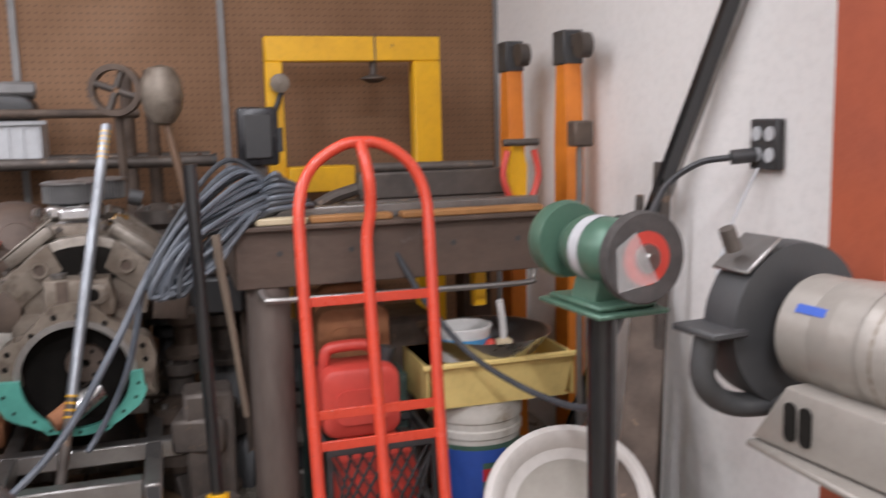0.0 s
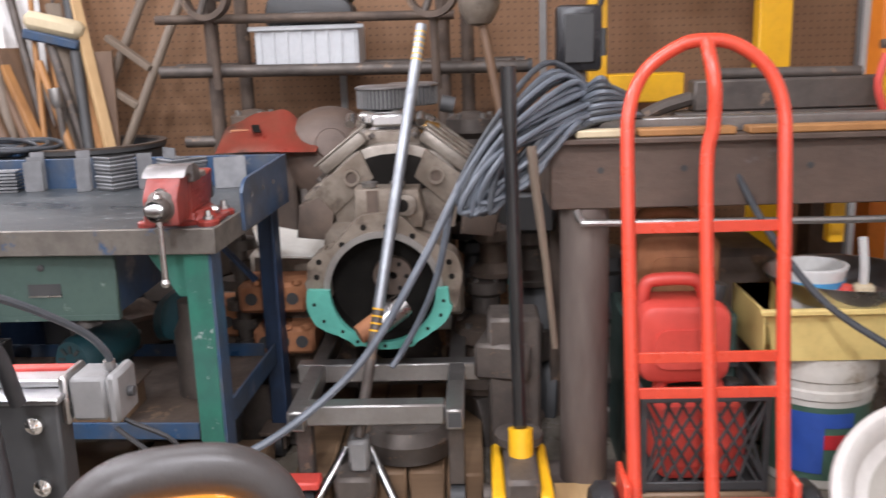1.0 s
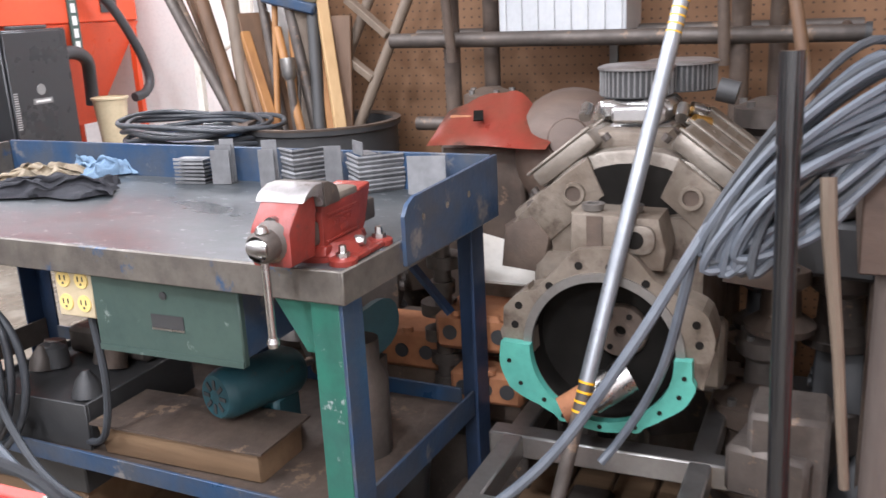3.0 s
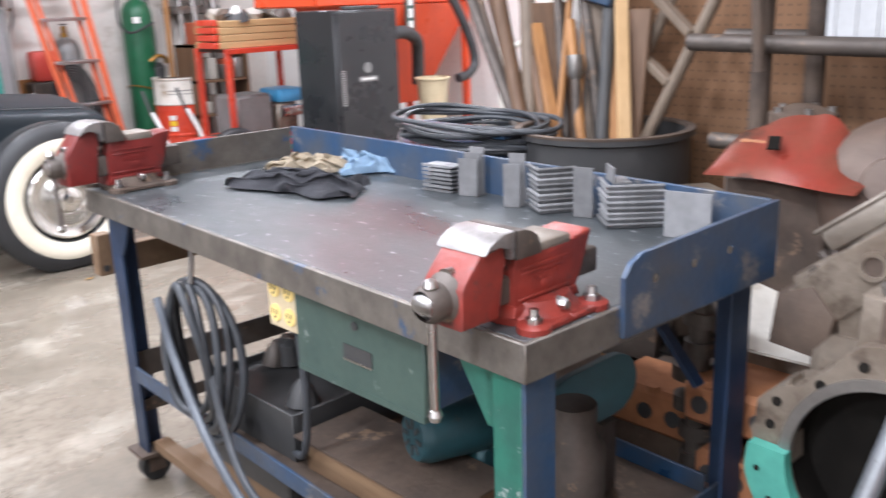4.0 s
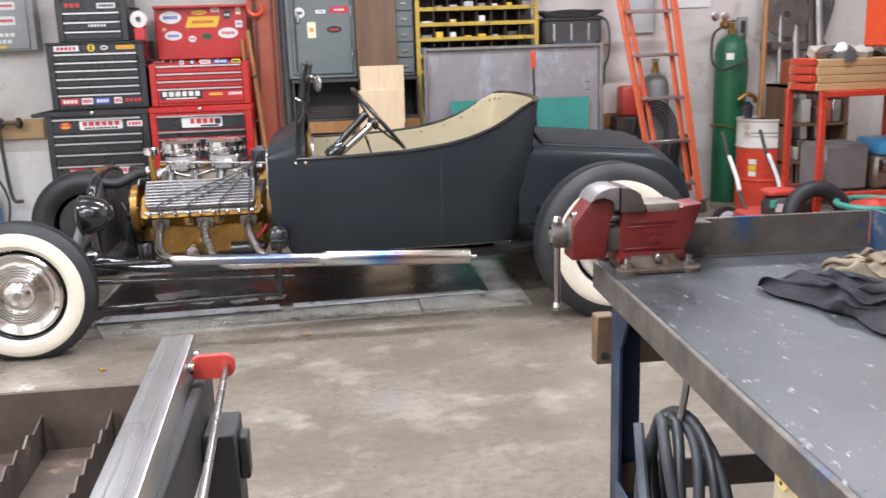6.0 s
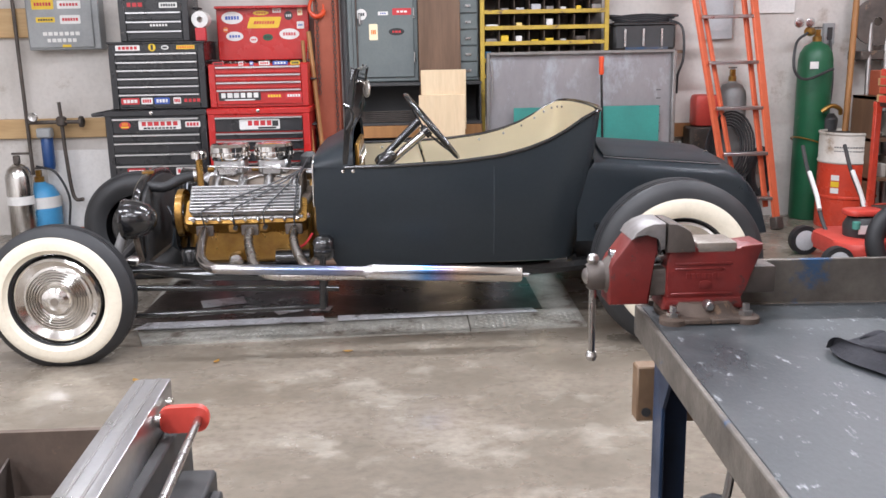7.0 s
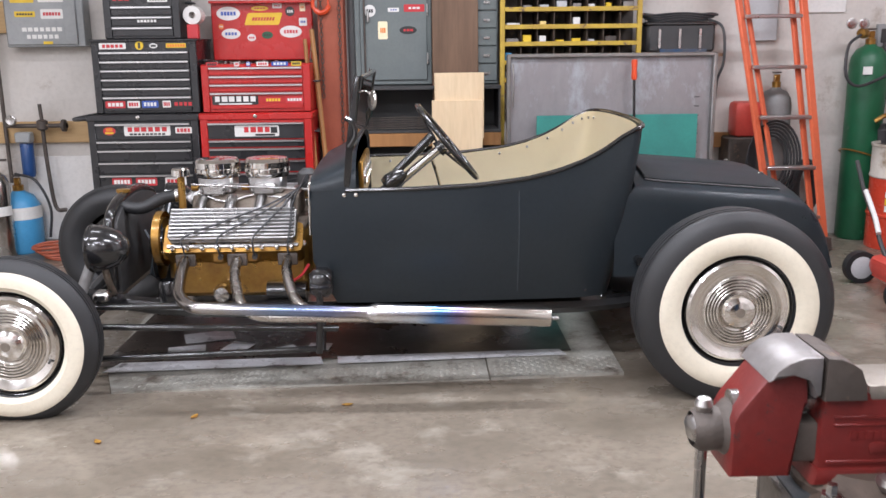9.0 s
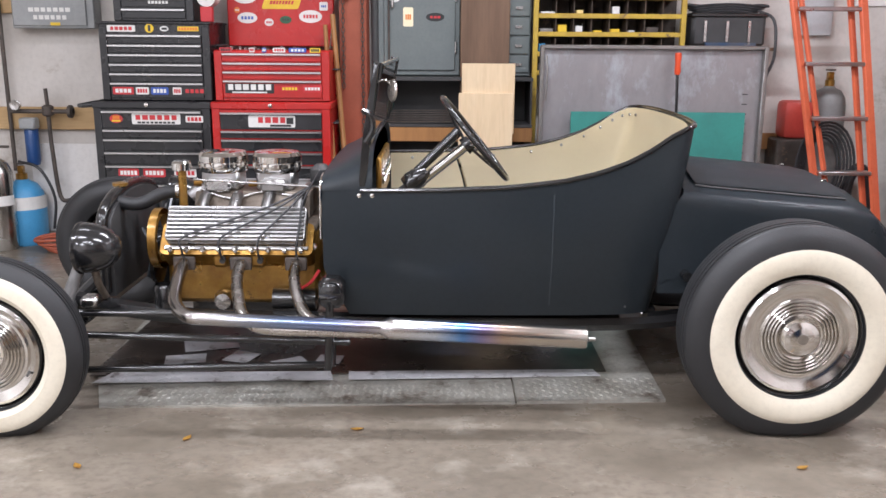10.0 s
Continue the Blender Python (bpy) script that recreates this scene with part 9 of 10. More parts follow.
# rusty parts between table and engine
for x, y, z, s in ((3.36, 1.20, 0.42, 1.0), (3.42, 1.42, 0.33, 1.1), (3.34, 1.17, 0.30, 0.9), (3.45, 1.30, 0.20, 1.2)):
    h = thing("cylinder_head", "rusty orange cast iron cylinder head", "cylinder head", (x, y, z), group="rusty heads by the table")
    part("casting", Box(x - 0.06, x + 0.10, y - 0.10 * s, y + 0.10 * s, z, z + 0.09 * s, 0.012), "rust_orange", h)
    for k in range(3):
        part("port", Rod((x - 0.061, y - 0.06 * s + 0.06 * s * k, z + 0.045 * s), (x - 0.064, y - 0.06 * s + 0.06 * s * k, z + 0.045 * s), 0.018, seg=12), "matt_black", h)
        part("boss", Rod((x - 0.055, y - 0.075 * s + 0.06 * s * k, z + 0.088 * s), (x - 0.055, y - 0.075 * s + 0.06 * s * k, z + 0.10 * s), 0.014, seg=10), "rust_orange", h)
solo("parts_stand", Box(3.30, 3.60, 1.08, 1.56, 0.0, 0.199, 0.01), "dark_iron", "dark steel box under the rusty parts", "box")
solo("parts_block", Box(3.38, 3.58, 1.10, 1.52, 0.2, 0.42, 0.02), "rusty", "rusty iron block stacked by the table", "iron block")
ck = thing("crankshaft", "dark crankshaft standing on end by the table", "crankshaft", (3.42, 1.30, 0.2))
for k in range(7):
    part("web", Rod((3.36 + 0.02 * (k % 2), 1.30 + 0.02 * ((k // 2) % 2), 0.30 + 0.06 * k), (3.36 + 0.02 * (k % 2), 1.30 + 0.02 * ((k // 2) % 2), 0.33 + 0.06 * k), 0.045 if k % 2 else 0.03, seg=16), "dark_iron", ck)
part("journal", Rod((3.36, 1.30, 0.2), (3.36, 1.30, 0.74), 0.022), "dark_iron", ck)
solo("white_sheet", Box(-0.15, 0.15, -0.12, 0.12, 0, 0.006, 0, pose(3.52, 1.17, 0.60, 8, -14, 20)), "plastic_white", "white enamel sheet lying on rusty parts", "sheet")
solo("sheet_support", Box(3.45, 3.62, 1.05, 1.3, 0.42, 0.575, 0.02), "cast_grey", "grey casting below a white sheet", "casting")
solo("hanging_boot", Lathe([(0.0005, 0), (0.03, 0.0), (0.04, 0.12), (0.05, 0.2), (0.03, 0.26), (0.0005, 0.26)], (3.20, 1.33, 0.0), (3.18, 1.32, 1), 14), "matt_black", "black jack stand on the floor by the table", "jack stand")
solo("converter_dome", Lathe([(0.0005, 0.115), (0.045, 0.112), (0.05, 0.104), (0.09, 0.096), (0.125, 0.066), (0.148, 0.02), (0.156, -0.02), (0.15, -0.06), (0.05, -0.07)], (3.63, 1.055, 0.845), (3.2, 0.98, 1.02), 36), "beam_rust", "rusty domed torque converter behind the engine", "converter")
solo("dome_support", Box(3.55, 3.72, 0.98, 1.15, 0.0, 0.80, 0.02), "dark_iron", "dark iron casting standing behind the engine", "casting")
rp = thing("red_shroud", "dented faded red sheet metal shroud", "shroud", (3.62, 1.23, 0.86))
def shroud(u, v):
    ridge = max(0.0, 1 - (2.2 * (u - 0.42)) ** 2)
    return (3.49 + 0.15 * v + 0.02 * math.sin(5 * u), 1.385 - 0.31 * u, 0.868 + 0.035 * v + 0.075 * ridge * v ** 0.7 + 0.02 * max(0.0, math.sin(9 * u + 2 * v)) * v)


part("sheet", grid_sheet(shroud, 20, 10, 0.006), "shroud_red", rp, "", 40)
part("sheet_hole", Box(-0.02, 0.02, -0.012, 0.012, 0, 0.004, 0, pose(3.555, 1.27, 0.932, 0, -28, 20)), "shade_black", rp, "small black plate painted as a square hole")
part("bracket", Box(3.585, 3.66, 1.15, 1.36, 0.87, 0.93, 0.004), "rust_orange", rp)
solo("shroud_support", Box(3.56, 3.70, 1.16, 1.38, 0.0, 0.862, 0.01), "rusty", "rusty iron stack below the red shroud", "iron stack")

# levers, jacks
jp = thing("jack_lever", "long bright pipe lever with yellow marks leaning on the engine", "lever", (2.94, 0.92, 0.1))
A, B = Vector((3.274, 0.736, 1.220)), Vector((2.898, 0.910, 0.215))
part("pipe", Rod(A, A.lerp(B, 0.70), 0.0150, seg=16), "galvanised", jp)
part("lower_pipe", Rod(A.lerp(B, 0.70), B, 0.014, seg=14), "dark_iron", jp)
for k in range(6):
    part("yellow_mark", Rod(A.lerp(B, 0.018 + 0.014 * k), A.lerp(B, 0.021 + 0.014 * k), 0.0153, seg=16), "yellow", jp)
for k in range(4):
    part("yellow_mark", Rod(A.lerp(B, 0.70 + 0.017 * k), A.lerp(B, 0.704 + 0.017 * k), 0.0153, seg=16), "yellow", jp)
part("fork", Box(2.87, 2.93, 0.885, 0.935, 0.13, 0.215, 0.008), "tank_grey", jp)
fj = thing("floor_jack", "grey steel floor jack under the engine stand", "jack", (2.90, 0.90, 0))
for s in (-1, 1):
    part("arm", Rod((2.95, 0.92 + s * 0.03, 0.16), (2.83, 0.92 + s * 0.11, 0.05), 0.012), "bright", fj)
    part("wheel", Rod((2.83, 0.92 + s * 0.12, 0.035), (2.83, 0.92 + s * 0.15, 0.035), 0.035, seg=16), "dark_iron", fj)
part("frame", Box(2.84, 3.3, 0.87, 0.97, 0.05, 0.13, 0.01), "dark_iron", fj)
jk = thing("bottle_jack", "yellow floor jack with a long black lever", "jack", (2.74, 0.5, 0))
part("frame", Box(2.66, 2.95, 0.44, 0.47, 0.03, 0.17, 0.008), "yellow", jk)
part("frame", Box(2.66, 2.95, 0.55, 0.58, 0.03, 0.17, 0.008), "yellow", jk)
part("socket", Rod((2.80, 0.508, 0.10), (2.838, 0.508, 0.26), 0.03), "yellow", jk, "yellow lever socket")
part("saddle", Lathe([(0.0005, 0), (0.06, 0.0), (0.06, 0.02), (0.0005, 0.025)], (2.90, 0.51, 0.20), (2.9, 0.51, 1), 18), "dark_iron", jk)
part("body", Box(2.68, 2.94, 0.47, 0.55, 0.04, 0.20, 0.01), "dark_iron", jk)
for x in (2.70, 2.92):
    part("wheel", Rod((x, 0.42, 0.035), (x, 0.60, 0.035), 0.035, seg=16), "dark_iron", jk)
part("lever", Rod((2.838, 0.508, 0.24), (2.846, 0.523, 1.0), 0.0165), "gloss_black", jk, "chipped black lever")
part("grip", Rod((2.846, 0.523, 0.99), (2.848, 0.525, 1.118), 0.0185), "gloss_black", jk, "dark rubber grip")
hk = solo("hook_rod", Tube([(2.92, 0.47, 0.93), (2.905, 0.465, 0.86), (2.90, 0.44, 0.66), (2.90, 0.418, 0.44)], [0.012, 0.012, 0.009, 0.008], 8), "grey_wood", "brown wooden hammer handle hanging on the beam", "handle")

# heavy beam bench
hb = thing("steel_bench", "heavy rusty steel beam bench on a thick column", "bench", (3.2, 0.0, 0))
part("front_beam", Box(2.985, 3.0, -0.52, 0.42, 0.765, 0.925, 0.003), "beam_rust", hb, "brown rusty front beam")
part("beam_flange", Box(2.96, 3.04, -0.52, 0.42, 0.925, 0.938, 0.002), "beam_rust", hb)
part("slab", Box(3.042, 3.62, -0.52, 0.40, 0.90, 0.936, 0.004), "beam_rust", hb)
part("end_beam", Box(3.0, 3.6, 0.405, 0.42, 0.765, 0.924, 0.003), "rusty", hb)
for y in (0.3, 0.1, -0.2, -0.4):
    part("bolt_hole", Rod((2.9845, y, 0.86), (2.983, y, 0.86), 0.008, seg=10), "matt_black", hb)
cl = part("column", Lathe([(0.06, 0), (0.062, 0.0), (0.062, 0.764), (0.06, 0.764)], (3.05, 0.33, 0), (3.05, 0.33, 1), 24), "worn_column", hb, "thick pipe column with worn pale paint")
part("column_foot", Box(2.95, 3.15, 0.23, 0.43, 0.0, 0.02), "worn_column", cl)
part("column", Box(3.5, 3.6, -0.5, -0.4, 0, 0.90), "rusty", hb)
part("column", Box(3.5, 3.6, 0.28, 0.38, 0, 0.90), "rusty", hb)
part("bent_bar", Tube(spline([(2.975, 0.36, 0.765), (2.965, 0.345, 0.74), (2.96, 0.30, 0.735), (2.965, -0.1, 0.73), (2.985, -0.42, 0.725), (2.99, -0.45, 0.74), (2.995, -0.455, 0.765)], 6), 0.009, 8), "raw_steel", hb, "bent steel towel bar")
for k, (y0, y1) in enumerate(((0.22, 0.36), (-0.02, 0.21), (-0.48, -0.05))):
    solo("wood_batten", Box(2.975, 3.03, y0, y1, 0.939, 0.957, 0.003), "handle_wood" if k else "outlet_tan", "thin orange wooden batten lying on the bench", "batten", "battens on the bench")
solo("flat_bar", Box(3.06, 3.12, -0.5, 0.3, 0.937, 0.975, 0.003), "raw_steel", "grey flat steel bar lying on the bench", "bar")
hy = thing("bar_cutter", "dark blue-grey steel cutter beam lying on the bench", "cutter", (3.35, -0.3, 0.937))
part("beam", Box(3.32, 3.40, -0.52, 0.0, 0.965, 1.05, 0.006), "dark_iron", hy)
part("base", Box(3.28, 3.44, -0.50, 0.05, 0.937, 0.965, 0.004), "dark_iron", hy)
part("end_lever", Tube(spline([(3.36, 0.0, 1.0), (3.34, 0.08, 0.98), (3.32, 0.14, 0.955)], 5), 0.02, 8), "dark_iron", hy)
part("top_bar", Rod((3.36, -0.46, 1.06), (3.36, -0.05, 1.065), 0.016), "dark_iron", hy)
pc = thing("pipe_clamp", "yellow clamp with red handles on the bench", "clamp", (3.2, -0.52, 0.937))
part("body", Prism([(-0.025, 0), (0.025, 0), (0.03, 0.12), (0.015, 0.19), (-0.015, 0.19), (-0.03, 0.12)], 0.03, axes((3.22, -0.50, 0.937), (0, 1, 0), (0, 0, 1))), "yellow", pc)
for s in (-1, 1):
    part("handle", Tube(spline([(3.2, -0.50 + s * 0.03, 0.94), (3.2, -0.50 + s * 0.06, 1.03), (3.2, -0.50 + s * 0.045, 1.11)], 5), 0.011, 8), "plastic_red", pc)
part("screw", Rod((3.2, -0.56, 1.135), (3.2, -0.44, 1.135), 0.012), "dark_iron", pc)
bx = thing("battery_case", "dark blue-grey plastic case hung by the press", "case", (3.6, 0.28, 1.06))
part("shell", Box(3.57, 3.64, 0.215, 0.352, 1.075, 1.27, 0.015, seg=2), "chest_black", bx)
part("ridge", Box(3.56, 3.57, 0.24, 0.33, 1.10, 1.245, 0.004), "matt_black", bx)
part("hinge", Rod((3.575, 0.212, 1.12), (3.575, 0.212, 1.2), 0.01), "matt_black", bx)
solo("case_post", Box(3.60, 3.64, 0.26, 0.31, 0.936, 1.075), "dark_iron", "dark steel post under the plastic case", "post")

# press frame
pr = thing("shop_press", "yellow steel shop press frame against the pegboard", "press", (3.95, -0.12, 0))
part("top_beam", Box(3.92, 3.99, -0.46, 0.212, 1.44, 1.532, 0.004), "yellow", pr, "yellow top beam")
part("upright", Box(3.92, 3.99, -0.46, -0.352, 0.0, 1.44, 0.004), "yellow", pr, "yellow upright")
part("upright", Box(3.92, 3.99, 0.15, 0.212, 0.0, 1.44, 0.004), "yellow", pr, "yellow upright")
part("bed", Box(3.88, 4.0, -0.10, 0.149, 0.955, 1.05, 0.004), "yellow", pr, "yellow press bed")
part("ram_screw", Rod((3.955, -0.20, 1.44), (3.955, -0.20, 1.37), 0.014), "dark_iron", pr)
part("ram_clip", Lathe([(0.02, 0), (0.05, 0.015), (0.05, 0.02), (0.02, 0.03)], (3.955, -0.20, 1.36), (3.955, -0.2, 2), 12), "dark_iron", pr)
part("top_seam", Box(3.9185, 3.9195, -0.205, -0.198, 1.44, 1.54), "dark_iron", pr)
part("gauge", Lathe([(0.0005, 0), (0.035, 0), (0.035, 0.03), (0.0005, 0.035)], (3.915, 0.165, 1.36), (3, 0.165, 1.36), 18), "cast_grey", pr)
part("hose", Tube(spline([(3.91, 0.16, 1.33), (3.86, 0.20, 1.24), (3.80, 0.24, 1.2)], 5), 0.010, 8), "cable_black", pr)

# folded hoist posts and white wall corner
for cx, cy, top in ((3.68, -0.66, 1.50), (3.27, -0.70, 1.495)):
    h = thing("hoist_leg", "orange steel hoist leg standing folded with a black end", "hoist leg", (cx, cy, 0), group="hoist legs in the corner")
    part("leg", Prism([(-0.055, 0.0), (0.055, 0.0), (0.05, 1.12), (0.036, 1.40), (-0.036, 1.40), (-0.05, 1.12)], 0.06, axes((cx, cy - 0.03, 0), (1, 0, 0), (0, 0, 1)) @ pose(0, 0, -0.06), 0.004), "post_orange", h)
    part("black_end", Box(cx - 0.04, cx + 0.05, cy - 0.035, cy + 0.035, 1.38, 1.49, 0.005), "matt_black", h)
    part("castor_arm", Box(cx - 0.09, cx + 0.0, cy - 0.012, cy + 0.012, 1.43, 1.475, 0.004), "dark_iron", h)
    part("castor", Rod((cx - 0.11, cy - 0.018, 1.435), (cx - 0.11, cy + 0.018, 1.435), 0.04, seg=18), "dark_iron", h)
bp = thing("block_tool", "brown iron block on a thin upright rod", "tool", (2.93, -0.57, 0.0))
part("block", Box(2.895, 2.955, -0.605, -0.545, 1.125, 1.20, 0.006), "rusty", bp)
part("rod", Rod((2.93, -0.575, 1.13), (2.95, -0.58, 0.0), 0.010), "raw_steel", bp)
for x, y, h in ((2.80, -0.72, 1.08), (2.72, -0.70, 1.02), (2.9, -0.72, 0.98)):
    solo("steel_offcut", Rod((x, y, 0), (x - 0.03, y - 0.02, h), 0.022, 0.012, 10), "dark_iron", "dark steel offcut leaning in the corner", "offcut", "offcuts in the corner")
lr = thing("leaning_rail", "black and white steel rail leaning on the white wall", "rail", (3.2, -0.70, 0))
m, h = frame_to((3.30, -0.66, 0.0), (2.28, -0.775, 1.80))
part("rail", Box(-0.02, 0.02, -0.012, 0.012, 0, h, 0.002, m), "gloss_black", lr)
part("web", Box(0.021, 0.04, -0.012, 0.012, 0, h, 0.002, m), "raw_steel", lr)
m, h = frame_to((2.36, -0.42, 0.0), (2.78, -0.72, 0.66))
ip = thing("steel_channel", "long rusty steel channel leaning by the wall", "channel", (2.4, -0.5, 0))
part("web", Box(-0.05, 0.05, -0.004, 0.004, 0, h * 1.2, 0.001, m), "rusty", ip)
part("flange", Box(-0.05, -0.043, -0.035, -0.004, 0, h * 1.2, 0.001, m), "rusty", ip)
part("flange", Box(0.043, 0.05, -0.035, -0.004, 0, h * 1.2, 0.001, m), "rusty", ip)
ow = thing("wall_outlet", "black four-socket wall outlet on the white wall", "outlet", (2.354, -0.78, 1.07))
part("plate", Box(2.303, 2.405, -0.799, -0.775, 1.075, 1.195, 0.004), "matt_black", ow)
for x in (2.33, 2.378):
    for z in (1.11, 1.16):
        part("socket", Lathe([(0.018, 0), (0.017, 0.003), (0.0005, 0.003)], (x, -0.7749, z), (x, 1, z), 16), "tray_grey", ow, "pale grey socket")
part("plug", Rod((2.378, -0.772, 1.11), (2.40, -0.72, 1.105), 0.018), "matt_black", ow)
part("power_cord", Tube(spline([(2.40, -0.72, 1.105), (2.45, -0.66, 1.09), (2.50, -0.60, 1.03), (2.48, -0.53, 0.92), (2.42, -0.46, 0.84)], 7), 0.008, 8), "cable_black", ow, "thick black power cord")
part("thin_cord", Tube(spline([(2.35, -0.76, 1.08), (2.36, -0.70, 0.95), (2.30, -0.62, 0.80), (2.10, -0.58, 0.74)], 7), 0.004, 6), "tray_grey", ow)
rcn = thing("steel_column", "red-brown painted steel column by the white wall", "column", (1.79, -0.64, 0))
part("face", Box(1.72, 1.855, -0.56, -0.548, 0, HIGH), "column_red", rcn)
part("side", Box(1.843, 1.855, -0.79, -0.5605, 0, HIGH), "column_red", rcn)
part("side", Box(1.72, 1.732, -0.79, -0.5605, 0, HIGH), "column_red", rcn)


# grinders
def grinder(c, ax, z, label, body, scale, base_z, stand):
    t = thing("bench_grinder", label, "grinder", (c[0], c[1], base_z), group="pedestal grinders")
    a = Vector((ax[0], ax[1], 0)).normalized()
    p = Vector((c[0], c[1], z))
    side = Vector((-a.y, a.x, 0))
    s = scale
    part("motor", Lathe([(0.0005, -0.11 * s), (0.04 * s, -0.11 * s), (0.062 * s, -0.085 * s), (0.075 * s, -0.05 * s), (0.075 * s, 0.05 * s), (0.062 * s, 0.085 * s), (0.04 * s, 0.11 * s), (0.0005, 0.11 * s)], p, p + a, 32), body, t)
    part("motor_band", Lathe([(0.0765 * s, -0.02 * s), (0.0765 * s, 0.02 * s)], p, p + a, 32), "tray_grey" if body == "grinder_green" else body, t, "pale motor band")
    part("shaft", Rod(p - a * 0.17 * s, p + a * 0.17 * s, 0.012 * s), "bright", t)
    part("pedestal", Prism([(-0.05 * s, 0), (0.05 * s, 0), (0.032 * s, z - base_z - 0.05 * s), (-0.032 * s, z - base_z - 0.05 * s)], 0.10 * s, axes(p - Vector((0, 0, z - base_z)) - side * 0.0 - a * 0.05 * s, side, (0, 0, 1)) ), body, t)
    part("foot_plate", Box(-0.11 * s, 0.11 * s, -0.075 * s, 0.075 * s, 0, 0.012, 0.004, axes((p.x, p.y, base_z), a, side)), body, t)
    return t, p, a, side


gr, gp, ga, gs = grinder((2.33, -0.338), (-1.0, -0.1), 0.918, "green bench grinder on a black pedestal", "grinder_green", 0.98, 0.797, True)
wp_ = gp + ga * 0.155
part("wheel", Lathe([(0.0005, -0.014), (0.094, -0.014), (0.098, -0.01), (0.098, 0.012), (0.094, 0.016), (0.0005, 0.016)], wp_, wp_ + ga, 40), "stone", gr, "grey grinding wheel")
part("wheel_paper", Lathe([(0.057, 0.0165), (0.057, 0.018), (0.0005, 0.018)], wp_, wp_ + ga, 30), "plastic_red", gr, "red paper washer")
part("wheel_flange", Lathe([(0.032, 0.018), (0.03, 0.024), (0.012, 0.026), (0.012, 0.04), (0.0005, 0.04)], wp_, wp_ + ga, 20), "bright", gr)
sh = part("eye_shield", Prism([(-0.01, -0.045), (0.085, -0.06), (0.09, 0.03), (0.045, 0.06)], 0.003, axes(wp_ + ga * 0.045, -gs, (0, 0, 1))), "clear", gr, "clear plastic eye shield")
sh.visible_shadow = False
wq_ = gp - ga * 0.15
part("wheel", Lathe([(0.0005, -0.012), (0.082, -0.012), (0.085, 0.0), (0.082, 0.012), (0.0005, 0.012)], wq_, wq_ + ga, 36), "tank_grey", gr)
part("wheel_guard", Lathe([(0.03, -0.028), (0.088, -0.028), (0.094, 0.0), (0.088, 0.028), (0.03, 0.028)], wq_ + Vector((0, 0, 0.005)), wq_ + ga + Vector((0, 0, 0.005)), 30), "grinder_green", gr, "green wheel guard")
part("switch", Box(-0.02, 0.02, -0.012, 0.012, 0, 0.02, 0.003, axes(gp + Vector((0, 0, 0.0)) + gs * 0.06 + Vector((0, 0, 0.05)), ga, gs)), "matt_black", gr)
pd = thing("grinder_pedestal", "black steel pipe pedestal below the green grinder", "pedestal", (2.33, -0.34, 0))
part("pipe", Rod((2.33, -0.34, 0.01), (2.33, -0.34, 0.785), 0.034, seg=24), "gloss_black", pd)
part("plate", Box(-0.13, 0.13, -0.09, 0.09, 0.785, 0.796, 0.003, axes((2.33, -0.34, 0), ga, gs)), "grinder_green", pd)
part("foot", Lathe([(0.0005, 0.0), (0.085, 0.0), (0.08, 0.012), (0.04, 0.02)], (2.33, -0.34, 0), (2.33, -0.34, 1), 24), "matt_black", pd)

g2, p2, a2, s2 = grinder((1.552, -0.395), (-0.99, -0.11), 0.872, "large grey bench grinder with dark wheel guards", "grinder_grey", 1.2, 0.70, True)
part("motor_can", Lathe([(0.078, -0.135), (0.088, -0.125), (0.0885, 0.10), (0.08, 0.12), (0.05, 0.125)], p2, p2 + a2, 40), "grinder_grey", g2, "grey painted motor case")
part("can_seam", Lathe([(0.0892, 0.045), (0.0905, 0.05), (0.0892, 0.055)], p2, p2 + a2, 40), "cast_grey", g2)
w2 = p2 - a2 * 0.20
part("wheel", Lathe([(0.0005, -0.02), (0.112, -0.02), (0.116, 0.0), (0.112, 0.02), (0.0005, 0.02)], w2, w2 + a2, 40), "stone", g2, "dark grinding wheel")
part("wheel_guard", Lathe([(0.055, -0.036), (0.132, -0.036), (0.134, 0.0), (0.132, 0.036), (0.055, 0.036), (0.055, 0.032), (0.127, 0.032), (0.127, -0.032), (0.055, -0.032)], w2, w2 + a2, 40, close=True, arc=0.78), "matt_black", g2, "dark iron wheel guard")
up = Vector((0, 0, 1))
part("guard_flap", Box(-0.04, 0.04, -0.035, 0.05, 0, 0.007, 0.002, axes(w2 - s2 * 0.075 + up * 0.125, a2, (-s2 * 1.0 + up * -0.75))), "raw_steel", g2, "bare steel spark flap")
part("flap_bolt", Rod(w2 - s2 * 0.105 + up * 0.125, w2 - s2 * 0.12 + up * 0.16, 0.013), "dark_iron", g2)
part("rest_arm", Tube(spline([w2 - s2 * 0.155 + up * 0.0, w2 - s2 * 0.16 + up * -0.08, w2 - s2 * 0.10 + up * -0.128, w2 + up * -0.125 + a2 * 0.04], 6), 0.020, 10), "matt_black", g2, "black rest arm")
part("tool_rest", Box(-0.05, 0.05, -0.035, 0.035, 0, 0.012, 0.003, axes(w2 - s2 * 0.15 + up * -0.005, a2, s2)), "matt_black", g2)
for k in (0, 1):
    part("name_bar", Box(-0.055, 0.0 - 0.03 * k, -0.007, 0.007, 0, 0.002, 0, axes(p2 - s2 * (0.0745 - 0.03 * k) + up * (0.0475 + 0.0215 * k) - a2 * 0.04, a2, up * (0.85 - 0.35 * k) + s2 * (0.55 + 0.3 * k))), "sticker_blue", g2, "worn blue marking")
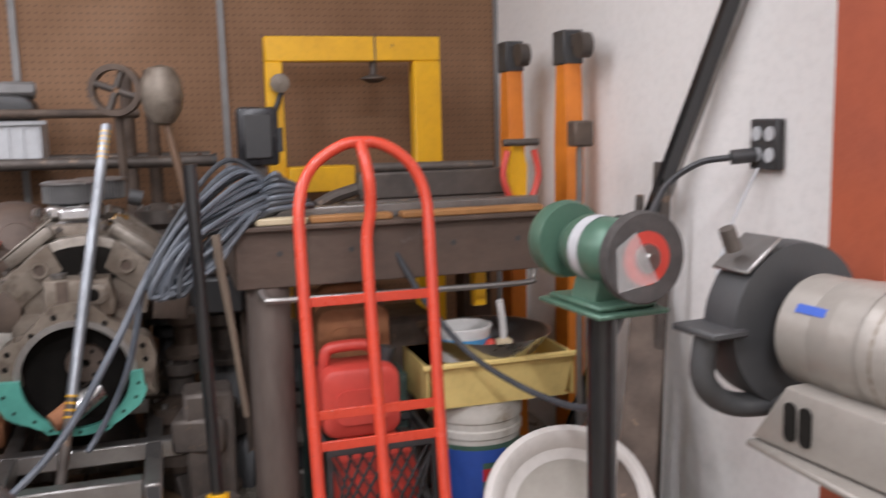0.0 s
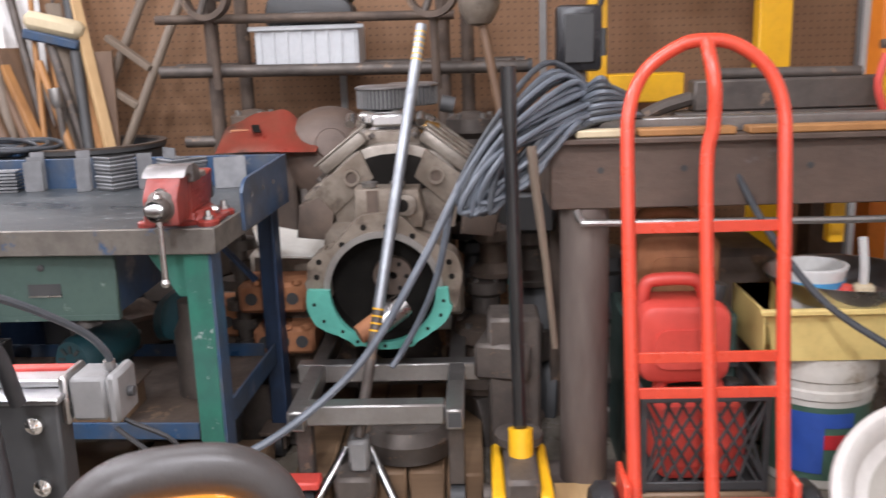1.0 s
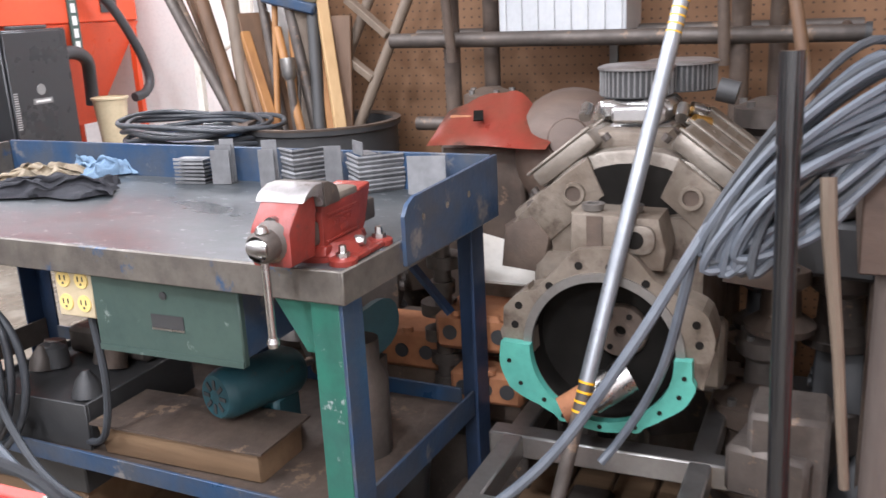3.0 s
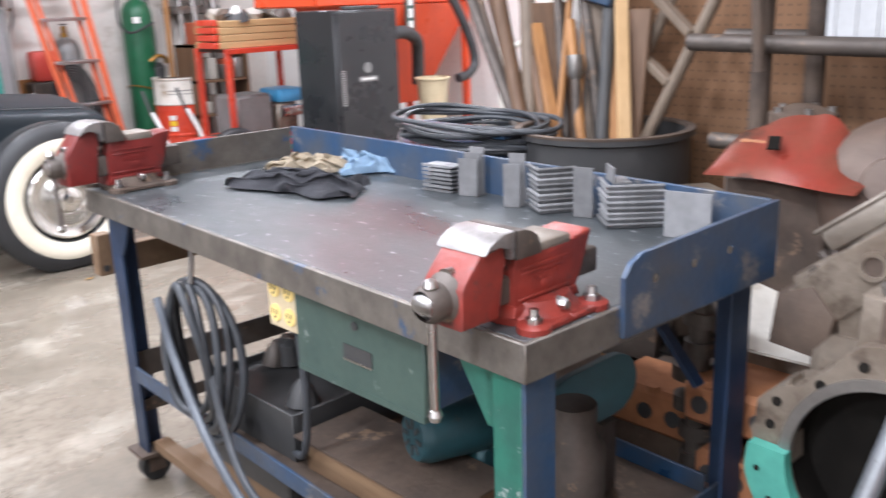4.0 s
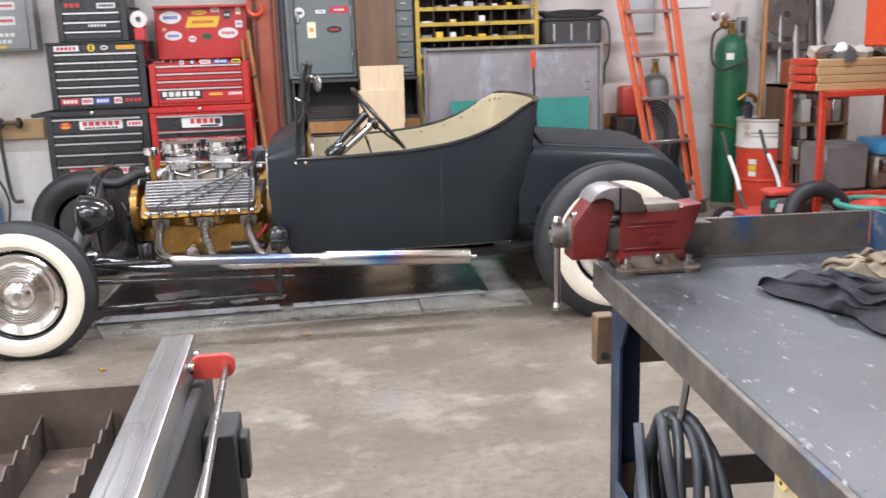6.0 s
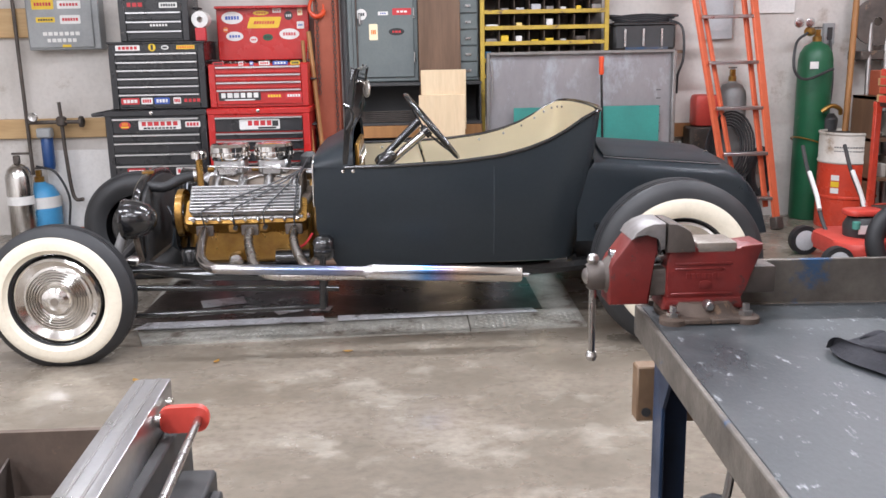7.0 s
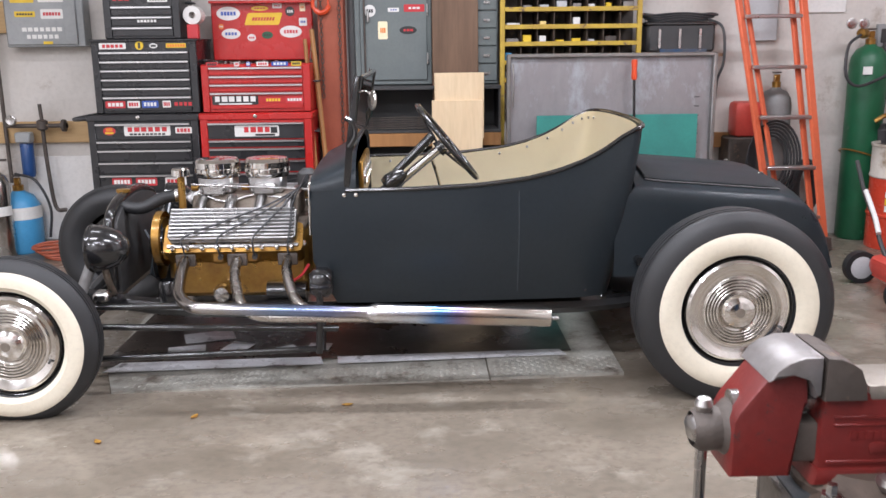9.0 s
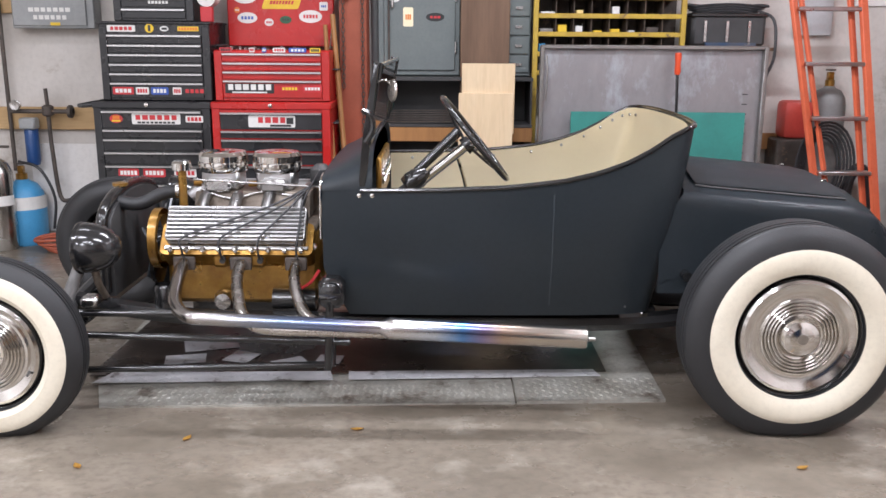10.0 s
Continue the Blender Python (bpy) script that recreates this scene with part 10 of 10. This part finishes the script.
part("bracket", Prism([(-0.16, -0.17), (0.17, -0.17), (0.12, -0.07), (-0.09, -0.07)], 0.10, axes(p2 - s2 * 0.05, a2, up) @ pose(0, 0, -0.05), 0.008), "grinder_grey", g2, "grey cast pedestal bracket")
for k in range(2):
    part("bracket_slot", Prism(rounded(0.022, 0.06, 0.01), 0.003, axes(p2 - s2 * 0.1012 + up * -0.12 - a2 * (0.045 + 0.03 * k), a2, up)), "shade_black", g2)
pd2 = thing("grinder_pedestal", "rust-brown steel pedestal below the grey grinder", "pedestal", (1.55, -0.395, 0))
part("post", Box(1.49, 1.61, -0.455, -0.335, 0.02, 0.688, 0.006), "column_red", pd2)
part("plate", Box(1.40, 1.70, -0.50, -0.27, 0.688, 0.699, 0.003), "grinder_grey", pd2)
part("foot", Box(1.42, 1.70, -0.52, -0.28, 0, 0.02, 0.004), "column_red", pd2)

# round white tub, bins and pails
wt = thing("white_tub", "dirty white round basin tilted on its edge on the floor", "basin", (2.58, -0.37, 0))
tm_ = Vector((2.58, -0.372, 0.192))
tn = Vector((-0.66, 0.31, 0.70)).normalized()
part("shell", Lathe([(0.0005, -0.07), (0.13, -0.07), (0.17, -0.055), (0.205, 0.0), (0.219, 0.014), (0.224, 0.03), (0.218, 0.044), (0.20, 0.05), (0.184, 0.038), (0.172, -0.005), (0.10, -0.048), (0.0005, -0.054)], tm_, tm_ + tn, 56), "old_plaster", wt, "chipped white basin with a thick rounded rim")
part("residue", Lathe([(0.145, -0.017), (0.10, -0.0462), (0.0005, -0.052)], tm_, tm_ + tn, 40), "cardboard", wt, "dried brown residue")
part("drain", Lathe([(0.022, 0.0), (0.02, 0.005), (0.012, 0.004), (0.0005, 0.0)], tm_ - tn * 0.0515, tm_ + tn, 18), "dark_iron", wt, "dark drain ring")
pa = thing("paint_pail", "white plastic pail with a blue-green label", "pail", (3.12, -0.30, 0))
part("shell", Lathe([(0.0005, 0.0), (0.125, 0.0), (0.13, 0.005), (0.142, 0.25), (0.148, 0.255), (0.148, 0.275), (0.143, 0.28), (0.143, 0.30), (0.149, 0.305), (0.149, 0.33), (0.145, 0.34), (0.145, 0.362), (0.0005, 0.362)], (3.12, -0.30, 0), (3.12, -0.30, 1), 40), "plastic_white", pa)
part("label", Lathe([(0.1325, 0.03), (0.1425, 0.235)], (3.12, -0.30, 0), (3.12, -0.30, 1), 40), "grinder_green", pa, "green printed label")
def pail_patch(a0, a1, z0, z1, mtl):
    bm = empty_bm()
    n = 8
    for i in range(n):
        p = []
        for aa, z in ((i, z0), (i + 1, z0), (i + 1, z1), (i, z1)):
            r = 0.1335 + 0.0455 * (z - 0.03) + 0.001
            t = radians(a0 + (a1 - a0) * aa / n)
            p.append(bm.verts.new((3.12 + r * math.cos(t), -0.30 + r * math.sin(t), z)))
        bm.faces.new(p)
    bmesh.ops.remove_doubles(bm, verts=list(bm.verts), dist=1e-5)
    bmesh.ops.solidify(bm, geom=list(bm.faces), thickness=-0.001)
    part("label_patch", bm, mtl, pa)
pail_patch(120, 170, 0.05, 0.22, "sticker_blue")
pail_patch(170, 215, 0.12, 0.16, "sticker_red")
pail_patch(150, 200, 0.18, 0.22, "sticker_blue")
yb = thing("yellow_bin", "pale yellow plastic bin holding a bowl and a tub", "bin", (3.1, -0.34, 0.365))
fr = lambda x0, x1, y0, y1, z0, z1: Box(x0, x1, y0, y1, z0, z1, 0.003)
part("front", Prism([(-0.205, 0), (0.205, 0), (0.232, 0.135), (-0.232, 0.135)], 0.006, axes((2.98, -0.34, 0.365), (0, 1, 0), (-0.1, 0, 1))), "plastic_cream", yb)
part("back", fr(3.25, 3.256, -0.57, -0.11, 0.365, 0.50), "plastic_cream", yb)
part("side", fr(2.97, 3.25, -0.575, -0.569, 0.365, 0.50), "plastic_cream", yb)
part("side", fr(2.97, 3.25, -0.111, -0.105, 0.365, 0.50), "plastic_cream", yb)
part("bottom", fr(2.98, 3.25, -0.56, -0.12, 0.364, 0.372), "plastic_cream", yb)
part("rim", fr(2.945, 2.965, -0.59, -0.09, 0.493, 0.508), "plastic_cream", yb)
solo("steel_bowl", Lathe([(0.0005, 0.0), (0.09, 0.002), (0.15, 0.035), (0.185, 0.088), (0.196, 0.092), (0.194, 0.087), (0.148, 0.031), (0.0005, 0.008)], (3.10, -0.342, 0.472), (3.10, -0.342, 1), 44), "aluminium", "dented stainless steel bowl in the yellow bin", "bowl")
tb2 = thing("paint_tub", "white plastic paint tub with pink stains standing in a bowl", "tub", (3.10, -0.262, 0.481))
part("shell", Lathe([(0.0005, 0.0), (0.075, 0.0), (0.083, 0.09), (0.088, 0.098), (0.088, 0.106), (0.078, 0.106), (0.07, 0.01)], (3.10, -0.262, 0.481), (3.10, -0.262, 1), 30), "sticker_white", tb2)
part("label_band", Lathe([(0.0815, 0.055), (0.0835, 0.072)], (3.10, -0.262, 0.481), (3.10, -0.262, 1), 30), "gas_blue", tb2, "thin blue printed band")
part("stain", Rod((3.025, -0.318, 0.50), (3.018, -0.322, 0.55), 0.03, 0.012), "plastic_red", tb2, "pink paint stain")
pbr = thing("paint_brush", "paint brush standing in the steel bowl", "brush", (3.05, -0.36, 0.48))
part("handle", Tube(spline([(3.05, -0.375, 0.54), (3.03, -0.365, 0.60), (3.015, -0.35, 0.67)], 5), 0.011, 8), "sticker_white", pbr)
part("bristles", Box(3.03, 3.07, -0.40, -0.35, 0.482, 0.545, 0.008), "outlet_tan", pbr)
solo("extension_lead", Tube(spline([(3.0, -0.02, 0.86), (2.94, -0.10, 0.70), (2.86, -0.20, 0.56), (2.70, -0.28, 0.505), (2.52, -0.33, 0.50), (2.37, -0.35, 0.53)], 7), 0.009, 8), "cord_dark", "grey power cord sagging to the grinder pedestal", "cord")

# hand truck
ht = thing("hand_truck", "red steel hand truck with a rounded top", "hand truck", (2.7, 0.1, 0))
def ht_pt(y, z, d=0.0):
    return (2.565 + 0.24 * z + d, y, z)
arch = [ht_pt(0.272, 0.06), ht_pt(0.272, 0.5), ht_pt(0.27, 0.90), ht_pt(0.262, 1.02), ht_pt(0.225, 1.10), ht_pt(0.15, 1.15), ht_pt(0.095, 1.16), ht_pt(0.03, 1.15), ht_pt(-0.035, 1.10), ht_pt(-0.068, 1.02), ht_pt(-0.07, 0.90), ht_pt(-0.055, 0.5), ht_pt(-0.045, 0.06)]
part("frame", Tube(spline(arch, 6), 0.0155, 12), "truck_red", ht, "bent red tube frame")
part("centre_tube", Tube(spline([ht_pt(0.105, 0.06), ht_pt(0.105, 0.5), ht_pt(0.10, 0.88), ht_pt(0.085, 0.98, -0.012), ht_pt(0.085, 1.06, -0.03), ht_pt(0.092, 1.13, -0.02), ht_pt(0.095, 1.16)], 6), 0.0155, 12), "truck_red", ht)
for z in (0.765, 0.49, 0.415, 0.18):
    m, h = frame_to(ht_pt(0.272, z), ht_pt(-0.06, z))
    part("cross_bar", Box(-0.004, 0.004, -0.012, 0.012, 0, h, 0.001, m), "truck_red", ht)
part("toe_plate", Box(2.40, 2.60, -0.12, 0.33, 0.018, 0.03, 0.003), "truck_red", ht)
part("axle", Rod((2.66, -0.13, 0.10), (2.66, 0.35, 0.10), 0.010), "dark_iron", ht)
part("wheel_bracket", Box(2.58, 2.70, 0.285, 0.30, 0.08, 0.24, 0.004), "truck_red", ht)
part("wheel_bracket", Box(2.58, 2.70, -0.075, -0.06, 0.08, 0.24, 0.004), "truck_red", ht)
for y in (0.33, -0.11):
    w_ = part("wheel", Lathe([(0.05, -0.03), (0.085, -0.03), (0.10, -0.015), (0.10, 0.015), (0.085, 0.03), (0.05, 0.03)], (2.66, y, 0.10), (2.66, y + 1, 0.10), 28), "rubber", ht)
    part("wheel_hub", Rod((2.66, y - 0.02, 0.10), (2.66, y + 0.02, 0.10), 0.05, seg=18), "tank_grey", w_)
# cans and crate behind it
def jerry(x, y, z, rot, mtl, label):
    j = thing("fuel_can", label, "fuel can", (x, y, z), rot, "fuel cans by the bench", False)
    out = rounded(0.225, 0.20, 0.04, 4, 0, 0.10)
    part("body", Prism(out, 0.15, axes((0.075, 0, 0), (0, 1, 0), (0, 0, 1)) @ pose(0, 0, -0.15), 0.018), mtl, j)
    part("handle", Tube(spline([(0, 0.095, 0.17), (0, 0.085, 0.235), (0, 0.05, 0.248), (0, -0.03, 0.246), (0, -0.055, 0.22), (0, -0.06, 0.19)], 5), 0.017, 10), mtl, j)
    part("panel", Prism(rounded(0.15, 0.10, 0.03, 3, 0, 0.09), 0.006, axes((-0.076, 0, 0), (0, -1, 0), (0, 0, 1))), mtl, j)
    part("cap", Rod((0, -0.085, 0.19), (0, -0.095, 0.235), 0.024), "matt_black", j)
    return j


jerry(2.99, 0.10, 0.335, 0, "plastic_red", "red plastic fuel can standing on a crate")
jerry(2.95, 0.065, 0.095, 0, "plastic_red", "red plastic fuel can inside a black crate")
jerry(3.22, 0.07, 0.46, 0, "rust_orange", "dull orange metal fuel can under the bench")
solo("can_box", Box(3.10, 3.34, -0.08, 0.22, 0.0, 0.455, 0.008), "drawer_green", "olive green steel box under the bench", "box")
mk = thing("milk_crate", "black plastic milk crate with a red can inside", "crate", (2.93, 0.06, 0.08))
for z in (0.085, 0.315):
    for a, b in (((2.85, -0.085), (2.85, 0.21)), ((3.08, -0.085), (3.08, 0.21)), ((2.85, -0.085), (3.08, -0.085)), ((2.85, 0.21), (3.08, 0.21))):
        part("rail", Box(a[0] - 0.006, b[0] + 0.006, a[1] - 0.006, b[1] + 0.006, z, z + 0.022, 0.002), "matt_black", mk)
for k in range(9):
    y = -0.08 + 0.036 * k
    for s in (1, -1):
        part("lattice", Rod((2.85, max(-0.085, min(0.21, y - s * 0.06)), 0.105), (2.85, max(-0.085, min(0.21, y + s * 0.06)), 0.317), 0.004, seg=6), "matt_black", mk)
for x in (2.85, 3.08):
    for y in (-0.085, 0.21):
        part("corner", Box(x - 0.007, x + 0.007, y - 0.007, y + 0.007, 0.08, 0.337), "matt_black", mk)
part("bottom", Box(2.85, 3.08, -0.085, 0.21, 0.08, 0.086), "matt_black", mk)
solo("crate_block", Box(2.84, 3.10, -0.10, 0.22, 0.0, 0.079, 0.006), "old_wood_y", "brown timber below the milk crate", "timber")
solo("iron_case", Box(3.08, 3.22, 0.44, 0.58, 0.0, 0.46, 0.01), "dark_iron", "dark steel case behind the jack", "case")
solo("floor_planks", Box(2.70, 3.0, 0.2, 0.45, 0.0, 0.03, 0.004), "pine_x", "pale planks on the floor by the column", "planks")
solo("ratchet_strap", Box(3.1, 3.14, -0.34, -0.30, 0.64, 0.90, 0.004), "yellow", "yellow steel leg below the bench", "leg")
for k in range(3):
    solo("under_part", Box(3.25, 3.5, -0.45 + 0.22 * k, -0.27 + 0.22 * k, 0.0, 0.35 + 0.12 * ((k * 2) % 3), 0.02), ("dark_iron", "rusty", "matt_black")[k], "dark iron part stacked under the bench", "iron part", "parts under the bench")

# cord bundle thrown over the bench end
r6 = random.Random(61)
cb = thing("extension_cable", "blue-grey extension cable hung in loops over the bench end", "cable", (3.05, 0.35, 0.94))
for k in range(22):
    f = k / 21
    off = Vector((r6.uniform(-0.035, 0.02), r6.uniform(-0.02, 0.02), r6.uniform(-0.02, 0.02)))
    top = Vector((3.07, 0.42 - 0.14 * f, 1.10 - 0.12 * f + 0.02 * r6.random()))
    right = Vector((3.08, 0.29 + 0.05 * r6.random(), 1.02 - 0.05 * f))
    low = Vector((2.93, 0.62 + 0.05 * r6.random() - 0.06 * f, 0.77 + 0.05 * r6.random()))
    mid1 = Vector((2.95, 0.56 - 0.05 * f, 0.97 - 0.04 * f))
    mid2 = Vector((2.96, 0.52 - 0.06 * f, 0.85 + 0.04 * r6.random()))
    pts = [p + off * r6.uniform(0.5, 1.3) for p in (top, mid1, low, mid2, Vector((3.0, 0.42 - 0.05 * f, 0.965)), right)]
    loop = spline(pts[-1:] + pts + pts[:2], 7)[7:-8]
    part("cord", Tube(loop, 0.0074, 7, closed=True), "cord_blue" if k % 3 else "cord_dark", cb)
for k in range(7):
    pts = [(3.06 + 0.01 * k, 0.40 - 0.01 * k, 0.955 + 0.012 * k), (3.02, 0.30, 0.98 + 0.016 * k), (3.05, 0.20 + 0.012 * k, 0.985 + 0.012 * k), (3.12, 0.22, 0.965 + 0.01 * k), (3.14, 0.34, 0.955 + 0.01 * k)]
    part("cord", Tube(spline(pts, 7), 0.0085, 7), "cord_dark" if k % 2 else "cord_blue", cb)
part("cord_tail", Tube(spline([(2.93, 0.66, 0.80), (2.955, 0.70, 0.62), (3.01, 0.745, 0.50), (3.02, 0.80, 0.40), (3.0, 0.83, 0.36)], 7), 0.0085, 8), "cord_blue", cb, "cord end hanging in front of the engine")


# dark iron parts heaped behind the engine and under the bench
r7 = random.Random(77)


def iron_part(x, y, z, kind, size, mtl, cat):
    """A worn iron part resting at z; returns its height."""
    t = thing(cat.replace(" ", "_"), {"dark_iron": "dark greasy", "rusty": "brown rusted", "cast_grey": "dirty grey", "matt_black": "black painted", "rust_orange": "orange rusted"}[mtl] + " " + cat + " in the heap behind the engine", cat, (x, y, z), group="iron parts heaped behind the engine")
    a = r7.uniform(0, 180)
    mm = pose(x, y, z, 0, 0, a)
    if kind == 0:
        h = size * 0.9
        part("casting", Prism([(-size * 0.6, 0), (size * 0.6, 0), (size * 0.5, h * 0.7), (size * 0.2, h), (-size * 0.35, h * 0.92), (-size * 0.55, h * 0.5)], size * 0.8, mm @ pose(0, size * 0.4, 0, 90, 0, 0), 0.008), mtl, t)
        for k in range(3):
            part("bolt_boss", Rod(mm @ Vector((size * (-0.35 + 0.32 * k), -size * 0.4, h * 0.35)), mm @ Vector((size * (-0.35 + 0.32 * k), -size * 0.47, h * 0.35)), size * 0.10, seg=10), mtl, t)
        return h
    if kind == 1:
        h = size * 1.1
        prof = [(0.0005, 0), (size * 0.5, 0), (size * 0.52, h * 0.1), (size * 0.3, h * 0.25), (size * 0.28, h * 0.6), (size * 0.42, h * 0.7), (size * 0.42, h * 0.9), (size * 0.15, h), (0.0005, h)]
        part("turning", Lathe(prof, (x, y, z), (x, y, z + 1), 18), mtl, t)
        for k in range(5):
            w = 2 * math.pi * k / 5
            part("stud", Rod((x + size * 0.34 * math.cos(w), y + size * 0.34 * math.sin(w), z + h * 0.88), (x + size * 0.34 * math.cos(w), y + size * 0.34 * math.sin(w), z + h * 0.98), size * 0.05, seg=8), "raw_steel", t)
        return h
    h = size * 0.6
    part("plate", Box(-size * 0.7, size * 0.7, -size * 0.45, size * 0.45, 0, h, 0.01, mm), mtl, t)
    for k in range(3):
        part("port", Rod(mm @ Vector((size * (-0.45 + 0.45 * k), -size * 0.451, h * 0.5)), mm @ Vector((size * (-0.45 + 0.45 * k), -size * 0.46, h * 0.5)), size * 0.14, seg=12), "shade_black", t)
    return h


CATS = ("gear housing", "wheel hub", "iron casting")
for x, y, top in ((3.50, 0.56, 0.62), (3.62, 0.42, 0.74), (3.78, 0.60, 0.80), (3.78, 0.86, 0.70), (3.86, 0.34, 0.66), (3.84, 1.12, 0.80), (3.84, 1.36, 0.84), (3.80, 1.60, 0.72), (3.40, 0.20, 0.42), (3.40, 0.60, 0.30), (3.45, -0.10, 0.46), (3.62, 1.62, 0.56), (3.40, 1.62, 0.34), (3.55, 1.85, 0.48), (3.20, 0.50, 0.30)):
    z = 0.0
    while z < top:
        kind = r7.randrange(3)
        z += iron_part(x + r7.uniform(-0.02, 0.02), y + r7.uniform(-0.02, 0.02), z, kind, r7.uniform(0.14, 0.2), r7.choice(["dark_iron", "dark_iron", "rusty", "cast_grey", "matt_black"]), CATS[(1, 1, 2)[kind] if kind else 0])
